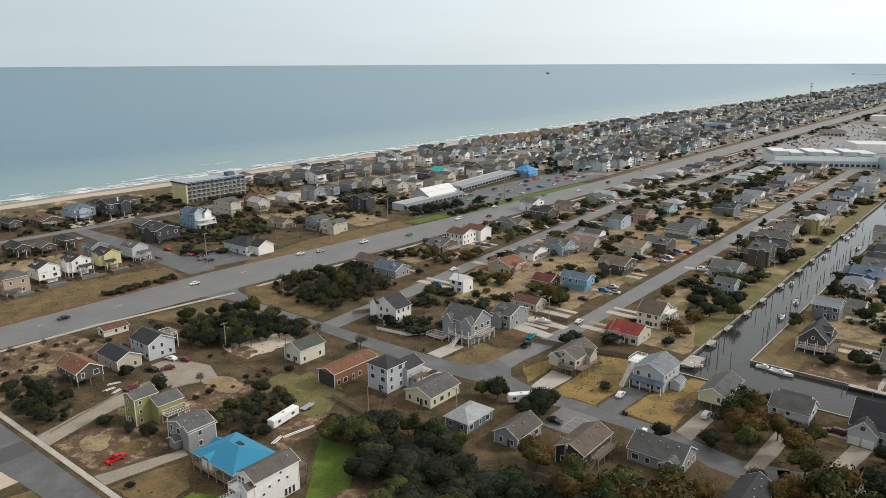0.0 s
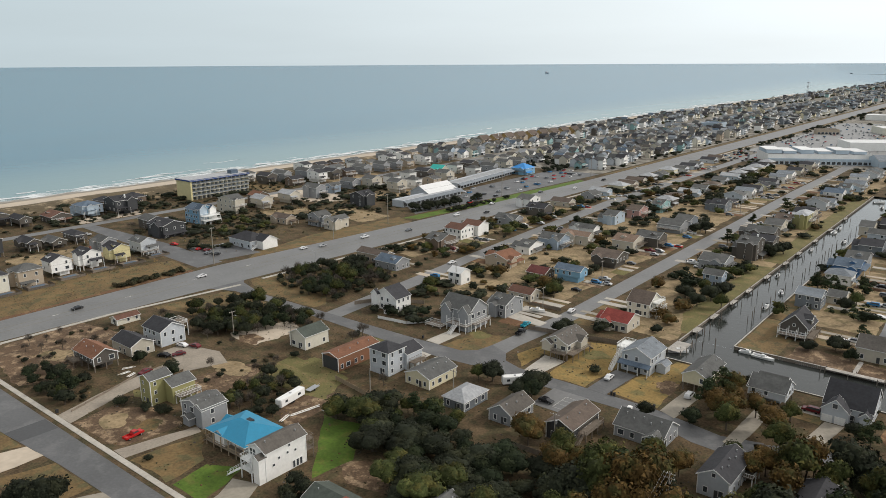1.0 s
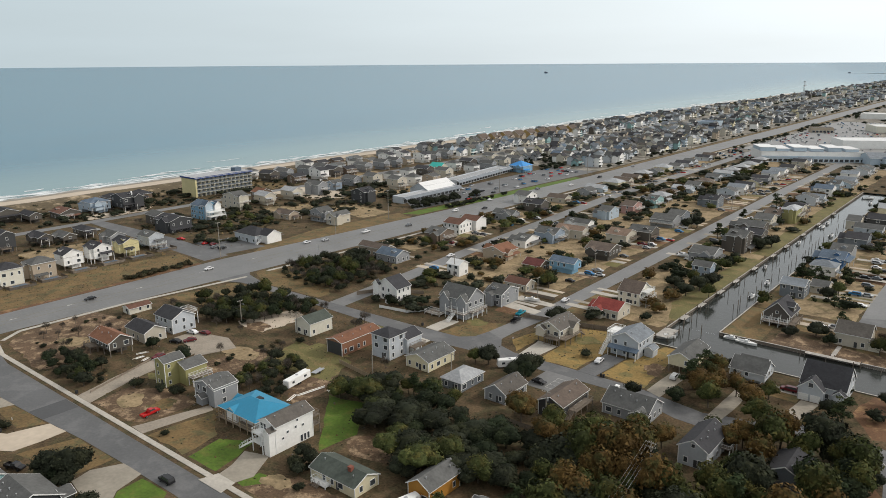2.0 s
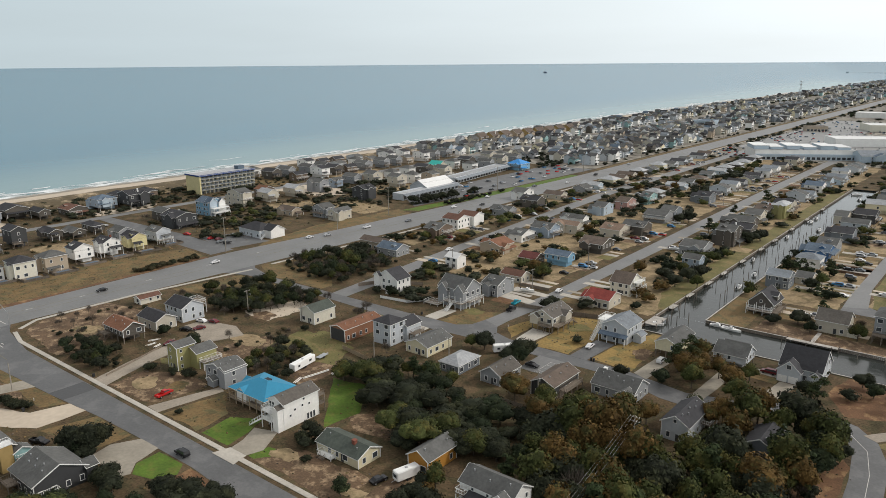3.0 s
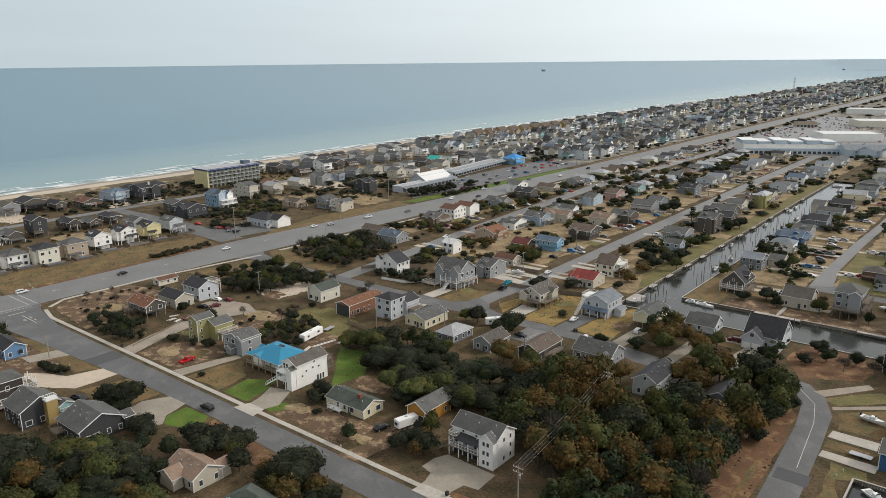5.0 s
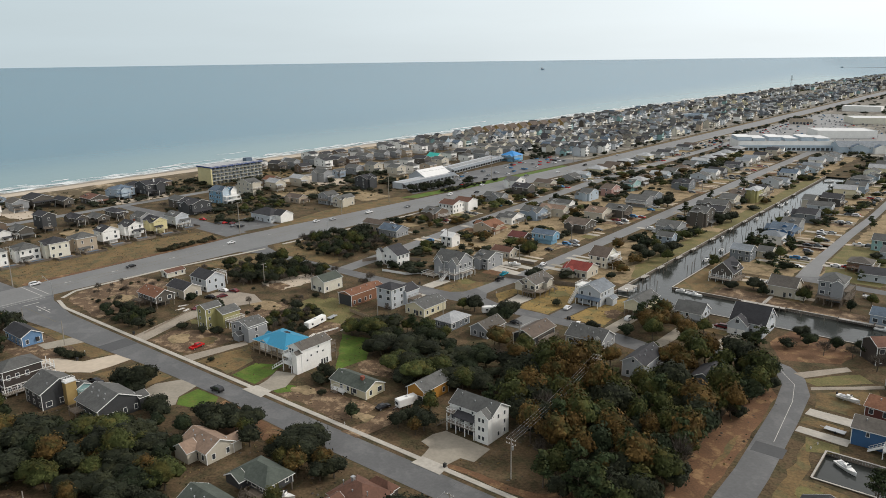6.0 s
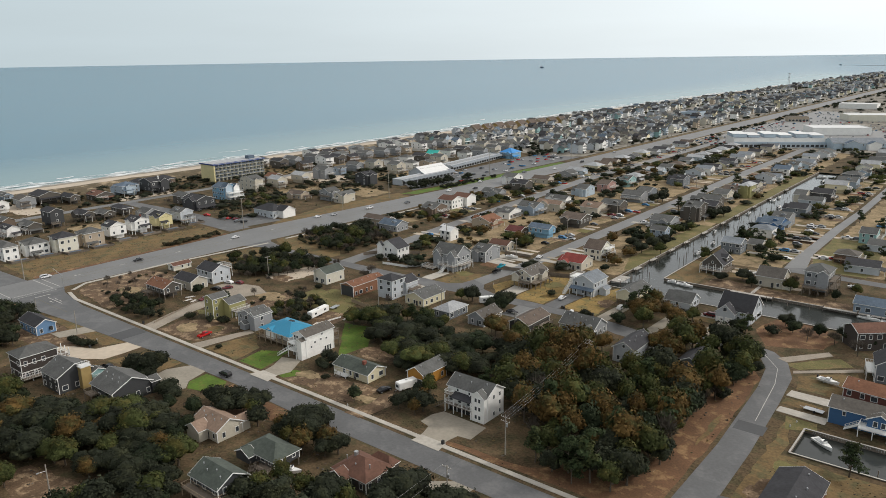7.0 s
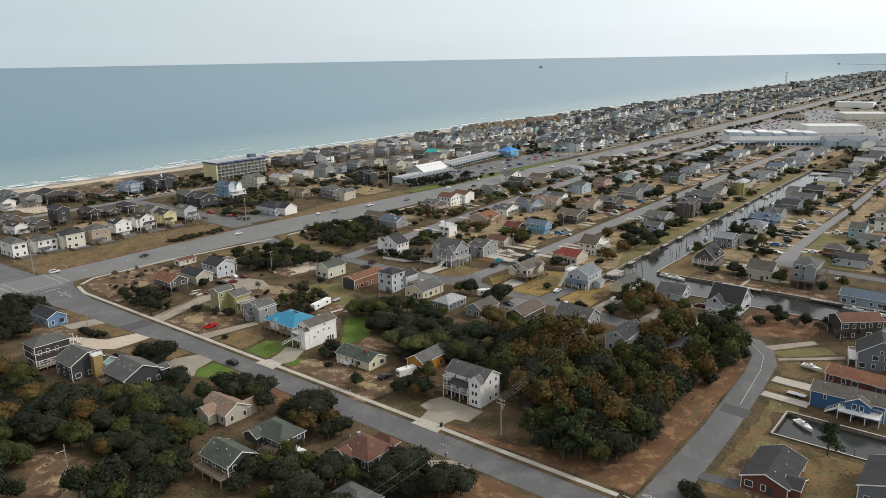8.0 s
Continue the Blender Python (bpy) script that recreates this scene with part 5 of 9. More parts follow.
def utility_pole(x, y, h=11.0, yaw=0, arms=1, lamp=False, transformer=False, r=0.19):
    ob = thing("utility_pole", "weathered wooden utility pole with crossarm and insulators" if arms else "plain weathered wooden utility pole", "pole", pose(x, y, 0, 0, 0, yaw), "utility poles")
    bm = bmesh.new()
    tube(bm, (0, 0, -0.5), (0, 0, h), r, r * 0.65, 10)
    part("shaft", bm, M["pole_wood"], ob)
    for i in range(arms):
        z = h - 0.4 - i * 1.1
        bm = bmesh.new()
        box(bm, -1.3, 1.3, -0.18, -0.06, z - 0.07, z + 0.07)
        arm = part("crossarm", bm, M["pole_wood"], ob)
        for u in (-1.2, -0.45, 0.45, 1.2):
            bm = bmesh.new()
            tube(bm, (u, -0.12, z + 0.07), (u, -0.12, z + 0.32), 0.06, 0.04, 7)
            part("insulator", bm, M["trim"], arm)
    if transformer:
        bm = bmesh.new()
        tube(bm, (0.42, 0, h - 2.9), (0.42, 0, h - 2.0), 0.26, 0.26, 12)
        part("transformer", bm, M["metal"], ob)
    if lamp:
        bm = bmesh.new()
        tube(bm, (0, 0, h - 1.6), (0, -1.8, h - 1.2), 0.04, 0.04, 6)
        box(bm, -0.15, 0.15, -2.3, -1.7, h - 1.28, h - 1.13)
        part("lamp_arm", bm, M["metal"], ob)
    return ob


def wire(a, b, sag=1.0, r=0.02, mat="wire"):
    bm = bmesh.new()
    a, b = Vector(a), Vector(b)
    n = 14
    across = Vector((b.y - a.y, a.x - b.x, 0)).normalized() * r
    rings = []
    for i in range(n + 1):
        p = a.lerp(b, i / n) - Vector((0, 0, sag * 4 * (i / n) * (1 - i / n)))
        rings.append([bm.verts.new(p + o) for o in (across, Vector((0, 0, r)), -across, Vector((0, 0, -r)))])
    for p, q in zip(rings, rings[1:]):
        for k in range(4):
            bm.faces.new((p[k], p[(k + 1) % 4], q[(k + 1) % 4], q[k]))
    return tagged(part("overhead_wire", bm, M[mat]), "thin overhead power line between poles", "wire", "overhead wires")


def piling(x, y, top=1.6):
    return tagged(put("piling", post_of(top + 1.4, 0.10, "bulkhead"), at=pose(x, y, -1.4, 0, 0, plant_rng.uniform(0, 90))), "dark weathered mooring piling in the canal", "piling", "mooring pilings")


def dock(x0, x1, y0, y1, z=0.4):
    ob = thing("dock", "weathered timber dock over the canal", "dock", pose((x0 + x1) / 2, (y0 + y1) / 2, 0), "docks")
    w, d = x1 - x0, y1 - y0
    n = max(2, int(max(w, d) / (0.5 if y0 < 320 else 2.0)))
    for i in range(n):
        bm = bmesh.new()
        if w > d:
            box(bm, -w / 2 + w * i / n, -w / 2 + w * (i + 0.94) / n, -d / 2, d / 2, z - 0.06, z)
        else:
            box(bm, -w / 2, w / 2, -d / 2 + d * i / n, -d / 2 + d * (i + 0.94) / n, z - 0.06, z)
        part("plank", bm, M["dock_wood"], ob)
    for sx in (-1, 1):
        for sy in (-1, 1):
            put("post", post_of(z + 2.2, 0.12, "bulkhead"), ob, at=pose(sx * (w / 2 - 0.15), sy * (d / 2 - 0.15), -1.6))
    return ob
# ---- houses of the neighbourhood ----
home(-406.5, 146.8, 15.4, 7.0, 7.1, "white", "grey", "hip", rise=1.7, level=2, near="by the highway")
home(-404.7, 160.5, 12.2, 9.6, 6.1, "white", "grey", "hip", rise=2.3, level=2, near="by the highway")
home(-398.6, 172.8, 10.5, 9.7, 7.7, "ivory", "dark", "hip", rise=2.3, level=2, near="by the highway")
home(-399.1, 187.3, 9.6, 10.5, 7.3, "tan", "grey", "hip", rise=2.3, level=1, near="by the highway")
home(-403.6, 202.8, 9.6, 9.5, 7.5, "white", "dark", "gx", piles=2.3, rise=2.3, level=1, near="by the highway")
home(-406.0, 218.1, 10.8, 9.0, 7.4, "white", "dark", "gx", piles=2.3, rise=2.2, level=1, near="by the highway")
home(-405.4, 232.6, 11.3, 8.3, 7.6, "yellow", "dark", "gx", piles=2.3, rise=2.0, level=1, near="by the highway")
home(-409.4, 248.9, 11.3, 8.7, 7.1, "palegrey", "grey", "gx", piles=2.3, rise=2.1, level=1, near="by the highway")
home(-433.3, 240.2, 10.8, 8.6, 5.4, "grey", "grey", "gx", rise=2.1, level=1, near="by the highway")
home(-463.7, 196.0, 12.2, 7.9, 9.8, "darkgrey", "dark", "gx", piles=2.6, rise=1.9, level=1, near="behind the dunes")
home(-486.2, 177.0, 14.2, 7.0, 4.9, "brown", "grey", "gx", rise=1.7, level=1, near="behind the dunes")
home(-460.3, 169.6, 12.6, 7.0, 4.7, "white", "dark", "gx", rise=1.7, level=1, near="behind the dunes")
home(-459.4, 180.9, 13.1, 7.5, 4.8, "cedar", "grey", "gx", rise=1.8, level=1, near="behind the dunes")
home(-464.6, 215.1, 14.2, 7.0, 5.1, "cedar", "dark", "gx", piles=2.2, rise=1.7, level=1, near="behind the dunes")
home(-460.2, 226.2, 13.1, 7.5, 4.0, "cedar", "grey", "gx", piles=2, rise=1.8, level=1, near="behind the dunes")
home(-463.2, 238.8, 13.8, 7.1, 4.9, "cedar", "dark", "hip", piles=2, rise=1.7, level=1, near="behind the dunes")
home(-580.2, 212.5, 17.9, 7.0, 5.0, "bluegrey", "grey", "gx", piles=2.4, rise=1.7, level=1, near="by the beach")
home(-545.8, 226.5, 17.1, 14.1, 6.8, "cedar", "dark", "gx", piles=2.4, rise=2.3, level=1, near="by the beach")
home(-530.9, 237.3, 15.4, 7.0, 5.3, "cedar", "dark", "gx", piles=2.4, rise=1.7, level=1, near="by the beach")
home(-528.0, 257.2, 15.1, 12.8, 4.1, "cedar", "redbrown", "gx", rise=2.3, level=1, near="by the beach")
home(-528.8, 277.9, 13.2, 13.5, 7.6, "paleblue", "slateblue", "hip", piles=2.4, rise=2.3, level=1, near="by the beach")
home(-520.5, 295.9, 15.2, 15.0, 9.5, "darkgrey", "dark", "gy", piles=2.6, rise=2.3, level=1, near="by the beach")
home(-466.1, 343.8, 15.4, 9.6, 9.1, "beige", "grey", "gy", rise=2.3, level=1, near="by the shore")
home(-476.1, 372.8, 10.7, 10.3, 6.4, "brown", "terracotta", "gx", rise=2.3, level=1, near="by the shore")
home(-438.7, 279.9, 16.7, 14.1, 6.9, "darkgrey", "dark", "gx", rise=2.3, level=1, near="behind the dunes")
home(-411.6, 342.8, 14.3, 7.9, 3.7, "tan", "brown", "gx", rise=1.9, level=1, near="by the shore")
home(-389.2, 352.3, 10.0, 9.8, 6.1, "grey", "grey", "gy", rise=2.3, level=1, near="by the shore")
home(-374.7, 352.8, 7.0, 13.5, 5.6, "beige", "grey", "gy", rise=1.7, level=1, near="by the shore")
home(-464.8, 414.6, 14.7, 9.5, 7.6, "grey", "grey", "gx", rise=2.3, level=1, near="by the shore")
home(-467.6, 435.5, 7.1, 9.4, 5.8, "bluegrey", "grey", "gy", rise=1.7, level=1, near="by the shore")
home(-471.5, 457.8, 13.6, 9.1, 6.0, "grey", "grey", "gx", piles=2.4, rise=2.2, level=1, near="by the shore")
home(-412.6, 412.4, 12.6, 11.5, 8.0, "darkgrey", "dark", "gy", rise=2.3, level=1, near="by the shore")
home(-557.9, 456.7, 10.0, 9.0, 5.4, "aqua", "pale", "gx", rise=2.2, level=1, near="by the shore")
home(-208.5, 288.6, 8.0, 12.1, 5.2, "grey", "grey", "gx", rise=2.3, level=2, near="on a side street")
home(-212.7, 308.3, 10.7, 7.0, 3.3, "beige", "redbrown", "gx", rise=1.7, level=2, near="on a side street")
home(-250.5, 347.9, 12.4, 12.7, 4.1, "tan", "terracotta", "gy", rise=2.3, level=2, near="on a side street")
home(-252.9, 375.4, 8.0, 13.3, 3.9, "white", "grey", "gx", rise=2.3, level=1, near="on a side street")
home(-248.7, 393.0, 12.7, 10.8, 5.1, "bluegrey", "grey", "gx", rise=2.3, level=1, near="on a side street")
home(-242.8, 407.2, 16.9, 7.1, 5.1, "beige", "tan", "gx", rise=1.7, level=1, near="on a side street")
home(-295.8, 354.8, 10.8, 12.5, 5.4, "brown", "grey", "gx", rise=2.3, level=1, near="on a side street")
home(-247.8, 309.4, 7.0, 7.0, 5.4, "white", "white", "gx", rise=1.7, level=2, near="on a side street")
home(-303.2, 312.6, 18.8, 7.0, 4.4, "tan", "brown", "gx", rise=1.7, level=2, near="on a side street")
home(-288.9, 309.5, 13.5, 9.8, 3.7, "grey", "slateblue", "gx", rise=2.3, level=2, near="on a side street")
home(-298.8, 423.9, 14.7, 8.4, 4.4, "grey", "grey", "gx", rise=2.0, level=1, near="on a side street")
home(-321.8, 481.6, 10.7, 13.5, 5.4, "white", "grey", "gx", rise=2.3, level=1, near="on a side street")
home(-299.4, 459.4, 13.6, 10.1, 5.4, "cedar", "dark", "gx", rise=2.3, level=1, near="on a side street")
home(-250.3, 429.1, 15.4, 7.6, 4.2, "white", "grey", "gx", rise=1.8, level=1, near="near the canal")
home(-250.7, 466.8, 8.1, 13.5, 5.4, "paleblue", "grey", "gx", rise=2.3, level=1, near="near the canal")
home(-246.6, 491.4, 8.2, 13.5, 5.4, "pink", "brown", "gx", rise=2.3, level=1, near="near the canal")
home(-243.0, 519.5, 7.0, 13.5, 5.4, "aqua", "grey", "gx", rise=2.3, level=1, near="near the canal")
home(-213.6, 468.1, 13.6, 13.5, 4.6, "grey", "grey", "gx", rise=2.3, level=1, near="near the canal")
home(-211.0, 480.8, 9.1, 13.5, 5.4, "slate", "grey", "gx", rise=2.3, level=1, near="near the canal")
home(-216.9, 415.6, 11.9, 13.5, 4.7, "beige", "tan", "gx", rise=2.3, level=1, near="near the canal")
home(-209.7, 428.3, 13.0, 11.3, 5.1, "cedar", "grey", "gx", rise=2.3, level=1, near="near the canal")
home(-208.4, 377.6, 13.1, 13.5, 5.4, "cedar", "brown", "gx", piles=2.5, rise=2.3, level=2, near="near the canal")
home(-210.6, 343.8, 12.8, 7.0, 5.4, "skyblue", "slateblue", "gx", piles=2.4, rise=1.7, level=2, near="near the canal")
home(-223.8, 339.2, 9.5, 8.7, 2.9, "brown", "maroon", "gx", rise=2.1, level=2, near="near the canal")
home(-166.0, 301.9, 10.6, 11.0, 3.8, "beige", "red", "gx", rise=2.3, level=2, near="near the canal")
home(-166.4, 404.4, 12.0, 13.5, 4.6, "grey", "grey", "gx", rise=2.3, level=2, near="near the canal")
home(-159.8, 433.9, 9.4, 13.5, 8.5, "cedar", "grey", "gx", rise=2.3, level=1, near="near the canal")
home(-166.6, 477.6, 14.9, 10.5, 5.2, "cedar", "grey", "gx", rise=2.3, level=1, near="near the canal")
home(-157.2, 376.3, 8.1, 7.0, 5.3, "bluegrey", "grey", "gx", rise=1.7, level=2, near="near the canal")
home(-212.2, 543.5, 9.7, 13.5, 5.4, "slate", "dark", "gx", rise=2.3, level=1, near="near the canal")
home(-157.1, 523.5, 7.0, 13.5, 8.5, "olive", "pale", "hip", rise=1.7, level=1, near="by the canal")
home(-165.8, 518.4, 8.9, 13.5, 5.4, "cedar", "brown", "gx", rise=2.3, level=1, near="by the canal")
home(-166.1, 501.1, 9.5, 13.5, 5.4, "beige", "grey", "gx", rise=2.3, level=1, near="by the canal")
home(-163.4, 634.5, 12.2, 13.5, 5.4, "white", "slateblue", "gx", rise=2.3, level=1, near="by the canal")
home(-161.9, 662.9, 7.6, 13.5, 5.4, "paleblue", "grey", "gx", rise=2.3, level=1, near="by the canal")
home(-123.8, 528.5, 7.1, 13.5, 5.0, "beige", "grey", "gx", rise=2.3, level=1, near="by the canal")
home(-113.0, 539.6, 11.5, 13.5, 5.4, "darkgrey", "dark", "gx", rise=2.3, level=1, near="by the canal")
home(-113.4, 479.8, 10.4, 13.5, 5.2, "slate", "dark", "gx", rise=2.3, level=1, near="by the canal")
home(-113.8, 446.9, 9.3, 13.5, 5.4, "grey", "grey", "gx", rise=2.3, level=1, near="by the canal")
home(-114.3, 429.8, 10.6, 13.5, 5.4, "blue", "slateblue", "gx", piles=2.2, rise=2.3, level=1, near="by the canal")
home(-117.0, 371.6, 9.4, 9.4, 5.4, "slate", "slategrey", "gx", rise=1.9, level=2, near="by the canal")
home(-110.2, 599.9, 13.0, 13.5, 5.4, "bluegrey", "grey", "gx", rise=2.3, level=1, near="by the canal")
home(-109.1, 650.8, 7.0, 13.5, 5.4, "paleblue", "grey", "gy", rise=1.7, level=1, near="by the canal")
h = home(-67.6, 431.0, 7.6, 11.0, 5.4, "aqua", "grey", "gx", rise=2.2, level=2, near="by the canal")
deck(h, 3.85, 6.0, -5.0, 5.0, 2.8, "timber", "trim")
h = home(-68.4, 383.6, 9.6, 9.0, 4.2, "brown", "taupe", "hip", rise=1.9, level=2, near="on a side street")
deck(h, -4.8, 4.8, -7.0, -4.55, 2.2, "timber", "w_brickred")
deck(h, 4.85, 7.0, -6.0, 4.0, 2.2, "timber", "trim")
h = home(-112.6, 335.4, 9.4, 12.6, 4.2, "cedar", "dark", "gy", rise=4.4, level=2, near="by the canal")
wing(h, 2.7, 0.4, 3.8, 4.2, 4.0, 6.5, "cedar", "dark", "gx", 1.0)
set_window(h, "e", 0.4, 4.9, 1.8, 1.2, 9.2, 12.6)
deck(h, -4.7, 4.7, -9.2, -6.35, 1.6, "timber", "trim", roofed=4.2)
deck(h, 4.75, 7.0, -8.0, 3.0, 1.6, "timber", "timber")
home(-109.4, 383.6, 6.6, 8.6, 3.2, "beige", "grey", "gx", rise=1.7, level=2, near="by the canal")
# ---- houses along the cross street, with their own shapes ----
# white three-storey house: a gabled tower flush with its east wall, a two-level porch under its own roof
h = home(-117.9, 157.6, 13.4, 7.4, 7.5, "white", "grey", "gx", near="on the cross street", vents=3, rise=2.2, wins=False)
wing(h, 4.6, -4.5, 4.2, 1.8, -0.2, 7.3, "white", "grey", "gy", 1.7)
for z in (0.9, 3.4, 5.8):
    for u in (4.0, 5.2):
        set_window(h, "s", u, z, 0.7, 1.1, 13.4, 10.8)
    for u in (-0.8, 2.0):
        if z != 3.4 or u > 0:
            set_window(h, "e", u, z, 0.7, 1.1, 13.4, 7.4)
for u in (-3.4, 0.6):
    set_window(h, "s", u, 6.2, 0.6, 0.9, 13.4, 7.4)
for u in (-5.6, -2.6, 0.6):
    set_window(h, "s", u, 2.9, 1.6, 1.9, 13.4, 7.4)
# shade of the carport, put on the closed wall as a dark panel
bm = bmesh.new()
box(bm, -6.4, 2.3, -3.78, -3.70, 0.05, 2.3)
part("carport_front", bm, M["dark"], h, "flat dark panel as the shade of a carport under the porch")
deck(h, -6.7, 2.4, -5.6, -3.75, 2.6, "timber", "trim", roofed=5.0)
deck(h, -6.7, -4.4, -5.6, -3.75, 5.5, "timber", "trim", posts=False)
bm = bmesh.new()
extrude(bm, [(-4.3, -5.9, 4.9), (-4.3, -3.7, 5.9), (-4.3, -3.7, 6.08), (-4.3, -5.9, 5.08)], (6.7, 0, 0))
bmesh.ops.recalc_face_normals(bm, faces=bm.faces)
part("porch_roof", bm, M["r_dark"], h)
stairs(h, -6.7, -4.7, 2.6, 180, 1.1)
# white two-storey house with entry stairs
h = home(-186.9, 159.2, 6.2, 12.2, 7.6, "white", "taupe", "gy", near="beside a lawn", vents=2, rise=1.5, wins=False)
for u, z in ((-2.2, 4.4), (0.4, 4.7), (2.8, 4.4), (-3.8, 3.2), (1.0, 6.4)):
    set_window(h, "e", u, z, 0.6, 0.6, 6.2, 12.2)
for u in (2.2, 3.3, 4.4):
    set_window(h, "e", u, 0.2, 0.7, 1.8, 6.2, 12.2)
for z in (3.2, 5.6):
    for u in (-2.2, -1.0):
        set_window(h, "s", u, z, 0.9, 1.6, 6.2, 12.2)
deck(h, -3.3, 0.9, -8.6, -6.12, 2.8, "trim", "trim")
deck(h, -3.3, 0.9, -8.6, -6.12, 5.3, "trim", "trim", roofed=None)
# dark panel on the wall below the porch, painted carport shade
bm = bmesh.new()
box(bm, -3.0, 0.8, -6.16, -6.12, 0.05, 2.4)
part("carport_front", bm, M["dark"], h, "flat dark panel as the shade of a carport under the porch")
stairs(h, -3.3, -7.8, 2.8, 205, 1.3, "trim")
wing(h, 2.0, -7.1, 2.2, 2.0, -0.2, 6.6, "white", "taupe", "gy", 0.7)
deck(h, -2.8, 2.9, 6.15, 8.8, 2.8)
deck(h, -2.8, 2.9, 6.15, 8.8, 5.4)
# low house under a wide blue metal roof, on short piles
h = home(-202.6, 161.2, 12.4, 8.6, 4.4, "white", "blue", "hip", near="beside a lawn", over=2.2, rise=2.3, piles=1.5, trim=False)
deck(h, -8.2, 8.0, -6.6, -4.3, 1.5, "timber", "timber_pale", roofed=4.1)
deck(h, 6.2, 8.3, -4.3, 4.5, 1.5, "timber", "trim", roofed=4.1)
stairs(h, -8.2, -5.4, 1.5, 180)
bm = bmesh.new()
box(bm, -1.0, 1.0, -0.7, 0.7, 0, 0.5)
part("roof_hatch", bm, M["r_dark"], h, "dark roof hatch", at=pose(0.5, 1.2, 6.2))
# grey house with a cross gable and small entry porch
h = home(-223.6, 162.8, 9.8, 7.8, 5.2, "grey", "grey", "gy", near="beside a dirt lot", rise=1.7, vents=4)
wing(h, -0.2, -4.8, 3.0, 2.0, -0.2, 2.4, "grey", "grey", "gy", 0.8)
wing(h, 3.8, -0.6, 3.0, 7.4, -0.2, 6.0, "grey", "grey", "gy", 0.9)
for z in (0.8, 3.6):
    set_window(h, "e", -1.0, z, 1.0, 1.3, 10.7, 7.8)
garage_door(h, "s", -3.2, 2.6, 2.1, 9.8, 7.8, "dark")
# olive house with a three-storey tower
h = home(-244.6, 160.6, 5.4, 6.6, 7.9, "olive", "grey", "gy", near="beside a dirt lot", rise=1.2, wins=False)
for z in (0.8, 3.4, 6.0):
    set_window(h, "s", -1.0, z, 0.7, 1.0, 5.4, 6.6)
    set_window(h, "e", -1.8, z, 0.7, 1.0, 5.4, 6.6)
wing(h, 3.0, 5.0, 7.0, 7.4, -0.2, 5.4, "olive", "grey", "gy", 1.5)
deck(h, 6.6, 9.2, 2.0, 9.0, 2.7, "timber", "trim")
# cream ranch house
h = home(-161.6, 155.5, 14.8, 7.6, 2.8, "cream", "green", "gx", near="on a sandy lot", rise=1.7, vents=2)
chimney(h, 3.2, -0.8, 3.4, 5.2)
deck(h, -5.6, -0.5, -5.6, -3.85, 0.7, "trim", "trim")
stairs(h, -3.4, -5.6, 0.7, 270, 1.6)
# small orange house
h = home(-142.0, 165.2, 6.2, 11.0, 4.0, "orange", "grey", "gy", near="among trees", vents=2)
# long low house of red boards with a dark gable
h = home(-221.0, 216.6, 7.2, 18.4, 4.7, "brickred", "terracotta", "gy", near="on a grass lot", rise=1.1, vents=4, over=0.35)
bm = bmesh.new()
box(bm, -3.4, 3.4, -0.06, 0.0, 0.2, 4.5)
part("gable_panel", bm, M["w_darkgrey"], h, "dark grey clapboard end wall", at=pose(0, -9.2, 0))
deck(h, -3.6, 3.6, 9.25, 12.2, 2.4, "timber", "timber_pale")
# white house with green-grey roof
home(-243.8, 218.2, 8.0, 10.4, 4.9, "ivory", "green", "gy", near="on a grass lot", rise=2.0)
# tall pale house with hipped roof and rear wing
h = home(-206.4, 218.6, 8.0, 7.6, 7.9, "palegrey", "dark", "hip", near="on a grass lot", rise=1.8)
wing(h, 1.4, 7.4, 7.4, 7.4, -0.2, 5.4, "palegrey", "dark", "gy", 1.9)
deck(h, 5.1, 7.4, 4.6, 10.5, 2.6)
# houses between the streets
h = home(-190.8, 221.8, 9.4, 13.0, 3.5, "cream", "grey", "gy", near="on a corner lot", rise=1.8, vents=4)
home(-172.6, 215.6, 7.4, 11.0, 3.1, "slate", "pale", "hip", near="among trees", rise=1.9)
home(-157.6, 217.0, 7.2, 11.0, 3.3, "grey", "taupe", "gy", near="among trees", vents=3)
h = home(-140.0, 220.2, 7.6, 14.4, 4.4, "darkgrey", "brown", "gy", near="among trees", vents=3, rise=1.8)
deck(h, 3.85, 6.2, -4.0, 6.0, 2.3)
stairs(h, 5.0, -4.0, 2.3, 270)
h = home(-123.6, 229.8, 13.4, 9.4, 3.4, "grey", "grey", "gx", near="among trees", vents=5)
wing(h, 4.6, -5.2, 4.4, 2.6, -0.2, 3.2, "palegrey", "grey", "gy", 1.3)
chimney(h, -5.0, 0.5, 4.0, 6.6, "trim")
h = home(-79.8, 221.4, 7.2, 11.0, 3.8, "slate", "dark", "gy", near="among trees", rise=1.9, vents=1)
deck(h, 3.65, 5.6, 1.0, 5.0, 1.0, "timber", "trim")
h = home(-99.8, 219.4, 7.0, 14.2, 5.0, "palegrey", "dark", "gy", near="among trees", vents=5)
deck(h, 3.55, 6.0, 2.0, 8.0, 2.5, "timber", "trim")
# raised house with stacked decks at the bend
h = home(-169.4, 267.2, 8.8, 13.2, 5.7, "beige", "taupe", "gy", piles=2.6, near="at the bend", vents=7, rise=2.3)
wing(h, -2.6, -7.3, 3.4, 1.7, 2.6, 5.4, "beige", "taupe", "gy", 1.1)
deck(h, -0.8, 4.4, -8.4, -6.65, 2.6, "timber", "timber")
deck(h, 4.45, 6.8, -6.6, 5.0, 2.6, "timber", "timber")
stairs(h, 5.6, 5.0, 2.6, 90)
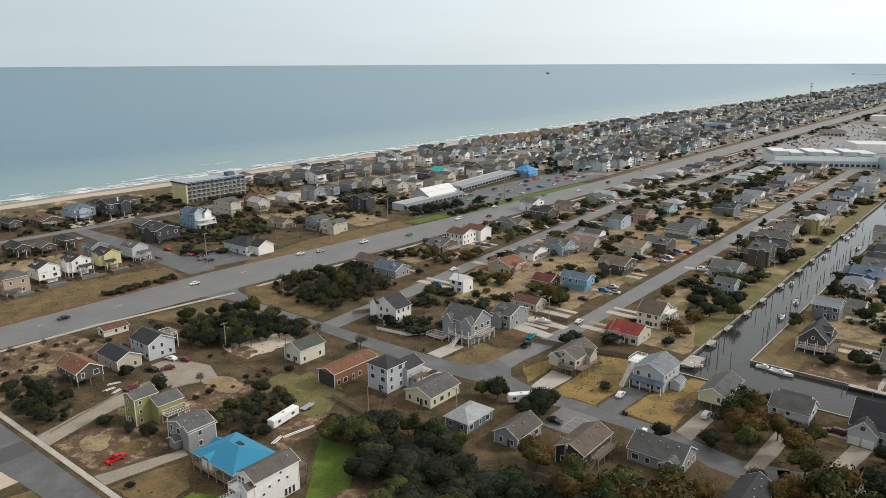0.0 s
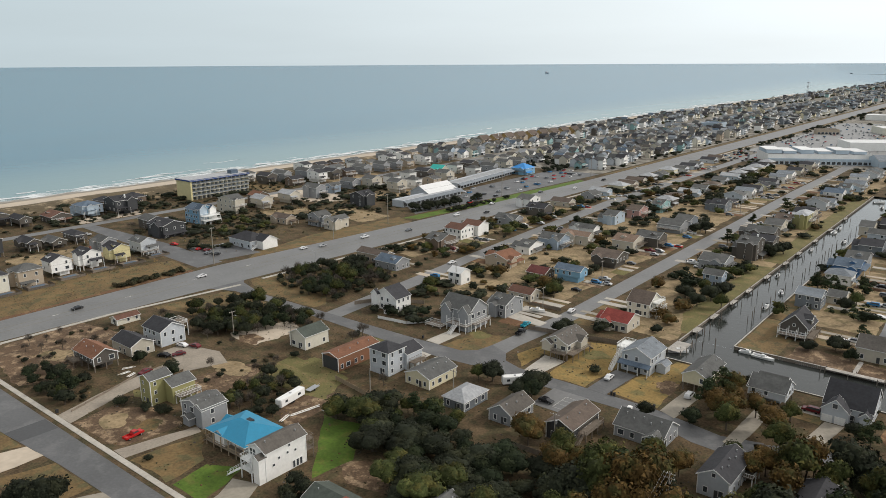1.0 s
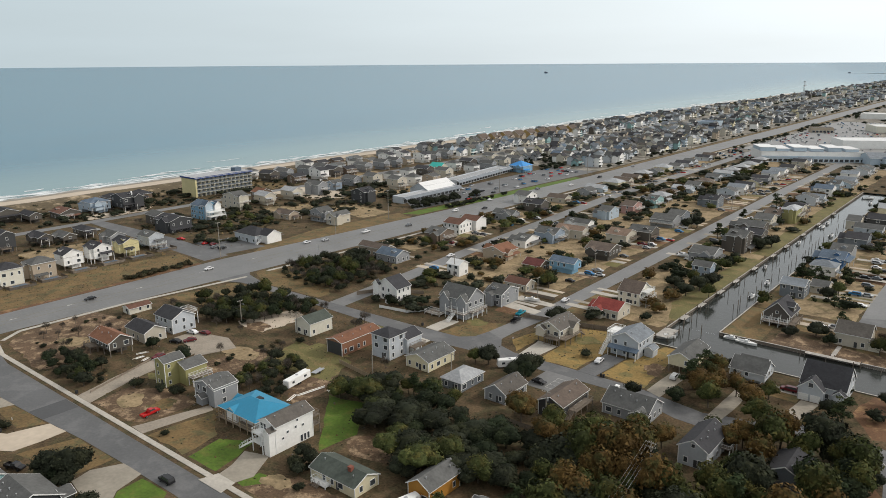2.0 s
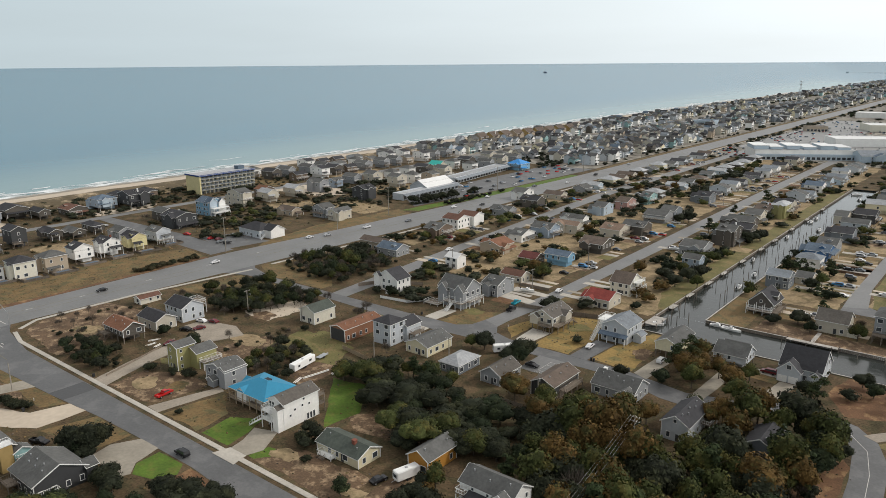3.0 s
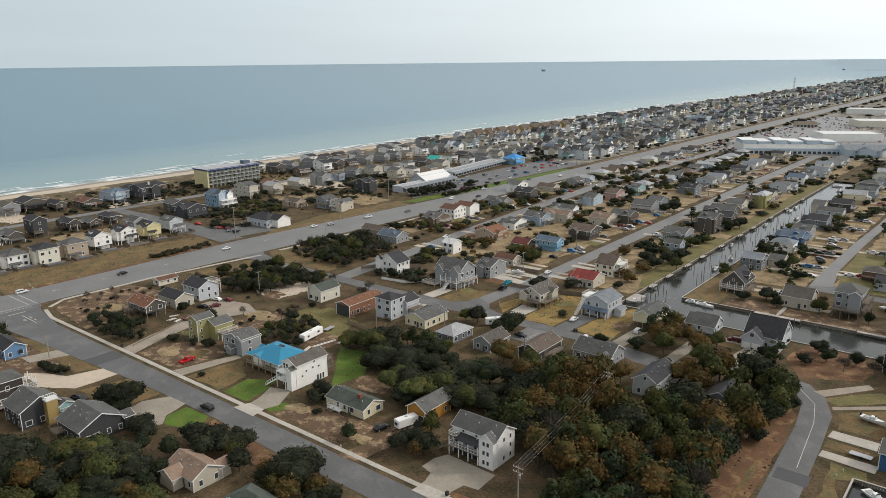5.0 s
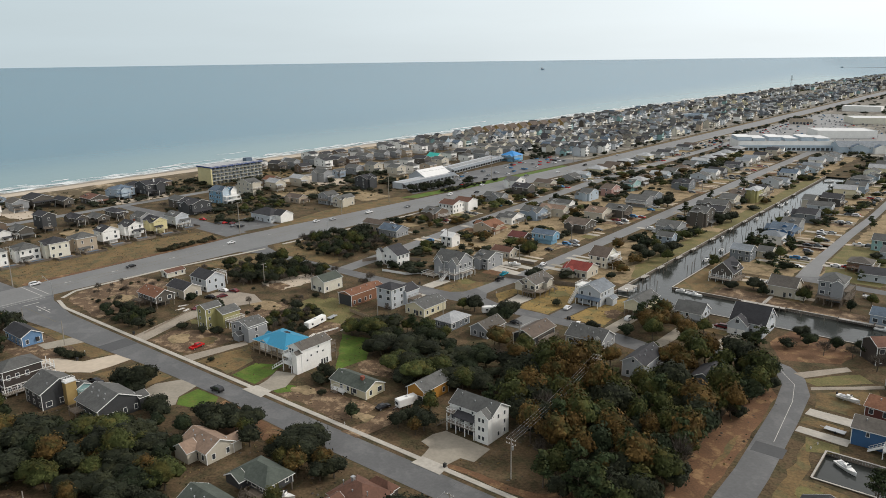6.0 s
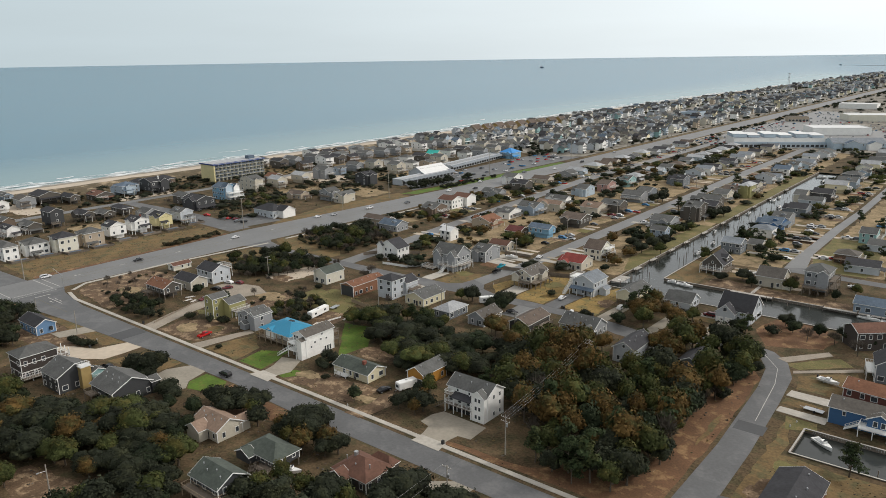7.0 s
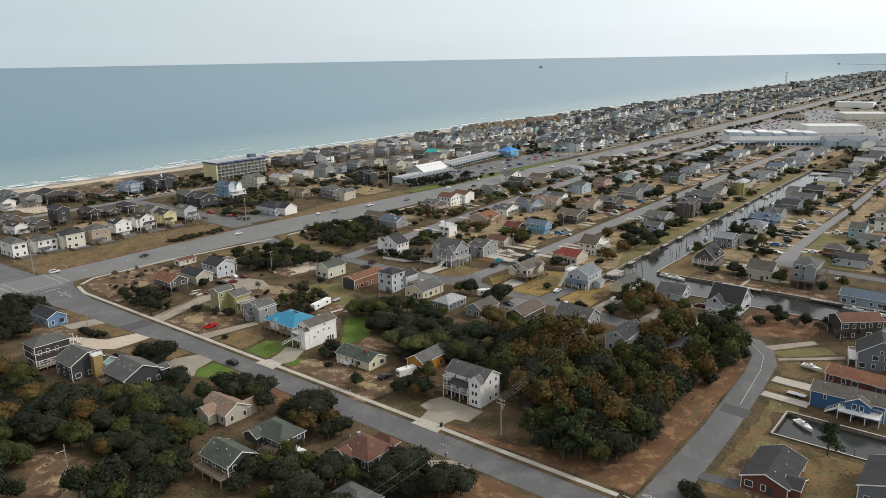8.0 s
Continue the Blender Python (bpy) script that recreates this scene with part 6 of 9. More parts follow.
# blue-white house at the canal
h = home(-143.4, 272.0, 9.6, 11.6, 6.0, "palegrey", "slategrey", "gy", near="by the canal", rise=2.4, vents=2)
bm = bmesh.new()
extrude(bm, [(-5.3, -8.0, 2.7), (-5.3, -6.1, 3.5), (-5.3, -6.1, 3.7), (-5.3, -8.0, 2.9)], (10.6, 0, 0))
bmesh.ops.recalc_face_normals(bm, faces=bm.faces)
part("porch_roof", bm, M["r_slateblue"], h)
for u in (-5.0, -1.8, 1.6, 4.8):
    put("porch_post", post_of(2.8, 0.1, "trim"), h, at=pose(u, -7.8, 0))
wing(h, 6.6, 0.5, 3.0, 4.0, -0.2, 2.6, "palegrey", "slategrey", "gy", 0.9)
deck(h, -9.0, -5.2, -1.0, 5.5, 5.4, "trim", "trim")
stairs(h, -7.0, -1.0, 5.4, 270, 1.2, "trim")
h = home(-123.4, 270.8, 7.2, 15.0, 5.4, "cream", "grey", "gy", near="by the canal", rise=1.8, piles=2.6, vents=2)
h = home(-104.2, 272.0, 10.2, 8.6, 4.9, "palegrey", "grey", "gx", near="by the canal", piles=2.4)
wing(h, -1.0, 6.4, 8.0, 4.4, -0.2, 4.2, "grey", "grey", "gx", 1.4)
h = home(-84.0, 277.4, 12.0, 12.4, 4.4, "palegrey", "dark", "gx", near="by the canal", rise=4.8)
wing(h, -2.6, -7.4, 6.6, 3.6, -0.2, 3.8, "palegrey", "dark", "gy", 3.0)
garage_door(h, "s", -4.3, 2.7, 2.2, 13, 18.66)
garage_door(h, "s", -1.1, 2.7, 2.2, 13, 18.66)
wing(h, 4.6, -7.2, 2.6, 2.0, -0.2, 3.4, "palegrey", "dark", "gy", 1.2)
set_window(h, "s", -2.6, 4.4, 1.2, 1.3, 13, 18.7)
set_window(h, "e", 0, 5.4, 1.6, 1.6, 13, 14)
# far bank of the short canal
h = home(-86.0, 326.4, 10.6, 10.0, 4.6, "beige", "taupe", "gx", near="by the canal")
wing(h, 7.0, -3.0, 3.6, 4.0, -0.2, 3.0, "ivory", "taupe", "gx", 0.9)
h = home(-68.4, 327.6, 9.0, 11.0, 9.4, "grey", "grey", "hip", near="by the canal", piles=3.2, rise=2.4)
wing(h, 2.4, -5.9, 4.2, 1.8, 3.2, 9.2, "grey", "grey", "gy", 1.3)
deck(h, -4.5, 4.5, -8.4, -5.55, 3.2)
deck(h, 4.55, 7.0, -5.0, 5.0, 3.2)
deck(h, 4.55, 7.0, -5.0, 5.0, 6.2)
h = home(-39.5, 313.0, 25.0, 9.0, 3.6, "bluegrey", "slateblue", "gx", near="by the canal", rise=1.8)
h = home(-40.4, 274.6, 14.4, 8.0, 6.4, "espresso", "redbrown", "gx", yaw=41, near="by the canal", rise=1.8)
h = home(-29.0, 250.0, 12.6, 10.4, 5.6, "slate", "dark", "gy", yaw=12, near="on a grass lot", rise=4.2)
deck(h, -8.6, -6.35, -4.0, 4.4, 2.6, "trim", "trim")
h = home(-29.6, 231.4, 19.0, 8.4, 2.9, "red", "terracotta", "gx", near="on a grass lot", rise=1.7, yaw=-6, vents=2)
h = home(-30.3, 213.0, 18.0, 8.0, 4.7, "blue", "taupe", "gx", near="beside a boat slip", rise=1.7, vents=2, wins=False)
set_window(h, "s", -5.4, 3.0, 0.7, 1.1, 18.0, 8.0)
wing(h, 3.0, -4.9, 5.6, 2.0, 2.4, 4.6, "blue", "taupe", "gy", 1.6)
deck(h, -1.4, 8.6, -8.0, -4.05, 2.4, "trim", "trim")
stairs(h, -1.4, -5.4, 2.4, 180, 1.3, "trim")
set_window(h, "s", 2.1, 2.9, 0.9, 1.4, 18.0, 11.9)
set_window(h, "s", 3.9, 2.9, 0.9, 1.4, 18.0, 11.9)
h = home(-36.6, 164.4, 9.8, 15.4, 3.1, "red", "dark", "gy", near="on a corner lot", rise=1.9, vents=3)
wing(h, 5.4, -3.6, 3.4, 5.4, -0.2, 2.9, "red", "dark", "gx", 1.1)
h = home(-14.2, 173.2, 11.0, 15.0, 4.4, "slate", "dark", "gy", near="on a corner lot", rise=1.8, vents=4)

# ---- houses on the camera's side of the cross street ----
h = home(-285.2, 111.2, 13.8, 6.8, 3.6, "steelblue", "dark", "gx", near="beside a brushy lot", rise=1.9)
bm = bmesh.new()
box(bm, 0, 0.5, -0.5, 0.5, 0.3, 1.5)
part("air_conditioner", bm, M["dark"], h, "dark air conditioner on the wall", at=pose(6.95, 1.6, 1.0))
h = home(-245.4, 93.6, 8.2, 11.2, 7.6, "espresso", "grey", "hip", near="among trees", rise=1.9)
deck(h, 0.6, 6.4, 5.65, 8.4, 4.9, "timber", "trim", roofed=7.4)
deck(h, 4.15, 6.2, -6.4, 5.6, 0.9, "timber", "trim")
for z in (2.5, 5.0):
    bm = bmesh.new()
    box(bm, -4.16, 4.16, -5.66, 5.66, z, z + 0.22)
    part("band_board", bm, M["trim"], h, "white band between the storeys")
h = home(-227.6, 96.0, 10.4, 10.8, 5.2, "darkgrey", "grey", "gx", near="among trees", rise=2.9, vents=2)
wing(h, 6.2, 2.2, 2.4, 3.0, -0.2, 6.8, "mustard", "white", "flat", 0, trim=False)
deck(h, 5.0, 7.4, 0.7, 3.7, 6.9, "trim", "trim", posts=False)
deck(h, 5.3, 8.2, 4.0, 8.2, 2.7, "timber", "trim")
wing(h, 6.0, 5.8, 2.8, 4.0, -0.2, 4.2, "aqua", "grey", "gx", 1.0)
h = home(-207.4, 102.4, 12.4, 12.2, 4.2, "darkgrey", "grey", "gx", near="among trees", rise=2.9, vents=6)
wing(h, 4.6, 7.0, 4.4, 2.6, -0.2, 3.8, "darkgrey", "grey", "gy", 1.0)
deck(h, -6.2, -2.0, -8.6, -6.15, 2.0)
deck(h, 6.25, 8.0, -6.0, -1.0, 1.2, "timber", "trim")
h = home(-165.4, 106.4, 11.0, 7.8, 3.3, "beige", "tan", "gx", near="among trees", rise=2.1, vents=5)
wing(h, -1.4, -4.9, 5.6, 3.4, -0.2, 3.1, "beige", "tan", "gy", 1.6)
wing(h, 3.6, 4.9, 3.6, 3.0, -0.2, 3.0, "beige", "tan", "gy", 1.1)
h = home(-141.0, 105.0, 11.6, 7.6, 4.1, "darkgrey", "green", "hip", near="among trees", piles=2.0, rise=2.1)
wing(h, -3.6, -4.7, 5.0, 2.2, 2.0, 3.9, "darkgrey", "green", "gy", 1.3)
deck(h, 0.8, 5.8, -6.0, -3.85, 2.0)
stairs(h, -0.2, -5.2, 2.0, 300)
stairs(h, 3.2, -6.0, 2.0, 280, 1.0)
h = home(-140.4, 89.8, 10.6, 8.0, 4.7, "darkgrey", "green", "gx", near="among trees", piles=2.1, rise=2.2, vents=4)
deck(h, 5.35, 7.8, -4.0, 6.0, 2.1, "timber", "timber_pale")
deck(h, -6.0, 5.3, -6.2, -4.05, 2.1, "timber", "timber_pale")
h = home(-118.4, 113.8, 10.6, 8.8, 3.1, "espresso", "redbrown", "hip", near="among trees", rise=2.6, vents=3)
wing(h, -2.2, -5.4, 5.2, 2.4, -0.2, 2.9, "espresso", "redbrown", "gy", 1.6)
wing(h, 1.6, 5.4, 6.6, 3.2, -0.2, 2.9, "espresso", "redbrown", "hip", 1.6, trim=False)
deck(h, 5.35, 8.0, 1.0, 5.2, 1.2, "dark", "timber")
chimney(h, -2.4, 0.4, 3.6, 6.0, "metal", 0.35)
h = home(-105.0, 96.8, 9.6, 7.4, 3.2, "grey", "grey", "hip", near="among trees", rise=2.0, trim=False)

# ---- the brushy lots beside the highway ----
h = home(-284.8, 162.4, 13.4, 8.0, 5.0, "cedar", "terracotta", "gx", piles=2.3, near="on a brushy lot", rise=2.2, vents=4)
deck(h, -6.7, -2.0, -6.6, -4.05, 2.3)
stairs(h, -6.7, -5.3, 2.3, 180)
h = home(-286.6, 176.2, 12.6, 8.0, 3.9, "beige", "dark", "gx", near="on a brushy lot", rise=2.0)
h = home(-287.0, 188.2, 11.4, 9.2, 5.6, "palegrey", "dark", "gx", near="on a brushy lot", rise=2.4)
deck(h, -7.6, -5.75, -3.0, 6.0, 2.8, "timber", "trim")
deck(h, -4.0, 2.0, 4.65, 8.4, 5.0, "timber", "trim")
stairs(h, -6.6, -3.0, 2.8, 270)
h = home(-316.6, 189.4, 4.6, 9.0, 2.4, "ivory", "redbrown", "gy", near="by the highway", rise=0.9, name="shed")

# ---- the inner blocks ----
h = home(-248.0, 265.4, 12.4, 8.4, 5.6, "white", "dark", "gy", near="on a side street", rise=3.6)
wing(h, -4.4, -4.9, 3.4, 1.4, -0.2, 6.4, "white", "dark", "gy", 1.6)
stairs(h, 3.4, -4.2, 2.4, 270, 1.4, "trim")
h = home(-213.6, 268.4, 13.6, 10.4, 7.4, "grey", "grey", "gx", near="on a corner lot", rise=3.6)
wing(h, 5.0, -5.9, 4.2, 2.4, -0.2, 7.2, "grey", "grey", "gy", 2.4)
wing(h, -3.8, -5.6, 4.6, 1.8, -0.2, 6.6, "grey", "grey", "gy", 2.6)
deck(h, -1.4, 7.6, -9.0, -5.25, 2.7, "timber", "trim", roofed=5.4)
deck(h, 6.85, 9.0, -5.0, 4.5, 2.7, "timber", "trim")
stairs(h, 3.0, -9.0, 2.7, 270, 1.3, "trim")
deck(h, -10.5, -3.0, -10.6, -6.4, 0.7, "timber", "trim")
h = home(-302.0, 379.0, 11.6, 12.0, 5.8, "white", "redbrown", "gx", near="on a side street", rise=2.0)
wing(h, 2.0, 12.4, 11.6, 10.0, -0.2, 5.8, "white", "redbrown", "gx", 2.0)
h = home(-166.0, 322.4, 9.0, 11.0, 5.4, "ivory", "brown", "gx", near="by the canal", rise=3.4)
deck(h, 4.55, 7.4, -5.0, 5.0, 2.8, "timber", "trim")
deck(h, 4.55, 7.0, -3.0, 4.0, 5.6, "trim", "trim")
# pale blue house with many gables
h = home(-455.0, 312.6, 14.0, 12.0, 8.6, "skyblue", "slateblue", "gx", near="on the beach road", rise=2.6)
wing(h, 6.0, -3.0, 5.4, 5.0, -0.2, 9.4, "paleblue", "slateblue", "gx", 2.4)
wing(h, 6.2, 3.6, 5.0, 4.6, -0.2, 8.6, "white", "slateblue", "gx", 2.2)
deck(h, 8.8, 12.6, -5.5, 6.0, 5.2, "trim", "trim")
deck(h, 8.8, 13.6, -5.5, 6.0, 2.6, "trim", "trim")
# white office with dark roofs and a parking apron
h = home(-380.4, 294.4, 18.6, 13.0, 4.2, "palegrey", "dark", "hip", near="by the highway", rise=3.2, name="office_building")
wing(h, 11.0, 2.0, 8.0, 9.6, -0.2, 4.4, "white", "dark", "gx", 2.6)
stairs(h, 11.6, -4.2, 2.4, 270, 1.5, "trim")


# ---- the beach hotel ----
def hotel():
    ob = thing("hotel", "cream five-storey beach hotel with blue roof edge and balconies", "hotel", pose(-531.0, 374.0, 0))
    FOOT.append((-531, 374, 13, 27))
    W, D, H = 18.0, 50.0, 14.0
    bm = bmesh.new()
    box(bm, -W / 2, W / 2 - 2.6, -D / 2, D / 2, -0.2, H)
    part("wall", bm, M["w_yellow"], ob)
    bm = bmesh.new()
    box(bm, W / 2 - 2.6, W / 2, -D / 2, -D / 2 + 1.2, -0.2, H)
    part("wall", bm, M["w_yellow"], ob)
    bm = bmesh.new()
    box(bm, -W / 2 - 0.5, W / 2 + 0.6, -D / 2 - 0.5, D / 2 + 0.5, H, H + 0.35)
    part("roof", bm, M["r_pale"], ob)
    bm = bmesh.new()
    extrude(bm, [(W / 2 + 0.65, -D / 2 - 0.6, H - 0.5), (W / 2 + 0.75, -D / 2 - 0.6, H - 0.5), (W / 2 + 0.35, -D / 2 - 0.6, H + 0.7), (W / 2 + 0.25, -D / 2 - 0.6, H + 0.7)], (0, D + 1.2, 0))
    bmesh.ops.recalc_face_normals(bm, faces=bm.faces)
    part("roof_edge", bm, M["r_navy"], ob, "dark blue metal roof edge")
    bm = bmesh.new()
    box(bm, -W / 2 - 0.6, W / 2 + 0.2, -D / 2 - 0.72, -D / 2 - 0.55, H - 0.4, H + 0.6)
    part("roof_edge", bm, M["r_navy"], ob, "dark blue metal roof edge")
    bm = bmesh.new()
    box(bm, -2, 3, 14, 20, H + 0.35, H + 3.0)
    part("roof_house", bm, M["r_slateblue"], ob)
    for f in range(1, 5):
        bm = bmesh.new()
        box(bm, W / 2 - 2.6, W / 2, -D / 2 + 1.2, D / 2, f * 2.8 - 0.10, f * 2.8 + 0.08)
        part("balcony_slab", bm, M["w_ivory"], ob)
        bm = bmesh.new()
        box(bm, W / 2 - 0.12, W / 2 - 0.04, -D / 2 + 1.2, D / 2, f * 2.8 + 0.25, f * 2.8 + 1.05)
        part("balustrade", bm, M["w_slate"], ob, "dark balcony balustrade")
    bm = bmesh.new()
    box(bm, W / 2 - 2.6, W / 2 - 2.52, -D / 2 + 1.2, D / 2 - 0.1, 0.1, H - 0.1)
    part("corridor_wall", bm, M["w_slate"], ob, "grey wall behind the balconies")
    n = 13
    for i in range(n + 1):
        bm = bmesh.new()
        box(bm, W / 2 - 2.6, W / 2 - 0.25, -0.1, 0.1, -0.2, H)
        part("party_wall", bm, M["w_ivory"], ob, at=pose(0, -D / 2 + 1.3 + (D - 1.5) * i / n, 0))
    for f in range(5):
        for i in range(n):
            set_window(ob, "e", -D / 2 + 1.3 + (D - 1.5) * (i + 0.3) / n, f * 2.8 + 0.3, 1.2, 2.0, W - 5.0, D, False)
    return ob


hotel()


def block(name, label, cat, x, y, w, d, h, wall="white", roof="white", yaw=0, bays=0, canopy=None):
    """A flat commercial building with a parapet; bays: shop windows along the south side; canopy: colour of an awning roof."""
    ob = thing(name, label, cat, pose(x, y, 0, 0, 0, yaw))
    FOOT.append((x, y, w / 2 + 2, d / 2 + 2))
    bm = bmesh.new()
    box(bm, -w / 2, w / 2, -d / 2, d / 2, -0.2, h)
    part("wall", bm, M["w_" + wall], ob)
    bm = bmesh.new()
    box(bm, -w / 2 + 0.4, w / 2 - 0.4, -d / 2 + 0.4, d / 2 - 0.4, h - 0.1, h + 0.12)
    part("roof", bm, M["r_" + roof], ob)
    for a in ((-w / 2, w / 2, -d / 2, -d / 2 + 0.3), (-w / 2, w / 2, d / 2 - 0.3, d / 2), (-w / 2, -w / 2 + 0.3, -d / 2 + 0.3, d / 2 - 0.3), (w / 2 - 0.3, w / 2, -d / 2 + 0.3, d / 2 - 0.3)):
        bm = bmesh.new()
        box(bm, *a, h, h + 0.8)
        part("parapet", bm, M["w_" + wall], ob)
    for i in range(bays):
        if w >= d:
            set_window(ob, "s", -w / 2 + w * (i + 0.5) / bays, 0.4, w / bays * 0.72, 2.6, w, d, False)
        else:
            set_window(ob, "e", -d / 2 + d * (i + 0.5) / bays, 0.4, d / bays * 0.72, 2.6, w, d, False)
    if canopy:
        bm = bmesh.new()
        if w >= d:
            extrude(bm, [(-w / 2, -d / 2 - 3.2, 3.0), (-w / 2, -d / 2 - 0.02, 4.4), (-w / 2, -d / 2 - 0.02, 4.6), (-w / 2, -d / 2 - 3.2, 3.2)], (w, 0, 0))
        else:
            extrude(bm, [(w / 2 + 3.2, -d / 2, 3.0), (w / 2 + 0.02, -d / 2, 4.4), (w / 2 + 0.02, -d / 2, 4.6), (w / 2 + 3.2, -d / 2, 3.2)], (0, d, 0))
        bmesh.ops.recalc_face_normals(bm, faces=bm.faces)
        part("awning_roof", bm, M["r_" + canopy], ob)
    return ob


# strip mall beside the highway: two long wings and a white hall between them
block("shop_building", "long low shop row with blue awning roof", "shop", -389.5, 455.0, 10.0, 64.0, 3.9, "palegrey", "pale", bays=14, canopy="slategrey")
block("shop_building", "long low shop row with blue awning roof", "shop", -411.0, 547.0, 12.0, 92.0, 4.2, "palegrey", "pale", yaw=7, bays=20, canopy="slategrey")
h = thing("shop_hall", "white metal-roofed shop hall with a steep gable", "shop", pose(-399.5, 473.0, 0))
FOOT.append((-399.5, 473, 11, 20))
part("wall", wall_mesh(17, 32, -0.2, 4.3, "gy", 4.6), M["w_palegrey"], h)
part("roof", roof_mesh(17, 32, 4.3, "gy", 4.6, 0.8), (M["r_white"], M["r_white"]), h)
home(-406.0, 604.0, 15.0, 15.0, 5.4, "skyblue", "brightblue", "hip", near="by the highway", level=1)
home(-458.0, 551.0, 13.0, 12.0, 5.6, "beige", "teal", "gx", near="by the shore", level=1)
sheet("parking_lot", [(-386, 428), (-364, 412), (-356, 500), (-350, 640), (-396, 640), (-396, 520), (-386, 490)], 0.05, M["asphalt"], "grey asphalt parking lot beside the shops", "parking lot", thick=0.1)
sheet("parking_lot", [(-400, 268), (-366, 262), (-362, 288), (-394, 287)], 0.05, M["asphalt"], "grey asphalt parking apron", "parking lot", thick=0.1)
lawn([(-362, 396), (-352, 402), (-345, 480), (-342, 600), (-349, 600), (-355, 490)], "grass_green", "green grass verge beside the highway", rough=0.6)
# shopping centre
mall = block("shopping_centre", "long white shopping centre with stepped white roofs", "shop", -226.0, 838.6, 92.0, 40.0, 8.6, "white", "white", yaw=30, bays=0)
for i in range(6):
    bm = bmesh.new()
    box(bm, -46 + i * 15.6, -46 + i * 15.6 + (11.6 if i else 14.0), -14, 14, 9.1, 11.4 if i % 2 else 12.6)
    hall = part("roof_hall", bm, M["w_paleblue"], mall)
    bm = bmesh.new()
    box(bm, -46.5 + i * 15.6, -45.5 + i * 15.6 + (11.6 if i else 14.0), -14.5, 14.5, 11.4 if i % 2 else 12.6, 11.8 if i % 2 else 13.0)
    part("hall_roof", bm, M["r_white"], hall)
block("shopping_centre", "white arcade row in front of the shopping centre", "shop", -214.7, 819.2, 92.0, 5.0, 4.4, "paleblue", "white", yaw=30, bays=20)
h = home(-152.0, 848.0, 50.0, 26.0, 6.5, "paleblue", "slategrey", "gx", yaw=31, rise=4.0, level=1, near="beside a parking lot", name="shop_building")
wing(h, -8.0, -15.0, 14.0, 8.0, -0.2, 6.5, "paleblue", "slateblue", "gy", 3.0)
wing(h, 12.0, -15.0, 12.0, 8.0, -0.2, 6.0, "white", "slateblue", "gy", 2.6)
block("supermarket", "wide white flat-roofed supermarket building", "shop", -198.0, 990.0, 64.0, 40.0, 8.0, "white", "white", yaw=29, bays=0)
block("supermarket", "wide white flat-roofed supermarket building", "shop", -202.0, 1204.0, 60.0, 44.0, 8.0, "ivory", "white", yaw=27, bays=0)
block("shop_building", "tan flat-roofed shop building", "shop", -280.0, 1144.0, 27.0, 18.0, 6.0, "tan", "taupe", yaw=27, bays=6)
block("supermarket", "pale flat-roofed store building far off", "shop", -256.0, 1446.0, 58.0, 30.0, 8.0, "white", "white", yaw=0, bays=0)
block("motel", "pale blue motel block beside the highway", "motel", -424.0, 1128.0, 26.0, 34.0, 9.0, "paleblue", "slateblue", yaw=0, bays=8)
sheet("parking_lot", [(-305, 890), (-262, 890), (-262, 905), (-130, 930), (-30, 925), (-20, 1040), (-90, 1050), (-215, 1050), (-230, 1350), (-300, 1350)], 0.05, M["asphalt_pale"], "wide asphalt parking lot of the shopping centre", "parking lot", thick=0.1)
# beach condominiums
for i in range(9):
    u = -560 + i * 3.0
    h = home(u, 755 + i * 21.0, 13.0, 15.0, 8.5, "mustard" if i % 3 else "tan", "brown", "gy", near="by the beach", rise=4.5, level=1, name="condominium", over=0.8)
    wing(h, 7.5, 0.0, 4.0, 9.0, -0.2, 6.5, "tan", "brown", "gx", 2.6, trim=False)
# ---- rows of houses further along the coast ----
far_rng = random.Random(77)
WALL_MIX = ("grey", "white", "beige", "cedar", "palegrey", "white", "tan", "slate", "white", "paleblue", "cedar", "palegrey", "white", "brown", "grey", "ivory", "beige", "cream")
ROOF_MIX = ("grey", "dark", "grey", "taupe", "brown", "slategrey", "grey", "dark", "pale")
models = {}


def model(place, tall, i):
    """One of a few house designs for a row; the others of the row are copies of it."""
    key = (place, i)
    if key not in models:
        rng = random.Random(hash_of(place) + 31 * i)
        w, d = rng.uniform(10, 15), rng.uniform(8, 11.5)
        h = rng.choice(tall)
        wall, roof, form = WALL_MIX[(i * 5 + hash_of(place)) % len(WALL_MIX)], rng.choice(ROOF_MIX), rng.choice(("gx", "gx", "gy", "hip"))
        ob = home(0, 0, w, d, h, wall, roof, form, level=0, near=place, piles=2.4 if h > 6 else 0, rise=rng.uniform(1.5, 2.4))
        FOOT.pop()
        if h > 5:
            deck(ob, w / 2 + 0.02, w / 2 + 2.4, -d / 2, d / 2 * rng.choice((0.2, 1)), 2.5, "timber", rng.choice(("trim", "timber")), posts=False)
        models[key] = (ob, w, d, [])
    return models[key]


def hash_of(text):
    return sum(ord(c) * (i + 3) for i, c in enumerate(text)) % 97


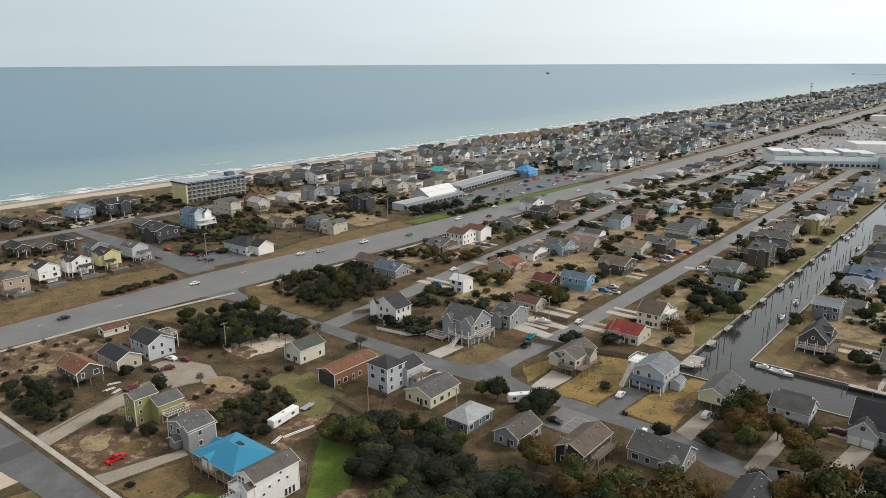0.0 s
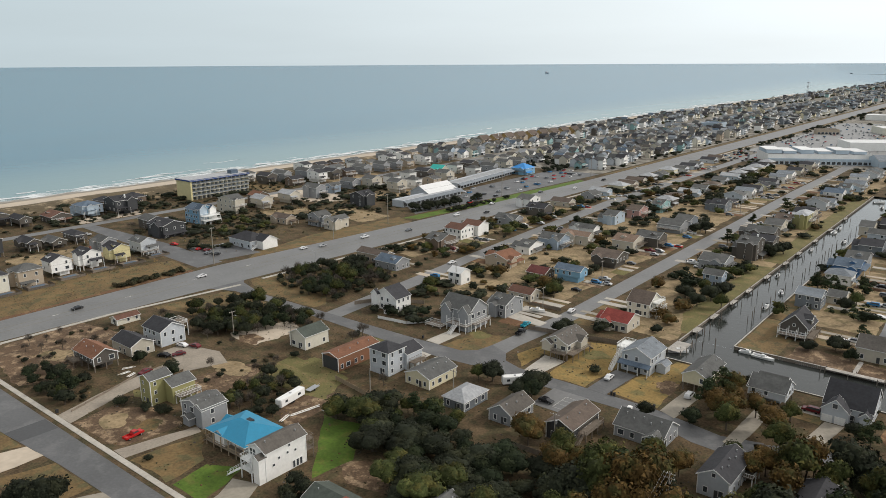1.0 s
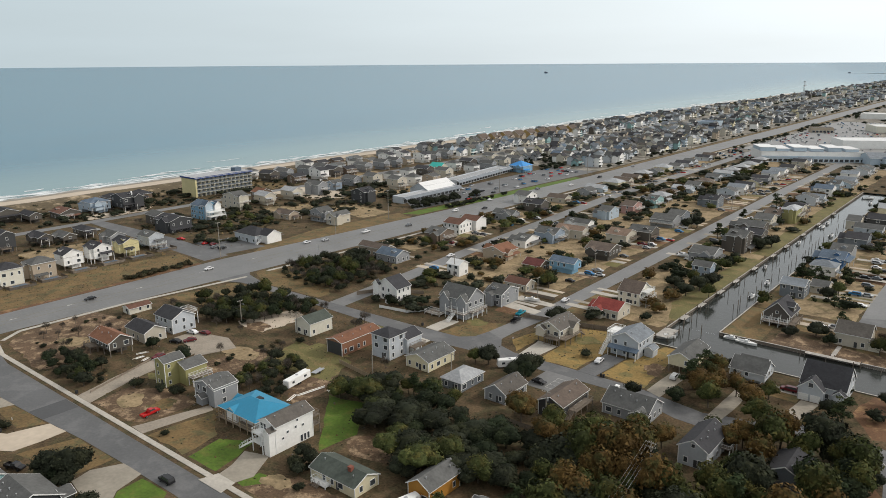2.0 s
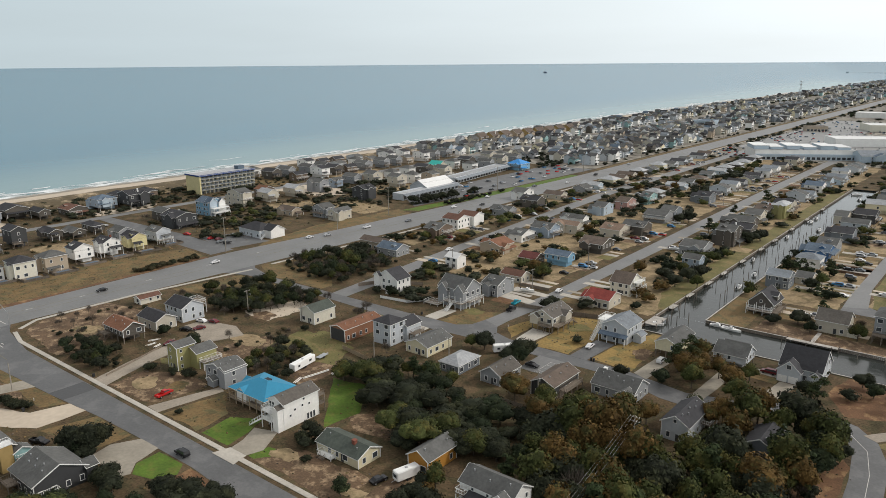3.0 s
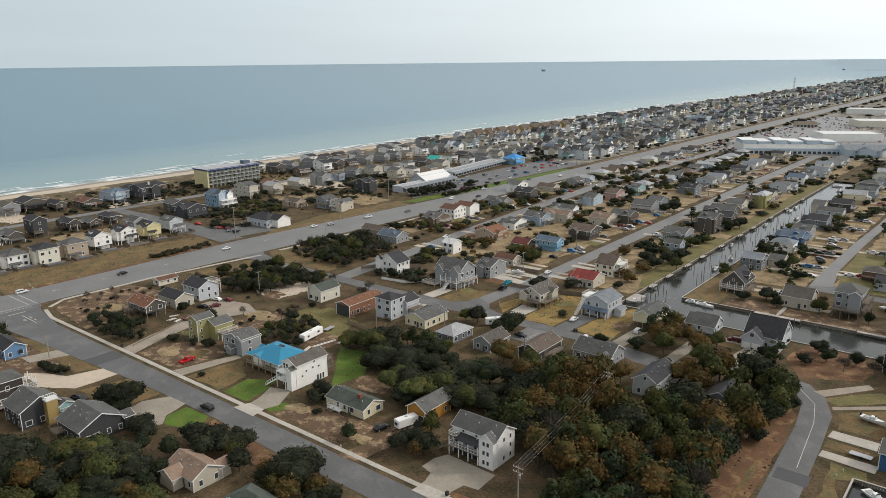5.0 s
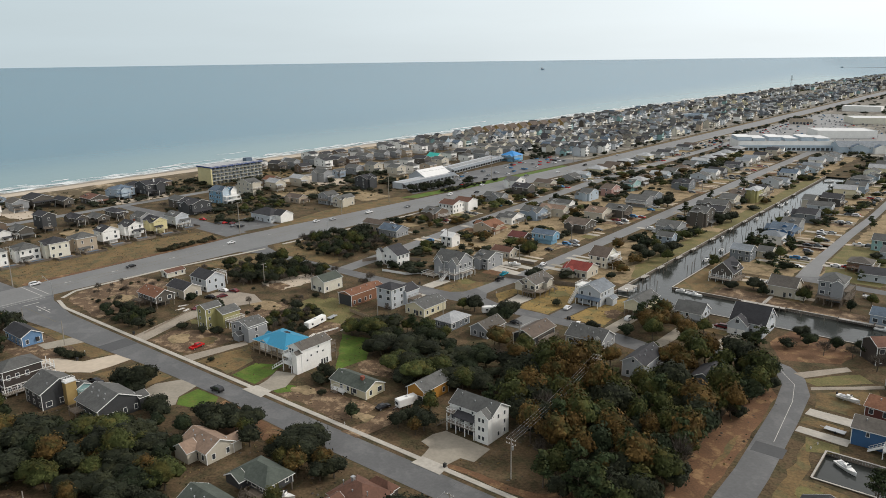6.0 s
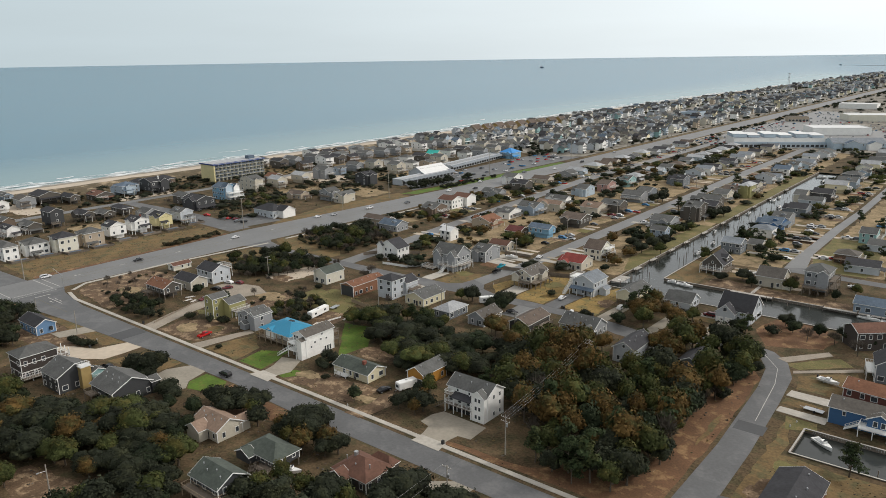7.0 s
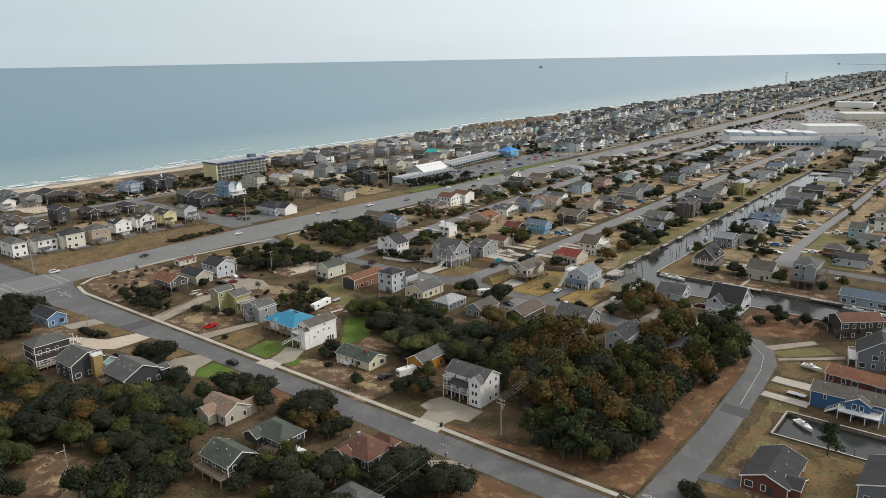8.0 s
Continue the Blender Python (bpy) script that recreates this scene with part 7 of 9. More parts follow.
def row(x, y0, y1, step, tall, near, miss=0.12, jit=2.0):
    y = y0
    while y < y1:
        xx, yy = x + far_rng.uniform(-jit, jit), y + far_rng.uniform(-2, 2)
        y += step * far_rng.uniform(0.85, 1.3)
        if far_rng.random() < miss or not clear(xx, yy, 5.0):
            continue
        ob, w, d, used = model(near, tall, far_rng.randrange(9))
        m = pose(xx, yy, 0, 0, 0, far_rng.choice((0, 0, 0, 4, -4)))
        if used:
            copy_thing(ob, m)
        else:
            ob.matrix_basis = m
        used.append(1)
        FOOT.append((xx, yy, w / 2 + 1, d / 2 + 1))


for x in (-566, -541):
    row(x, 430, 640, 18, (5.5, 7.0, 8.0), "by the shore")
for x in (-518, -458, -432):
    row(x, 425 if x < -500 else 470, 650, 18, (5.5, 7.0, 8.0), "by the shore")
for x in (-302, -250):
    row(x, 495, 800, 19, (3.4, 4.4, 5.2), "on a side street", miss=0.05)
for x in (-215, -162):
    row(x, 545, 800, 19, (3.4, 4.6, 5.4), "near the canal", miss=0.05)
row(-160, 375, 640, 19, (4.4, 5.2, 5.8), "by the canal", miss=0.0, jit=1.0)
row(-113, 395, 800, 18, (4.4, 5.4, 6.2), "by the canal", miss=0.0)
for x in (-58, -28):
    row(x, 372, 800, 19, (3.4, 4.4, 5.4), "on a side street", miss=0.1)
for x in (-480, -462):
    row(x, 150 if x < -470 else 250, 470, 19, (4.6, 5.6, 6.6), "behind the dunes", miss=0.1)
row(-540, 130, 330, 19, (5.0, 6.5), "by the beach", miss=0.1)
for x in (-430, -470):
    row(x, 60, 150, 18, (4.8, 6.0), "behind the dunes", miss=0.1)
for key in [k for k, v in models.items() if not v[3]]:
    gone = models.pop(key)[0]
    for o in (*gone.children_recursive, gone):
        bpy.data.objects.remove(o)


# ---- lots: lawns, bare soil, drives ----
drive([(-120.8, 134.2), (-112.6, 134.2), (-113.6, 139.2), (-113, 143.0), (-109.2, 143.6), (-109.6, 151.0), (-124.4, 151.6), (-126, 148), (-126, 143.4), (-122.4, 142.4), (-121.3, 138.9)], "concrete_worn", "pale concrete parking pad of a house")
drive([(-121.2, 134.0), (-112.2, 134.0), (-112.8, 137.9), (-120.8, 137.9)], "concrete", z=0.135)
drive([(-189.0, 134.0), (-180.0, 134.0), (-181.0, 138.6), (-187.6, 138.6)], "concrete", z=0.135)
drive([(-187.4, 138.7), (-181.2, 138.7), (-179.8, 143), (-184.6, 151.5), (-191.5, 149), (-188.4, 143)], "concrete_worn", "worn sandy concrete driveway")
drive([(-262, 107), (-252, 103), (-244, 108), (-238, 112), (-237.6, 125.2), (-246, 124.8), (-249, 114.5), (-258, 111)], "sand", "pale sandy driveway", rough=0.5)
drive([(-210, 126.8), (-202, 127), (-199.8, 119.4), (-196, 116.2), (-197, 113.5), (-204, 113.6), (-212, 114.6), (-213.4, 120)], "concrete_worn", "pale worn concrete driveway", rough=0.3)
drive([(-257.5, 137.6), (-250, 137.6), (-253, 146), (-256.5, 158), (-258.5, 176), (-262.5, 190), (-267.5, 190), (-266, 170), (-262, 152)], "gravel", "grey gravel lane past the houses", rough=0.4)
drive([(-256.6, 176.5), (-252, 190), (-262.4, 194), (-278, 190), (-278, 182), (-262, 180)], "gravel", "pale gravel parking pad")
drive([(-226.4, 137.6), (-220.6, 137.6), (-219.6, 145), (-217.6, 157.5), (-221, 158.5), (-223.8, 148)], "gravel", "pale gravel driveway", rough=0.3)
drive([(-146.5, 134.2), (-140.5, 134.2), (-138.8, 140), (-138.6, 158), (-145.6, 158), (-144.6, 142)], "dirt", "rutted sandy driveway", z=0.06, rough=0.5)
drive([(-52.4, 219.0), (-41.0, 218.4), (-41.0, 223.2), (-52.0, 223.4)], "concrete", rough=0.2)
drive([(-52.0, 207.4), (-39.4, 206.6), (-39.4, 210.6), (-51.8, 210.8)], "concrete", rough=0.2)
drive([(-50.6, 154.0), (-41.6, 154.6), (-41.6, 159.4), (-50.4, 157.4)], "asphalt_dark", "dark asphalt driveway")
drive([(-62, 245.5), (-58.4, 243.6), (-48.0, 257.8), (-49.8, 260.4)], "gravel", "pale sandy path", z=0.06, rough=0.3)
drive([(-54.6, 236.0), (-37.8, 249.6), (-38.4, 251.8), (-55.2, 238.0)], "gravel", "pale sandy path", z=0.06, rough=0.3)
drive([(-111.0, 110.5), (-104.4, 116.2), (-95.6, 121.0), (-95.2, 125.8), (-100.8, 125.8), (-106.8, 121.0)], "concrete_worn", "worn concrete driveway")
drive([(-172, 245.8), (-166.4, 245.8), (-165.2, 260.0), (-173.2, 260.6)], "concrete", rough=0.2)
drive([(-149.6, 245.8), (-143.2, 245.6), (-142.0, 264.0), (-149.0, 264.0)], "asphalt", "grey driveway")
drive([(-126.4, 246.0), (-121.4, 243.8), (-120.6, 262.6), (-125.8, 262.6)], "concrete_worn", rough=0.2)
drive([(-106.6, 239.2), (-102.6, 237.4), (-101.0, 266.0), (-105.6, 266.0)], "concrete_worn", rough=0.2)
drive([(-90.6, 251.2), (-86.0, 252.2), (-83.6, 267.4), (-88.6, 267.4)], "concrete_worn", rough=0.2)
drive([(-212.0, 226.0), (-202.6, 225.0), (-203.6, 237.0), (-211.0, 237.2)], "concrete", rough=0.2)
drive([(-199.4, 224.4), (-196.2, 224.4), (-196.0, 237.2), (-201.0, 237.0), (-201.6, 225.0)], "concrete", rough=0.2)
drive([(-213.4, 246.0), (-207.4, 245.8), (-207.4, 258.6), (-213.0, 258.8)], "concrete", rough=0.2)
drive([(-206, 284.0), (-189.4, 283.0), (-189.2, 288.0), (-204.4, 290.6)], "concrete", rough=0.2)
drive([(-206.4, 294.0), (-189.0, 294.8), (-188.8, 298.6), (-206.4, 300.4)], "concrete", rough=0.2)
drive([(-64, 140), (-61.5, 140), (-62.5, 170), (-64, 215), (-66, 215), (-66.5, 170)], "litter", "orange-brown leaf litter verge", z=0.04, rough=1.2)

lawn([(-200.5, 138.8), (-189.2, 138.8), (-191.0, 147), (-193.6, 153.6), (-202, 149)], "grass_green", "bright green watered lawn", rough=0.6)
lawn([(-180.6, 138.8), (-172, 138.8), (-174, 147), (-180.4, 145)], "grass_green", "bright green watered lawn", rough=0.6)
lawn([(-199.0, 185), (-186.0, 187), (-175.0, 173), (-177.0, 161.5), (-184.4, 168.5)], "grass_green", "bright green watered lawn", rough=1.0)
lawn([(-200, 126.2), (-190, 126.6), (-187, 123), (-190, 118), (-195.6, 116.4), (-199.4, 119.3)], "grass_green", "bright green watered lawn", rough=0.4)
lawn([(-250, 138.4), (-228, 138.4), (-224.8, 147), (-226, 157), (-238, 158), (-251, 150)], "dirt", "bare reddish-brown soil of an empty lot", rough=1.5)
lawn([(-219, 138.4), (-203, 138.4), (-204, 150), (-216, 156)], "grass_tan", "dry tan lawn", rough=1.2)
lawn([(-178, 138.4), (-150, 138.4), (-148, 150), (-154, 151), (-172, 149)], "dirt", "bare sandy soil", rough=1.5)
lawn([(-178, 170), (-163, 180), (-156, 168), (-168, 164)], "dirt", "bare sandy soil", rough=1.5)
lawn([(-212, 176), (-212, 198), (-202, 196), (-200, 174)], "dirt", "bare sandy soil", rough=1.5)
lawn([(-326, 150), (-331, 178), (-306, 182), (-294, 165), (-282, 152), (-286, 140), (-318, 141)], "dirt", "bare brown brush soil", rough=2.5)
lawn([(-274, 206), (-268, 229), (-256, 226), (-258, 205)], "sand", "bare pale sand mound", rough=2.0)
lawn([(-254, 168), (-244, 197), (-228, 186), (-234, 170)], "dirt", "bare sandy soil", rough=2.0)
lawn([(-236, 186), (-240, 208), (-212, 206), (-206, 192)], "grass_olive", "olive winter grass", rough=2.0)
drive([(-157.5, 227), (-145.5, 227), (-145.5, 240), (-157.5, 240)], "asphalt_mid", "small asphalt parking lot with painted bays", z=0.03)
for y in (229, 231.6, 234.2, 236.8):
    slant((-151.4, y), (-146.4, y), 0.12, "paint_white", 0.125)
slant((-151.4, 229), (-151.4, 236.8), 0.12, "paint_white", 0.125)
lawn([(-230, 225), (-232, 236.6), (-213, 236.4), (-214, 224)], "grass_olive", "olive winter grass", rough=1.0)
lawn([(-206, 246.5), (-204, 262), (-190, 268), (-189.4, 262), (-191, 250), (-197, 244)], "grass_tan", "dry tan corner lawn", rough=0.8)
lawn([(-181, 256), (-177, 276), (-158, 284), (-149.5, 266), (-150.5, 246.8), (-165, 246.8), (-164.6, 261), (-174, 261), (-174, 247.5)], "grass_gold", "dry golden lawn", rough=0.8)
lawn([(-142.6, 247.6), (-141, 266), (-136, 282.5), (-130, 282.5), (-128.6, 262), (-127.6, 247)], "grass_gold", "dry golden lawn", rough=0.8)
lawn([(-325, 253), (-320, 280), (-290, 266), (-272, 252), (-272, 245), (-305, 244.4)], "grass_tan", "dry tan grass", rough=1.2)
lawn([(-324, 205), (-319, 237), (-270, 238), (-262, 229), (-298, 230), (-300, 210)], "grass_tan", "dry tan grass", rough=1.5)
lawn([(-356, 138), (-357, 190), (-359, 246), (-384, 250), (-394, 200), (-394, 140)], "grass_tan", "dry tan highway verge", rough=1.0)
lawn([(-355.5, 140), (-356.6, 190), (-358.4, 246), (-361.5, 246), (-360.6, 215), (-359, 170), (-359.6, 140)], "litter", "brown weedy edge of the highway", rough=0.9)
lawn([(-356, 60), (-355.5, 116), (-394, 118), (-400, 60)], "grass_tan", "dry tan highway verge", rough=1.0)
lawn([(-357, 276), (-352, 350), (-349, 392), (-366, 398), (-372, 330), (-364, 286)], "grass_tan", "dry tan highway verge", rough=1.0)
for y0, y1 in ((640, 900), (900, 1500), (1500, 3680)):
    lawn([(-347, y0), (-343, y0), (-343, y1), (-347, y1)], "grass_tan", "dry tan highway verge", rough=0.0)
    lawn([(-317, y0), (-312, y0), (-312, y1), (-317, y1)], "grass_tan", "dry tan highway verge", rough=0.0)
sheet("town_ground", [(-560, 640), (-350, 640), (-346, 3690), (-574, 3690)], 0.012, M["town_ground"], "grey sandy ground between the beach houses", "ground", thick=0.02)
sheet("town_ground", [(-311, 800), (300, 800), (300, 3690), (-311, 3690)], 0.012, M["town_ground"], "grey sandy ground of the distant town", "ground", thick=0.02)
lawn([(-48, 204), (-44, 188), (-44, 184), (-10, 183), (-10, 150), (-48, 150)], "grass_tan", "dry tan lawn with bare spots", rough=1.2)
lawn([(-49, 206), (-41, 206), (-40, 201.4), (-47, 198)], "grass_olive", "olive winter grass", rough=0.6)
lawn([(-52, 213), (-42, 212.5), (-42, 217), (-52, 217.6)], "grass_tan", "dry tan lawn", rough=0.5)
lawn([(-51, 225), (-42, 225), (-37, 236), (-39, 247), (-53, 235)], "grass_tan", "dry tan lawn", rough=0.8)
lawn([(-59, 242), (-54, 240), (-41, 252), (-46, 257)], "grass_olive", "olive winter grass", rough=0.6)
lawn([(-68, 254), (-52, 262), (-50, 272), (-56, 283), (-72, 283), (-76, 268)], "litter", "rust-coloured leaf litter", rough=1.2)
lawn([(-62, 139), (-59.5, 139), (-59.8, 190), (-61.6, 226), (-67, 236), (-70, 215), (-68, 160), (-90, 141), (-120, 139.4), (-110, 138)], "litter", "orange-brown leaf litter verge", rough=0.8)
lawn([(-125.6, 308), (-112, 308), (-112, 330), (-121, 345), (-125.6, 345)], "grass_tan", "dry tan bank lawn", rough=0.6)
lawn([(-110, 308.2), (-40, 308.2), (-46, 316), (-78, 318), (-108, 322)], "dirt", "bare brown bank", rough=1.0)
for x0, x1, y0, y1 in ((-312, -292, 330, 800), (-262, -198, 300, 800), (-177, -145, 300, 800), (-122, -90, 348, 800), (-81, 30, 361, 800)):
    sheet("bare_patch", rect(x0, x1, y0, y1), 0.004, M["lot"], "dry tan soil and grass of house lots", "soil", thick=0.02, rough=1.5)
lawn([(-152, 430), (-143.6, 430), (-143.6, 640), (-152, 640)], "grass_olive", "olive bank grass", rough=0.8)
lawn([(-146, 310), (-143.6, 310), (-143.6, 420), (-152, 420), (-153, 330)], "grass_olive", "olive bank grass", rough=0.8)
lawn([(-79, 361), (-56, 358), (-58, 430), (-83, 430), (-83, 388)], "grass_olive", "olive winter lawn", rough=0.8)
lawn([(-125, 346), (-120, 346), (-116, 520), (-125, 560)], "grass_tan", "dry tan bank lawn", rough=0.6)
lawn([(-100, 110), (-92, 116), (-92, 124.4), (-60, 124.6), (-60, 100), (-90, 95)], "litter", "orange-brown soil under trees", rough=1.5)
drive([(-277, 112), (-270, 112), (-266, 123.3), (-274, 122.8)], "concrete_worn")
lawn([(-300, 119), (-289, 121.8), (-257, 123.6), (-247, 124.2), (-250, 118), (-262, 118.6)], "grass_tan", "dry tan roadside grass", rough=0.5)
lawn([(-236, 112), (-214, 116), (-214, 126.3), (-232, 125.6)], "grass_tan", "dry tan roadside grass", rough=0.5)
lawn([(-186, 118), (-166, 122), (-160, 125.2), (-175, 125.8), (-187, 126.6)], "litter", "orange-brown soil under trees", rough=0.5)
lawn([(-300, 100), (-262, 104), (-254, 112), (-262, 118.6), (-306, 118.6)], "dirt", "bare brown brush soil", rough=1.5)
lawn([(-190, 60), (-150, 60), (-152, 74), (-170, 72), (-188, 68)], "dirt", "bare sandy soil under trees", rough=1.5)
lawn([(-134, 88), (-114, 88), (-113, 100), (-120, 106), (-134, 104)], "dirt", "bare sandy soil under trees", rough=1.2)
lawn([(-127, 90), (-117, 90), (-115, 97), (-124, 99)], "sand", "pale sandy bank under trees", rough=1.6)
lawn([(-180, 108), (-160, 118), (-150, 124.6), (-172, 123.4)], "litter", "orange-brown soil under trees", rough=1.0)

for pts, kind in (([(-500, 395), (-440, 400), (-436, 430), (-470, 436), (-500, 425)], "sand"), ([(-560, 405), (-508, 408), (-508, 440), (-560, 436)], "grass_tan"), ([(-452, 350), (-418, 352), (-402, 376), (-440, 382)], "lot"), ([(-585, 330), (-552, 330), (-552, 346), (-580, 350)], "lot"),
                  ([(-520, 262), (-506, 262), (-506, 300), (-518, 310)], "sand"), ([(-452, 196), (-416, 200), (-418, 240), (-448, 236)], "lot"), ([(-560, 196), (-510, 200), (-508, 216), (-556, 214)], "sand"), ([(-448, 440), (-420, 436), (-410, 480), (-440, 500)], "lot"), ([(-560, 470), (-500, 470), (-500, 520), (-560, 540)], "lot"), ([(-420, 380), (-372, 372), (-372, 398), (-412, 404)], "lot")):
    lawn(pts, kind, "open sandy lot with dry grass", rough=3.0)
# concrete drives and patchy lawns of the inner streets
lot_rng = random.Random(21)
PARKED = []
for x, y, a, b in list(FOOT):
    if y < 270 or y > 760 or x < -330 or x > -60:
        continue
    for street, half in ((-190 - (y - 300) * 0.006, 4.2), (-277, 5.0), (-86.5, 2.8)):
        gap = abs(x - street) - a
        if 3 < gap < 26:
            sgn = 1 if x > street else -1
            x0, x1 = sorted((street + sgn * half, street + sgn * (half + gap - 3.0)))
            yy = y + lot_rng.uniform(-0.5, 0.5) * b
            kind = lot_rng.choice(("concrete", "concrete", "concrete_worn", "sand"))
            drive(rect(x0, x1, yy - 1.8, yy + 1.8), kind)
            if lot_rng.random() < 0.55 and x1 - x0 > 7:
                PARKED.append(((x0 + x1) / 2 + lot_rng.uniform(-1, 1), yy, lot_rng.choice((0, 180))))
            if lot_rng.random() < 0.6:
                drive(rect(x0, x1, yy + 4.6, yy + 7.0), lot_rng.choice(("concrete", "concrete_worn", "sand")))
            lawn(rect(x0, x1, yy - b - 1.5, yy - 2.0), lot_rng.choice(("grass_tan", "grass_tan", "grass_olive", "litter", "dirt")), "dry winter front lawn", rough=0.8)
            if lot_rng.random() < 0.6:
                lawn(rect(x0, x1, yy + 2.0, yy + b + 1.0), "grass_tan", "dry tan front lawn", rough=0.8)
            break
FOOT += [(-98.0, 206.5, 6.0, 5.0), (-169.8, 66.5, 6.0, 6.0), (-121.5, 94.0, 6.5, 5.0), (-212.6, 184.0, 3.5, 7.5), (-204.6, 184.0, 3.5, 8.0), (-142.4, 156.0, 3.0, 4.5), (-168.4, 235.0, 4.0, 4.0), (-77.0, 209.5, 4.5, 6.5), (-171.0, 58.0, 10.0, 5.0)]    # trailers and stacked boards
# worn, sandy and grassy blotches on the open lots
def blotch(x, y, rx, ry, kind, label):
    rng = random.Random(int(x * 3 + y * 5))
    pts = []
    for i in range(22):
        a = math.tau * i / 22
        r = 1 + 0.55 * noise.noise((math.cos(a) * 1.3 + x, math.sin(a) * 1.3 + y, 0.5)) + rng.uniform(-0.14, 0.14)
        pts.append((x + rx * r * math.cos(a), y + ry * r * math.sin(a)))
    return sheet("bare_patch", pts, 0.0425, M[kind], label, "soil", thick=0.03, rough=0.7)


for x, y, rx, ry, kind, label in (
        (-248, 188, 7, 4, "lot", "pale sandy bare patch"), (-226, 207, 9, 4.5, "grass_olive", "olive winter grass"), (-303, 158, 6, 4, "lot", "pale sandy bare patch"),
        (-293, 149, 4, 3, "dirt", "brown bare soil"), (-250, 160, 5, 3, "grass_olive", "olive winter grass"), (-242, 146, 5, 3.5, "lot", "pale sandy bare patch"), (-232, 150, 3, 4, "grass_tan", "dry tan grass"), (-264, 208, 6, 3.5, "dirt", "brown bare soil"),
        (-159, 271, 5, 4, "grass_olive", "olive winter grass"), (-131, 262, 3.4, 5, "dirt", "orange bare soil"), (-201.5, 262, 4, 4, "grass_olive", "olive winter grass"), (-164.5, 176, 5, 3, "lot", "pale sandy bare patch"), (-174, 145, 4, 2.5, "lot", "pale sandy bare patch"),
        (-162, 143, 5, 2, "dirt", "brown bare soil"), (-147, 144, 4, 2, "lot", "pale sandy bare patch"), (-171, 60, 8, 4, "dirt", "orange bare soil"), (-160, 62, 5, 3, "lot", "pale sandy bare patch"), (-44, 164, 2.6, 6, "dirt", "sandy flecks on a worn lot"),
        (-38, 158, 3.6, 5, "dirt", "brown bare soil"), (-41, 178, 3, 3.6, "grass_olive", "olive winter grass"), (-63, 186, 1.4, 9, "grass_tan", "dry tan grass"), (-64, 158, 1.5, 8, "dirt", "orange bare soil")):
    blotch(x, y, rx, ry, kind, label)
# ---- trees and shrubs ----
thicket([(-270, 56), (-244, 78), (-220, 80), (-203, 86), (-184, 104), (-172, 98), (-154, 88), (-152, 74), (-170, 70), (-190, 66), (-205, 54), (-230, 40)], "oak oak oak holly oak olive rust", 5.8, 0.75, 1.5, seed=4, tall=0.85)
for x, y, k, s in ((-175, 232.5, "oak", 1.1), (-179, 230.6, "olive", 0.75), (-177.6, 233.6, "holly", 0.8), (-160.6, 234, "oak", 1.15), (-159.4, 230.6, "holly", 1.05), (-162.4, 229, "oak", 0.8), (-153.5, 258, "bush", 1.2), (-178, 280, "oak", 0.95),
                   (-29.2, 183.0, "pine", 1.12), (-50.0, 146.4, "bush", 1.4), (-47.0, 145.2, "bush", 1.1), (-70, 243, "holly", 0.95), (-66.5, 239, "holly", 1.0), (-64.5, 228, "oak", 0.8), (-112, 252, "rust", 1.0), (-98, 250, "rust", 1.15), (-94, 244, "olive", 1.1), (-90, 238, "oak", 0.9),
                   (-104, 258, "rust", 0.95), (-96, 262, "olive", 0.8), (-76, 258, "pine", 1.1), (-80, 262, "oak", 0.75), (-69, 266, "bush", 1.5), (-64, 272, "holly", 0.8), (-58, 266, "bare", 0.9), (-56, 274, "holly", 0.8), (-68, 278, "oak", 0.7), (-50, 268, "bare", 0.8),
                   (-114, 268, "rust", 1.0), (-111, 262, "rust", 0.85), (-128, 240, "oak", 0.7), (-117, 243.5, "holly", 0.8), (-108, 246, "olive", 1.1), (-262, 176, "bush", 1.3), (-256.5, 173, "holly", 0.65), (-250, 152, "bush", 1.2), (-235, 157, "bush", 1.3), (-241, 154.8, "bush", 1.0),
                   (-215, 141, "bush", 0.7), (-167, 146, "bush", 0.8), (-274, 208, "oak", 0.8), (-233.6, 234.4, "bare", 0.9), (-236, 233.6, "bush", 0.9), (-238, 207, "bush", 1.0), (-199, 209, "bare", 0.7), (-232, 228, "bare", 0.8), (-276, 228, "holly", 0.7), (-295, 196, "oak", 0.9), (-300, 198, "holly", 0.8), (-275, 172, "holly", 0.7),
                   (-105, 320, "oak", 0.6), (-98, 326, "oak", 0.8), (-92, 318, "holly", 0.8), (-108, 279, "bush", 1.6), (-112, 280, "bush", 1.3), (-86, 278, "oak", 0.7), (-80, 280, "bush", 1.4), (-46, 276, "oak", 0.9), (-40, 272, "holly", 0.8), (-34, 278, "bare", 1.0), (-77, 319, "olive", 0.9), (-78, 330, "bare", 0.8), (-92, 338, "pine", 0.9), (-60, 318, "holly", 0.8), (-30, 325, "pine", 0.9), (-114, 392, "pine", 1.1), (-120, 398, "holly", 1.0), (-102, 380, "olive", 0.9), (-104, 372, "oak", 0.9),
                   (-196, 472, "oak", 1.2), (-200, 468, "oak", 1.0), (-176, 560, "pine", 1.3), (-203, 316, "olive", 1.1), (-210, 320, "rust", 1.0), (-42, 262, "bare", 1.0), (-55, 330, "olive", 0.7), (-143.5, 345, "olive", 0.9), (-150, 352, "oak", 1.1), (-148, 360, "oak", 1.1), (-155, 358, "olive", 1.0), (-160, 350, "oak", 0.9), (-152, 342, "oak", 0.9), (-157, 336, "holly", 0.8), (-148, 450, "oak", 1.1), (-151, 442, "oak", 1.0)):
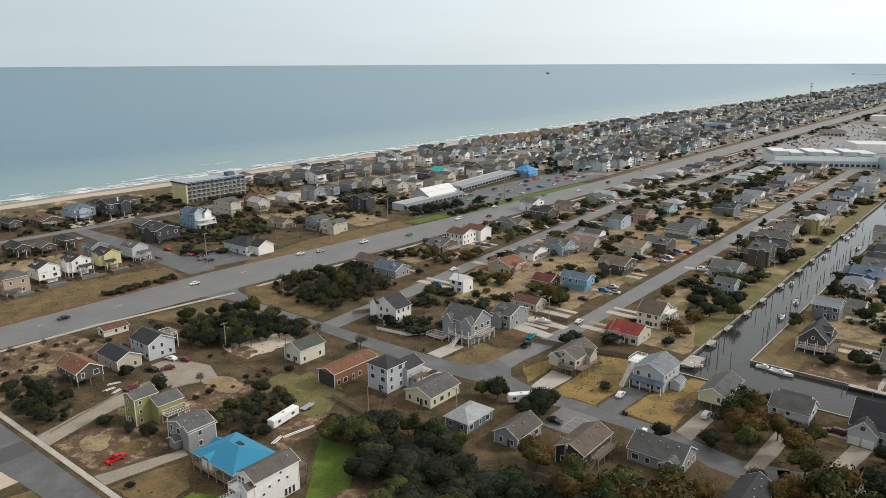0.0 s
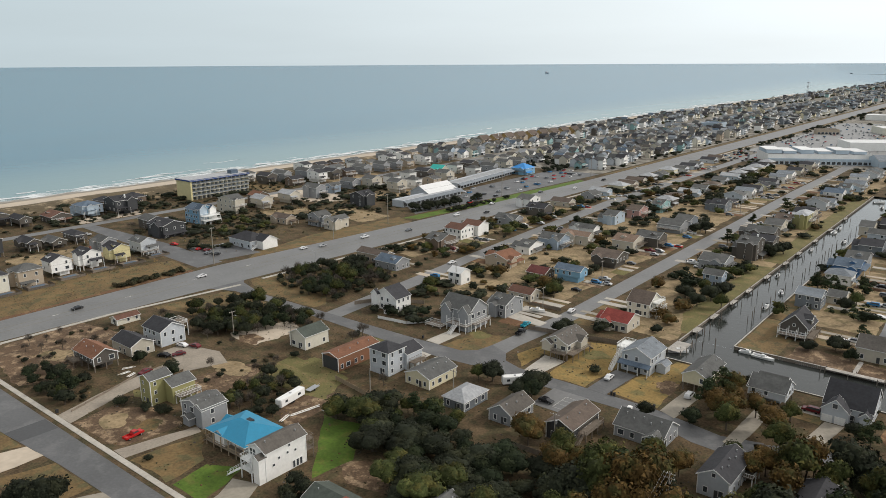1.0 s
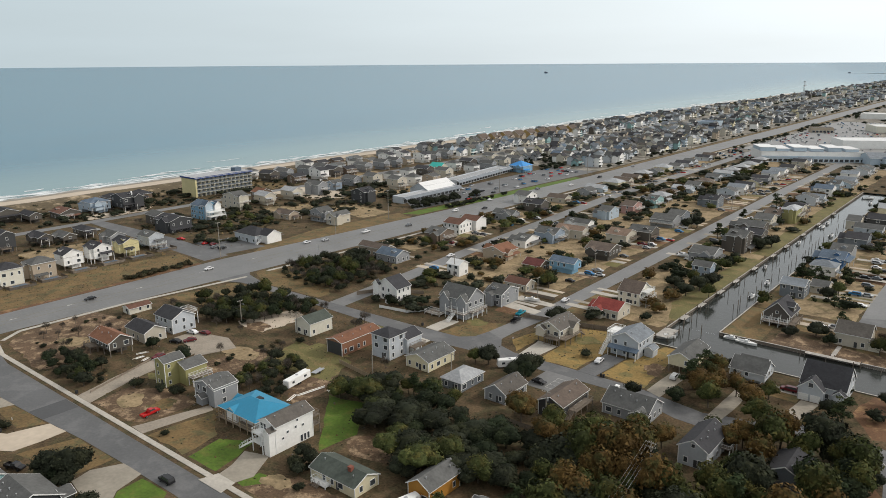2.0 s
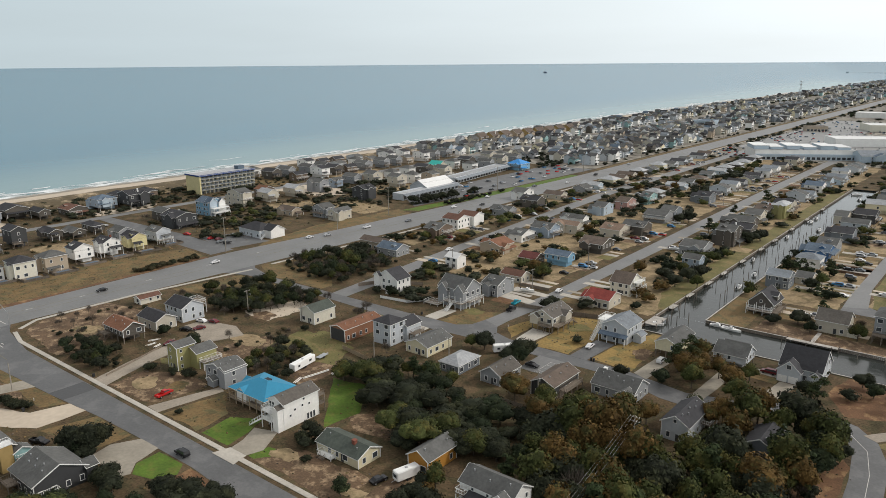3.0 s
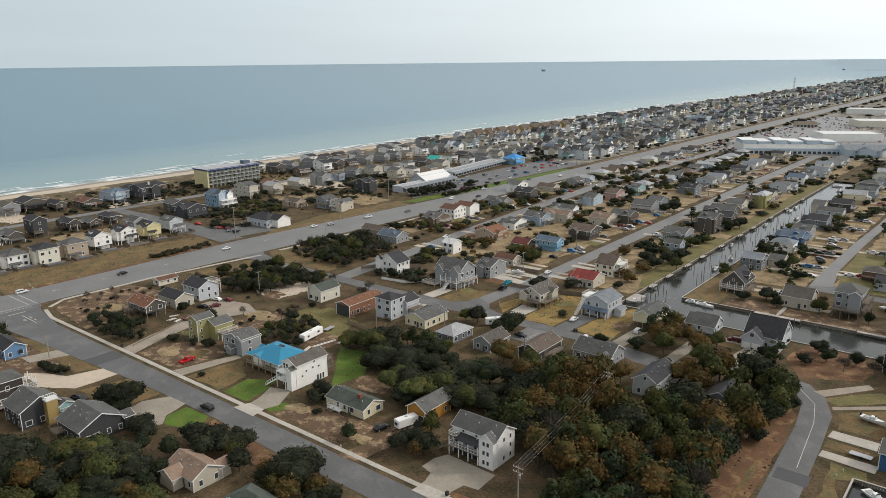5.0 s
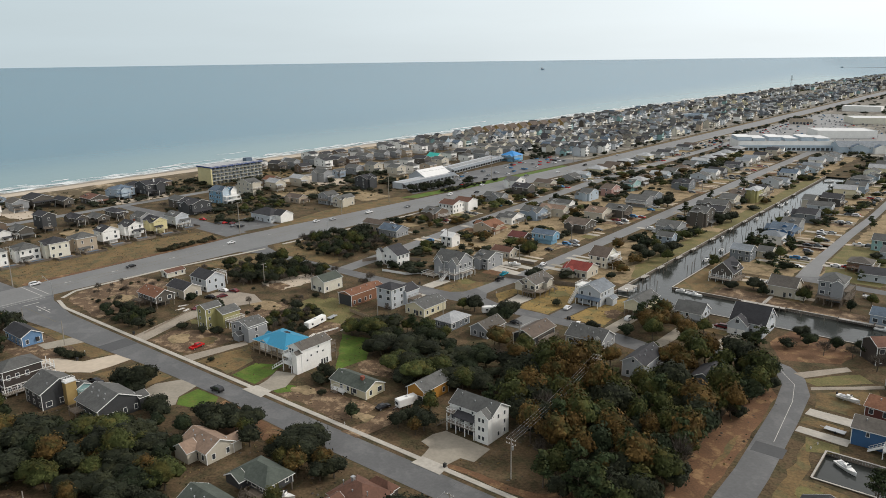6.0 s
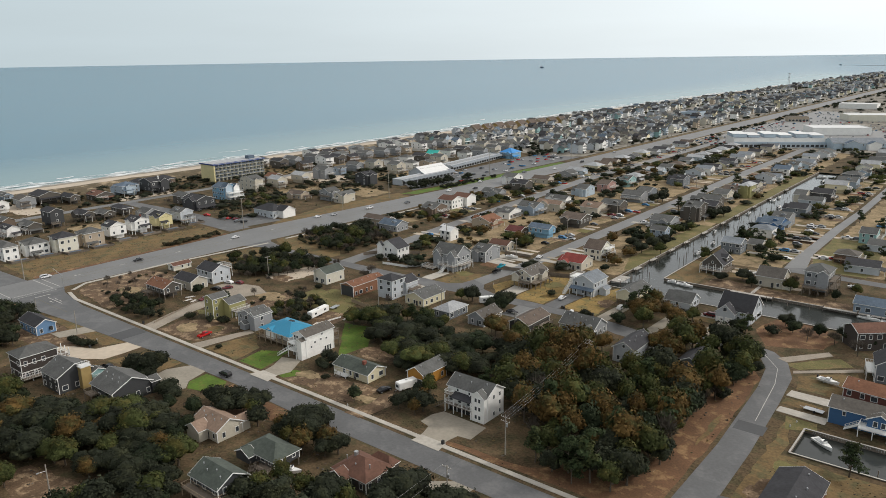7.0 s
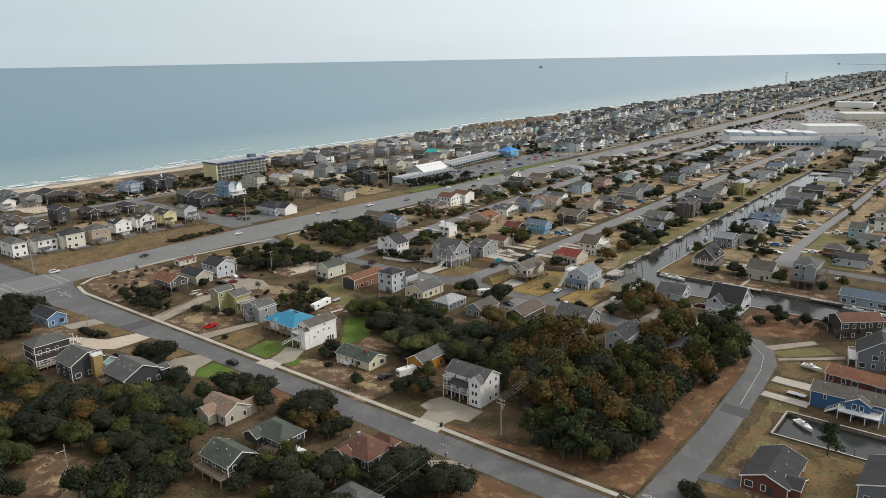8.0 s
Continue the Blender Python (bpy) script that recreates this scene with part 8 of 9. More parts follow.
    plant(k, x, y, s)
for k, s, spots in (("holly", 1.25, ((-68, 224), (-66.5, 219), (-70, 231), (-72, 236))), ("bare", 0.75, ((-67.5, 204), (-69.5, 199), (-68.5, 209), (-72, 203))), ("bush", 1.4, ((-65.6, 199), (-66.5, 206))), ("pine", 0.9, ((-184, 195), (-178, 199), (-172, 200), (-187, 190))), ("olive", 0.7, ((-181, 200), (-174, 203), (-166, 203))), ("rust", 1.0, ((-114, 254), (-109, 252), (-104, 245), (-110, 241), (-115, 244), (-93, 229), (-90, 240), (-85, 241), (-79, 243), (-95, 225), (-109, 216), (-132, 197), (-128, 203), (-122, 205), (-149, 209), (-145, 206), (-125, 236))),
                    ("olive", 1.0, ((-119, 230), (-117, 235), (-116.5, 219), (-135, 206), (-101, 229), (-88, 232))), ("pine", 1.1, ((-116, 265), (-116, 255), (-84, 236), (-78, 238), (-181, 508), (-177, 452), (-119, 391), (-103, 399), (-80, 476), (-77, 543))), ("holly", 0.95, ((-223.6, 79.1), (-214.8, 83.1), (-205.9, 86.9), (-197.8, 91.8), (-191.8, 97.6), (-186.4, 104.8), (-178.5, 107.8), (-171.1, 101.3), (-167.5, 94.9))), ("olive", 0.9, ((-132, 122.6), (-137, 122), (-196, 61), (-184, 60), (-188, 57))),
                    ("oak", 1.15, ((-147, 119), (-142, 119.5), (-146, 123.4), (-104.5, 106), (-104, 112.5), (-93, 111.5), (-89.8, 115.5), (-116.5, 101), (-125, 94.5), (-115.4, 91.6), (-173, 117.5), (-166, 119.6), (-213, 115.6), (-217.5, 113)))):
    for x, y in spots:
        if k == "oak" or clear(x, y, -1.0):
            plant(k, x, y, s * plant_rng.uniform(0.85, 1.15))
thicket([(-199, 185), (-198, 190), (-192, 195), (-178, 197), (-158, 198), (-143, 196), (-134, 196), (-124, 188), (-126, 170), (-136, 172), (-150, 165), (-160, 168), (-176, 178)], "oak oak oak holly olive", 5.8, 0.7, 1.35, seed=3, tall=0.85, keep=0.92)
thicket([(-126, 168), (-124, 200), (-112, 212), (-95, 200), (-88, 232), (-74, 240), (-66, 230), (-64, 200), (-66, 160), (-66, 146), (-73, 140), (-92, 141), (-95, 152), (-107, 158), (-107, 166)], "oak holly olive olive pine rust olive olive pine bare rust oak", 5.3, 0.75, 1.5, seed=8, tall=1.15)
thicket([(-160, 86), (-150, 84), (-138, 76), (-146, 64), (-156, 62), (-168, 50), (-190, 40), (-200, 52), (-186, 60), (-160, 66), (-150, 72)], "oak oak olive holly", 4.8, 0.7, 1.2, seed=61)
thicket([(-72, 142), (-66, 142), (-66, 230), (-74, 232)], "olive holly oak olive", 6.0, 0.7, 1.05, seed=18)
thicket([(-218, 110), (-216, 118.6), (-207, 118.6), (-199, 110), (-192, 104), (-186, 110), (-196, 112), (-207, 112)], "oak oak holly", 4.2, 0.6, 0.9, seed=5)
thicket([(-188, 118), (-180, 120.5), (-164, 122), (-158, 114), (-172, 112)], "oak olive oak", 4.4, 0.7, 1.05, seed=6)
thicket([(-154, 112), (-156, 123), (-146, 124.4), (-128, 123), (-128, 118), (-134, 110)], "oak oak olive rust", 4.2, 0.7, 1.0, seed=7)
thicket([(-134, 100), (-114, 104), (-92, 110), (-88, 96), (-112, 88), (-134, 84)], "oak holly bush olive", 4.6, 0.6, 1.0, seed=9, keep=0.8)
thicket([(-110, 106), (-104, 121), (-92, 116), (-92, 106)], "oak holly", 4.2, 0.6, 0.85, seed=10)
thicket([(-96, 100), (-72, 104), (-66, 92), (-92, 84)], "oak olive", 5.0, 0.7, 1.0, seed=31)
thicket([(-295, 144), (-294, 154), (-270, 153), (-257, 146), (-260, 139.5), (-278, 140)], "oak bush bush_light holly bush olive", 3.4, 0.45, 0.8, seed=11)
thicket([(-312, 212), (-298, 235), (-252, 235), (-256, 226), (-264, 226), (-266, 206), (-285, 200)], "oak bush olive oak bush holly bare", 3.8, 0.5, 0.9, seed=12)
thicket([(-326, 150), (-329, 186), (-322, 204), (-262, 204), (-262, 196), (-294, 196), (-294, 154), (-296, 142)], "bush bush_light bare bush", 5.5, 0.35, 0.75, seed=72, keep=0.5)
thicket([(-258, 196), (-244, 206), (-232, 200), (-236, 172), (-250, 172)], "bush bush_light bare", 5.0, 0.35, 0.7, seed=73, keep=0.45)
thicket([(-318, 262), (-312, 300), (-270, 300), (-258, 278), (-256, 255), (-300, 254)], "oak bush bush_light holly bush olive bare", 3.8, 0.55, 1.0, seed=13, keep=0.95)
thicket([(-232, 172), (-236, 196), (-214, 192), (-208, 176), (-215, 168)], "oak bush bare bush_light olive bush", 3.4, 0.45, 0.8, seed=14)
thicket([(-154, 138.6), (-149, 147), (-141, 140), (-146, 138.6)], "oak holly", 3.6, 0.55, 0.8, seed=15)
thicket([(-137, 141), (-136, 158), (-128, 156), (-127, 143)], "olive oak rust", 4.2, 0.65, 0.95, seed=16)
thicket([(-180, 150.5), (-176, 160), (-171, 158), (-171, 150)], "oak bush", 3.4, 0.5, 0.75, seed=17)
thicket([(-332, 92), (-330, 114), (-298, 117), (-296, 106), (-274, 100), (-276, 84)], "oak holly oak", 4.6, 0.6, 0.95, seed=19)
thicket([(-262, 112.5), (-254, 117.6), (-250, 117.6), (-254, 112.5)], "bush", 2.4, 0.8, 1.2, seed=20)
thicket([(-359, 209), (-360, 242), (-366, 242), (-365, 209)], "bush bush_light bush_light", 2.6, 0.8, 1.2, seed=22, keep=0.85)
thicket([(-349, 410), (-355, 410), (-351, 500), (-347, 500)], "bush", 2.8, 0.8, 1.2, seed=23, keep=0.6)
thicket([(-366, 410), (-374, 420), (-364, 480), (-358, 480)], "bush oak", 3.0, 0.5, 0.9, seed=24, keep=0.7)
# gardens and brush between the houses of the inner blocks
thicket([(-318, 300), (-312, 480), (-292, 700), (-210, 780), (-205, 300)], "oak holly bush olive bush_light oak rust", 5.6, 0.6, 1.25, seed=40, far=True, keep=0.55)
thicket([(-256, 256), (-256, 330), (-215, 330), (-216, 285), (-226, 256)], "oak holly bush oak olive", 5.2, 0.5, 1.0, seed=41, far=True, keep=0.85)
thicket([(-176, 285), (-150, 305), (-148, 640), (-176, 700)], "oak holly bush olive rust", 5.6, 0.6, 1.2, seed=42, far=True, keep=0.6)
thicket([(-124, 345), (-88, 345), (-86, 780), (-124, 780)], "oak holly pine bush olive", 6.0, 0.6, 1.2, seed=43, far=True, keep=0.55)
thicket([(-66, 345), (0, 345), (0, 780), (-68, 780)], "oak pine bush olive", 7.0, 0.6, 1.2, seed=44, far=True, keep=0.85)
thicket([(-580, 200), (-384, 250), (-384, 480), (-560, 480)], "bush oak bush_light bush bush_light", 5.6, 0.6, 1.15, seed=45, far=True, keep=0.85)
thicket([(-470, 80), (-410, 80), (-412, 230), (-480, 250)], "bush bush_light", 7.0, 0.6, 1.0, seed=46, far=True, keep=0.6)
thicket([(-500, 256), (-452, 262), (-450, 290), (-500, 284)], "bush_light bush bush_light bare", 3.6, 0.6, 1.1, seed=48, far=True, keep=0.9)
thicket([(-572, 300), (-545, 300), (-545, 345), (-572, 345)], "bush_light bush bush_light", 3.8, 0.6, 1.1, seed=49, far=True, keep=0.9)
thicket([(-448, 300), (-402, 296), (-404, 330), (-448, 334)], "bush bush_light olive", 4.6, 0.6, 1.0, seed=50, far=True, keep=0.8)
thicket([(-315, 300), (-310, 372), (-301, 372), (-304, 300)], "bush oak bush_light bush holly", 3.6, 0.5, 0.9, seed=71, far=True, keep=0.85)
thicket([(-590, 180), (-560, 180), (-560, 480), (-580, 480)], "bush_light", 7.0, 0.5, 0.9, seed=47, far=True, keep=0.7)


# ---- weeds and dry tufts on the open lots ----
def weeds(name, pts, n, seed, material, label, size):
    rng = random.Random(seed)
    x0, x1 = min(p[0] for p in pts), max(p[0] for p in pts)
    y0, y1 = min(p[1] for p in pts), max(p[1] for p in pts)
    vs, fs = [], []
    for _ in range(n):
        x, y = rng.uniform(x0, x1), rng.uniform(y0, y1)
        if noise.noise((x * 0.09, y * 0.09, seed)) < rng.uniform(-0.35, 0.25) or not within(x, y, pts) or not clear(x, y, -0.8):
            continue
        r, o = size * rng.uniform(0.4, 1.3), len(vs)
        vs.append((x, y, r * rng.uniform(0.5, 0.9)))
        for k in range(6):
            a, q = k * math.tau / 6 + rng.uniform(-0.4, 0.4), r * rng.uniform(0.5, 1.3)
            vs.append((x + q * math.cos(a), y + q * math.sin(a), rng.uniform(-0.05, 0.12)))
        fs += [(o, o + 1 + k, o + 1 + (k + 1) % 6) for k in range(6)]
    me = bpy.data.meshes.new(name)
    me.from_pydata(vs, [], fs)
    me.materials.append(material)
    return tagged(new(name, me), label, "weeds", "", "stuff")


for i, (mat, words, size, n) in enumerate((("dune_bush", "low olive-brown weeds on the open lots", 0.30, 2600), ("grass_tan", "tufts of dry tan grass", 0.36, 2600), ("bare", "dead grey weed stalks", 0.34, 1500))):
    weeds("weeds", [(-330, 138.5), (-60, 138.5), (-60, 250), (-200, 300), (-322, 300)], n, 80 + i, M[mat], words, size)
    weeds("weeds", [(-394, 138), (-357, 138), (-360, 250), (-394, 250)], n // 4, 90 + i, M[mat], words, size)
    weeds("weeds", [(-48, 140), (0, 140), (0, 184), (-44, 184)], n // 8, 100 + i, M[mat], words, size * 0.7)
    weeds("weeds", [(-310, 60), (-60, 60), (-60, 124), (-150, 124), (-310, 118)], n // 2, 110 + i, M[mat], words, size)
    weeds("weeds", [(-575, 140), (-400, 140), (-370, 300), (-370, 420), (-575, 420)], n // 2, 120 + i, M[mat], words, size * 2.2)
# past those the town can no longer be counted: joined by wall colour
def distant_town():
    rng = random.Random(9)
    mixes = [("white", "dark"), ("palegrey", "grey"), ("beige", "grey"), ("white", "grey"), ("tan", "grey"), ("ivory", "taupe"), ("paleblue", "grey"), ("white", "slateblue"), ("ivory", "pale"), ("grey", "dark"), ("palegrey", "dark"), ("beige", "dark"), ("cream", "dark"), ("aqua", "grey"), ("cedar", "dark"), ("palegrey", "slategrey"), ("white", "taupe"), ("slate", "pale")]
    meshes = [bmesh.new() for _ in mixes]
    for x0, x1, y0, y1, n in ((-575, -510, 655, 1300, 330), (-466, -360, 665, 1100, 300), (-575, -500, 1300, 2400, 300), (-585, -490, 2400, 3660, 240), (-462, -362, 1100, 1700, 300), (-462, -362, 1700, 2600, 300), (-460, -380, 2600, 3660, 220), (-300, 200, 1600, 2600, 160), (-300, 300, 2600, 3660, 220), (20, 300, 380, 1600, 120)):
        for _ in range(n):
            x, y = rng.uniform(x0, x1), rng.uniform(y0, y1)
            if not clear(x, y, 4.0):
                continue
            bm = meshes[rng.randrange(len(mixes))]
            w, d, h = rng.uniform(6.0, 9.5), rng.uniform(5.5, 8.5), rng.uniform(4.0, 8.8)
            v0 = len(bm.verts)
            r = rng.uniform(1.8, 3.2)
            turn = rng.random() < 0.45
            at = (lambda u, v, z: (x - v, y + u, z)) if turn else (lambda u, v, z: (x + u, y + v, z))
            run = Vector(at(w, 0, 0)) - Vector((x, y, 0))
            extrude(bm, [at(-w / 2, -d / 2, 0), at(-w / 2, -d / 2, h), at(-w / 2, 0, h + r), at(-w / 2, d / 2, h), at(-w / 2, d / 2, 0)], run)
            ring = [(-d / 2 - 0.5, h + 0.1), (-d / 2 - 0.5, h - 0.15), (0, h + r), (d / 2 + 0.5, h - 0.15), (d / 2 + 0.5, h + 0.1), (0, h + r + 0.25)]
            extrude(bm, [at(-w / 2 - 0.4, v, z) for v, z in ring], run * (1 + 0.8 / w), 1)
            half = d / 2 if turn else w / 2
            for f in range(int(h / 2.8) if y < 1700 else 0):
                for k in range(3):
                    yy = y - 2.6 + 2.6 * k
                    box(bm, x + half - 0.02, x + half + 0.06, yy - 0.6, yy + 0.6, f * 2.8 + 0.9, f * 2.8 + 2.3, 2)
            if y < 2000 and rng.random() < 0.75:      # stacked decks with pale railings over an open ground floor's painted shade
                a, b = rng.choice(((-3.4, 3.4), (-3.4, 0.4), (-0.6, 3.4)))
                for f in range(1, max(2, int(h / 2.7))):
                    box(bm, x + half + 0.06, x + half + 2.2, y + a, y + b, f * 2.7 - 0.2, f * 2.7, 3)
                    box(bm, x + half + 2.1, x + half + 2.2, y + a, y + b, f * 2.7 + 0.25, f * 2.7 + 0.95, 3)
                # dark panel on the solid wall, painted shade below the decks
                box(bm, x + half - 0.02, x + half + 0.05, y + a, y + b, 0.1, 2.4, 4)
            if y < 1700 and rng.random() < 0.5:       # a lower wing on the south side
                k, q = rng.uniform(2.0, 3.6), h * rng.uniform(0.55, 0.95)
                back = (w if turn else d) / 2
                extrude(bm, [(x - k, y - back - 2.4, 0), (x + k, y - back - 2.4, 0), (x + k, y - back - 2.4, q), (x, y - back - 2.4, q + k * 0.6), (x - k, y - back - 2.4, q)], (0, 2.5, 0))
                extrude(bm, [(x - k - 0.3, y - back - 2.6, q - 0.1), (x, y - back - 2.6, q + k * 0.6 + 0.05), (x + k + 0.3, y - back - 2.6, q - 0.1), (x + k + 0.3, y - back - 2.6, q + 0.12), (x, y - back - 2.6, q + k * 0.6 + 0.27), (x - k - 0.3, y - back - 2.6, q + 0.12)], (0, 3.6, 0), 1)
    for bm, (wall, roof) in zip(meshes, mixes):
        bmesh.ops.recalc_face_normals(bm, faces=bm.faces)
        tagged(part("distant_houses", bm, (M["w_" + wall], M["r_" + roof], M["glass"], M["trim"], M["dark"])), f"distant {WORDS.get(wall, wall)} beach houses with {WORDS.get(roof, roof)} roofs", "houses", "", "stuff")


distant_town()
thicket([(-500, 480), (-380, 640), (-380, 1100), (-500, 1100)], "bush oak holly", 7.5, 0.6, 1.1, seed=51, keep=0.9, far=True)
thicket([(-585, 480), (-520, 480), (-520, 1100), (-585, 1100)], "bush bush_light", 12.0, 0.5, 0.9, seed=52, keep=0.55, far=True)
thicket([(-306, 480), (-300, 860), (-70, 860), (-70, 640)], "oak holly bush oak olive", 6.5, 0.5, 1.0, seed=53, keep=0.36, far=True)
thicket([(-585, 1100), (-380, 1100), (-380, 3660), (-585, 3660)], "oak holly bush olive", 12.5, 0.8, 1.3, seed=54, keep=0.95, far=True)
thicket([(-300, 1380), (-300, 3660), (300, 3660), (300, 800), (40, 800)], "oak pine holly", 30.0, 0.9, 1.6, seed=55, keep=0.75, far=True)
thicket([(0, 340), (300, 300), (300, 1000), (20, 800)], "oak pine bush", 16.0, 0.6, 1.1, seed=56, keep=0.6, far=True)
thicket([(-575, -200), (-384, -200), (-384, 100), (-575, 160)], "bush oak", 16.0, 0.6, 1.1, seed=57, keep=0.6, far=True)
thicket([(-320, -60), (260, -60), (260, 60), (-130, 60), (-200, 40), (-320, 84)], "oak holly olive", 13.0, 0.7, 1.2, seed=58, keep=0.6, far=True)
thicket([(-20, 205), (200, 205), (200, 285), (-12, 285)], "oak pine", 14.0, 0.7, 1.1, seed=59, keep=0.6, far=True)
thicket([(-6, 60), (200, 60), (200, 120), (-6, 120)], "oak holly", 14.0, 0.7, 1.1, seed=60, keep=0.6, far=True)
thicket([(-592, 700), (-566, 700), (-566, 2600), (-590, 2600)], "oak bush holly bush", 9.0, 0.7, 1.3, seed=62, keep=0.8, far=True)
thicket([(-311, 880), (-301, 880), (-301, 2600), (-311, 2600)], "oak holly bush", 7.0, 0.6, 1.1, seed=63, keep=0.75, far=True)
thicket([(-358, 660), (-349, 660), (-349, 2600), (-358, 2600)], "bush holly oak", 9.0, 0.6, 1.0, seed=64, keep=0.6, far=True)
join_brush()


# ---- parked cars too many to count in the far lots ----
def far_cars(x0, x1, y0, y1, n, seed, paint):
    rng = random.Random(seed)
    bm = bmesh.new()
    for _ in range(n):
        x, y = rng.uniform(x0, x1), y0 + round(rng.uniform(0, (y1 - y0)) / 16) * 16
        if any(abs(x - a) < c and abs(y - b) < d for a, b, c, d in FOOT):
            continue
        box(bm, x - 0.9, x + 0.9, y - 2.2, y + 2.2, 0.35, 0.95)
        extrude(bm, [(x - 0.78, y - 1.6, 0.95), (x - 0.78, y + 1.2, 0.95), (x - 0.7, y + 0.7, 1.5), (x - 0.7, y - 1.1, 1.5)], (1.5, 0, 0), 1)
    bmesh.ops.recalc_face_normals(bm, faces=bm.faces)
    return tagged(part("parked_cars", bm, (M["p_" + paint], M["glass"])), f"{paint} cars parked in rows on a distant lot", "cars", "", "stuff")


for i, paint in enumerate(("white", "silver", "black", "grey", "red", "blue")):
    far_cars(-300, -30, 905, 1340, 170 if paint in ("white", "silver") else 70, i, paint)
    far_cars(-330 + 20, -262, 800, 890, 10, 40 + i, paint)
    far_cars(-392, -358, 432, 640, 9, 20 + i, paint)
# ---- vehicles ----
for kind, paint, x, y, yaw in (
        ("suv", "black", -194.0, 128.8, 180), ("pickup", "red", -229.0, 144.6, 98), ("pickup", "turquoise", -193.6, 280.0, 95), ("pickup", "black", -190.8, 272.4, 95),
        ("suv", "white", -353.0, 143.2, 90), ("car", "black", -345.6, 184.4, 270), ("car", "white", -346.2, 242.0, 270), ("car", "white", -349.8, 306.0, 90), ("car", "silver", -346.0, 316.0, 90), ("suv", "white", -339.2, 424.0, 270), ("car", "grey", -334.6, 372.6, 270), ("pickup", "white", -342.2, 344.0, 90), ("car", "black", -329.0, 442.6, 270), ("suv", "silver", -327.0, 484.0, 270), ("car", "white", -344.0, 470.0, 90), ("car", "grey", -342.0, 530.0, 90), ("car", "white", -330.0, 560.0, 270), ("suv", "black", -331.0, 610.0, 270), ("car", "silver", -338.0, 690.0, 90),
        ("car", "white", -276.6, 188.6, 190), ("car", "maroon", -272.4, 191.0, 190), ("car", "black", -273.2, 179.6, 200), ("car", "maroon", -270.2, 183.4, 250), ("car", "maroon", -265.2, 168.4, 280), ("car", "white", -147.6, 256.6, 95), ("suv", "white", -123.2, 259.4, 92), ("suv", "silver", -170.2, 265.0, 90), ("pickup", "black", -228.6, 108.8, 20), ("car", "black", -146.6, 150.8, 80),
        ("car", "red", -392.0, 270.6, 100), ("car", "maroon", -387.0, 272.0, 100), ("car", "grey", -381.0, 268.6, 100), ("suv", "black", -375.4, 269.6, 100), ("car", "silver", -388.6, 283.2, 10), ("car", "red", -412.0, 268.0, 20), ("car", "white", -270.0, 332.0, 265), ("car", "white", -262.0, 352.0, 5), ("car", "silver", -198.6, 407.4, 5), ("suv", "white", -199.0, 415.0, 5), ("car", "white", -97.4, 437.0, 0), ("suv", "silver", -98.4, 445.6, 0), ("car", "black", -93.4, 431.6, 10), ("car", "white", -172.6, 398.6, 185), ("suv", "white", -174.0, 406.8, 185), ("car", "grey", -200.4, 384.6, 5), ("pickup", "silver", -198.2, 352.4, 5), ("car", "black", -200.2, 330.2, 5), ("car", "white", -188.2, 305.0, 95), ("car", "white", -92.0, 371.0, 0), ("suv", "grey", -95.0, 402.4, 0), ("car", "black", -154.4, 230.4, 0)):
    vehicle(kind, paint, x, y, yaw)
for x, y in ((-281, 352), (-262, 392), (-288, 408), (-283, 436), (-264, 446), (-292, 470), (-270, 500), (-200, 452), (-178, 446), (-198, 486), (-176, 512), (-202, 530), (-94, 482), (-92, 508), (-90, 560), (-66, 470), (-64, 520), (-470, 250), (-474, 300), (-486, 330), (-474, 380), (-448, 330), (-420, 420), (-440, 440)):
    vehicle(far_rng.choice(("car", "suv", "pickup")), far_rng.choice(("white", "silver", "black", "grey", "red", "blue")), x + far_rng.uniform(-2, 2), y + far_rng.uniform(-3, 3), far_rng.choice((0, 90, 180, 5)), 0.1)

for x, y, yaw in PARKED[:28]:
    vehicle(far_rng.choice(("car", "suv", "pickup")), far_rng.choice(("white", "white", "silver", "black", "grey", "blue", "maroon")), x, y, yaw, 0.11)


def drive_cars(spots, paint):
    """Cars far along the inner streets, too many to tell apart."""
    bm = bmesh.new()
    for x, y, yaw in spots:
        box(bm, x - 2.2, x + 2.2, y - 0.9, y + 0.9, 0.4, 1.0)
        extrude(bm, [(x - 1.6, y - 0.8, 1.0), (x + 1.2, y - 0.8, 1.0), (x + 0.7, y - 0.7, 1.55), (x - 1.2, y - 0.7, 1.55)], (0, 1.5, 0), 1)
        for u in (-1.4, 1.4):
            tube(bm, (x + u, y - 0.92, 0.42), (x + u, y + 0.92, 0.42), 0.33, 0.33, 8, 2)
    bmesh.ops.recalc_face_normals(bm, faces=bm.faces)
    return tagged(part("parked_cars", bm, (M["p_" + paint], M["glass"], M["rubber"])), f"{paint} cars parked in the drives of the side streets", "cars", "", "stuff")


for i, paint in enumerate(("white", "silver", "black", "grey", "red")):
    drive_cars([p for k, p in enumerate(PARKED[28:] + [(x + 4.6, y + 1.2, r) for x, y, r in PARKED[10:60]]) if k % 5 == i], paint)


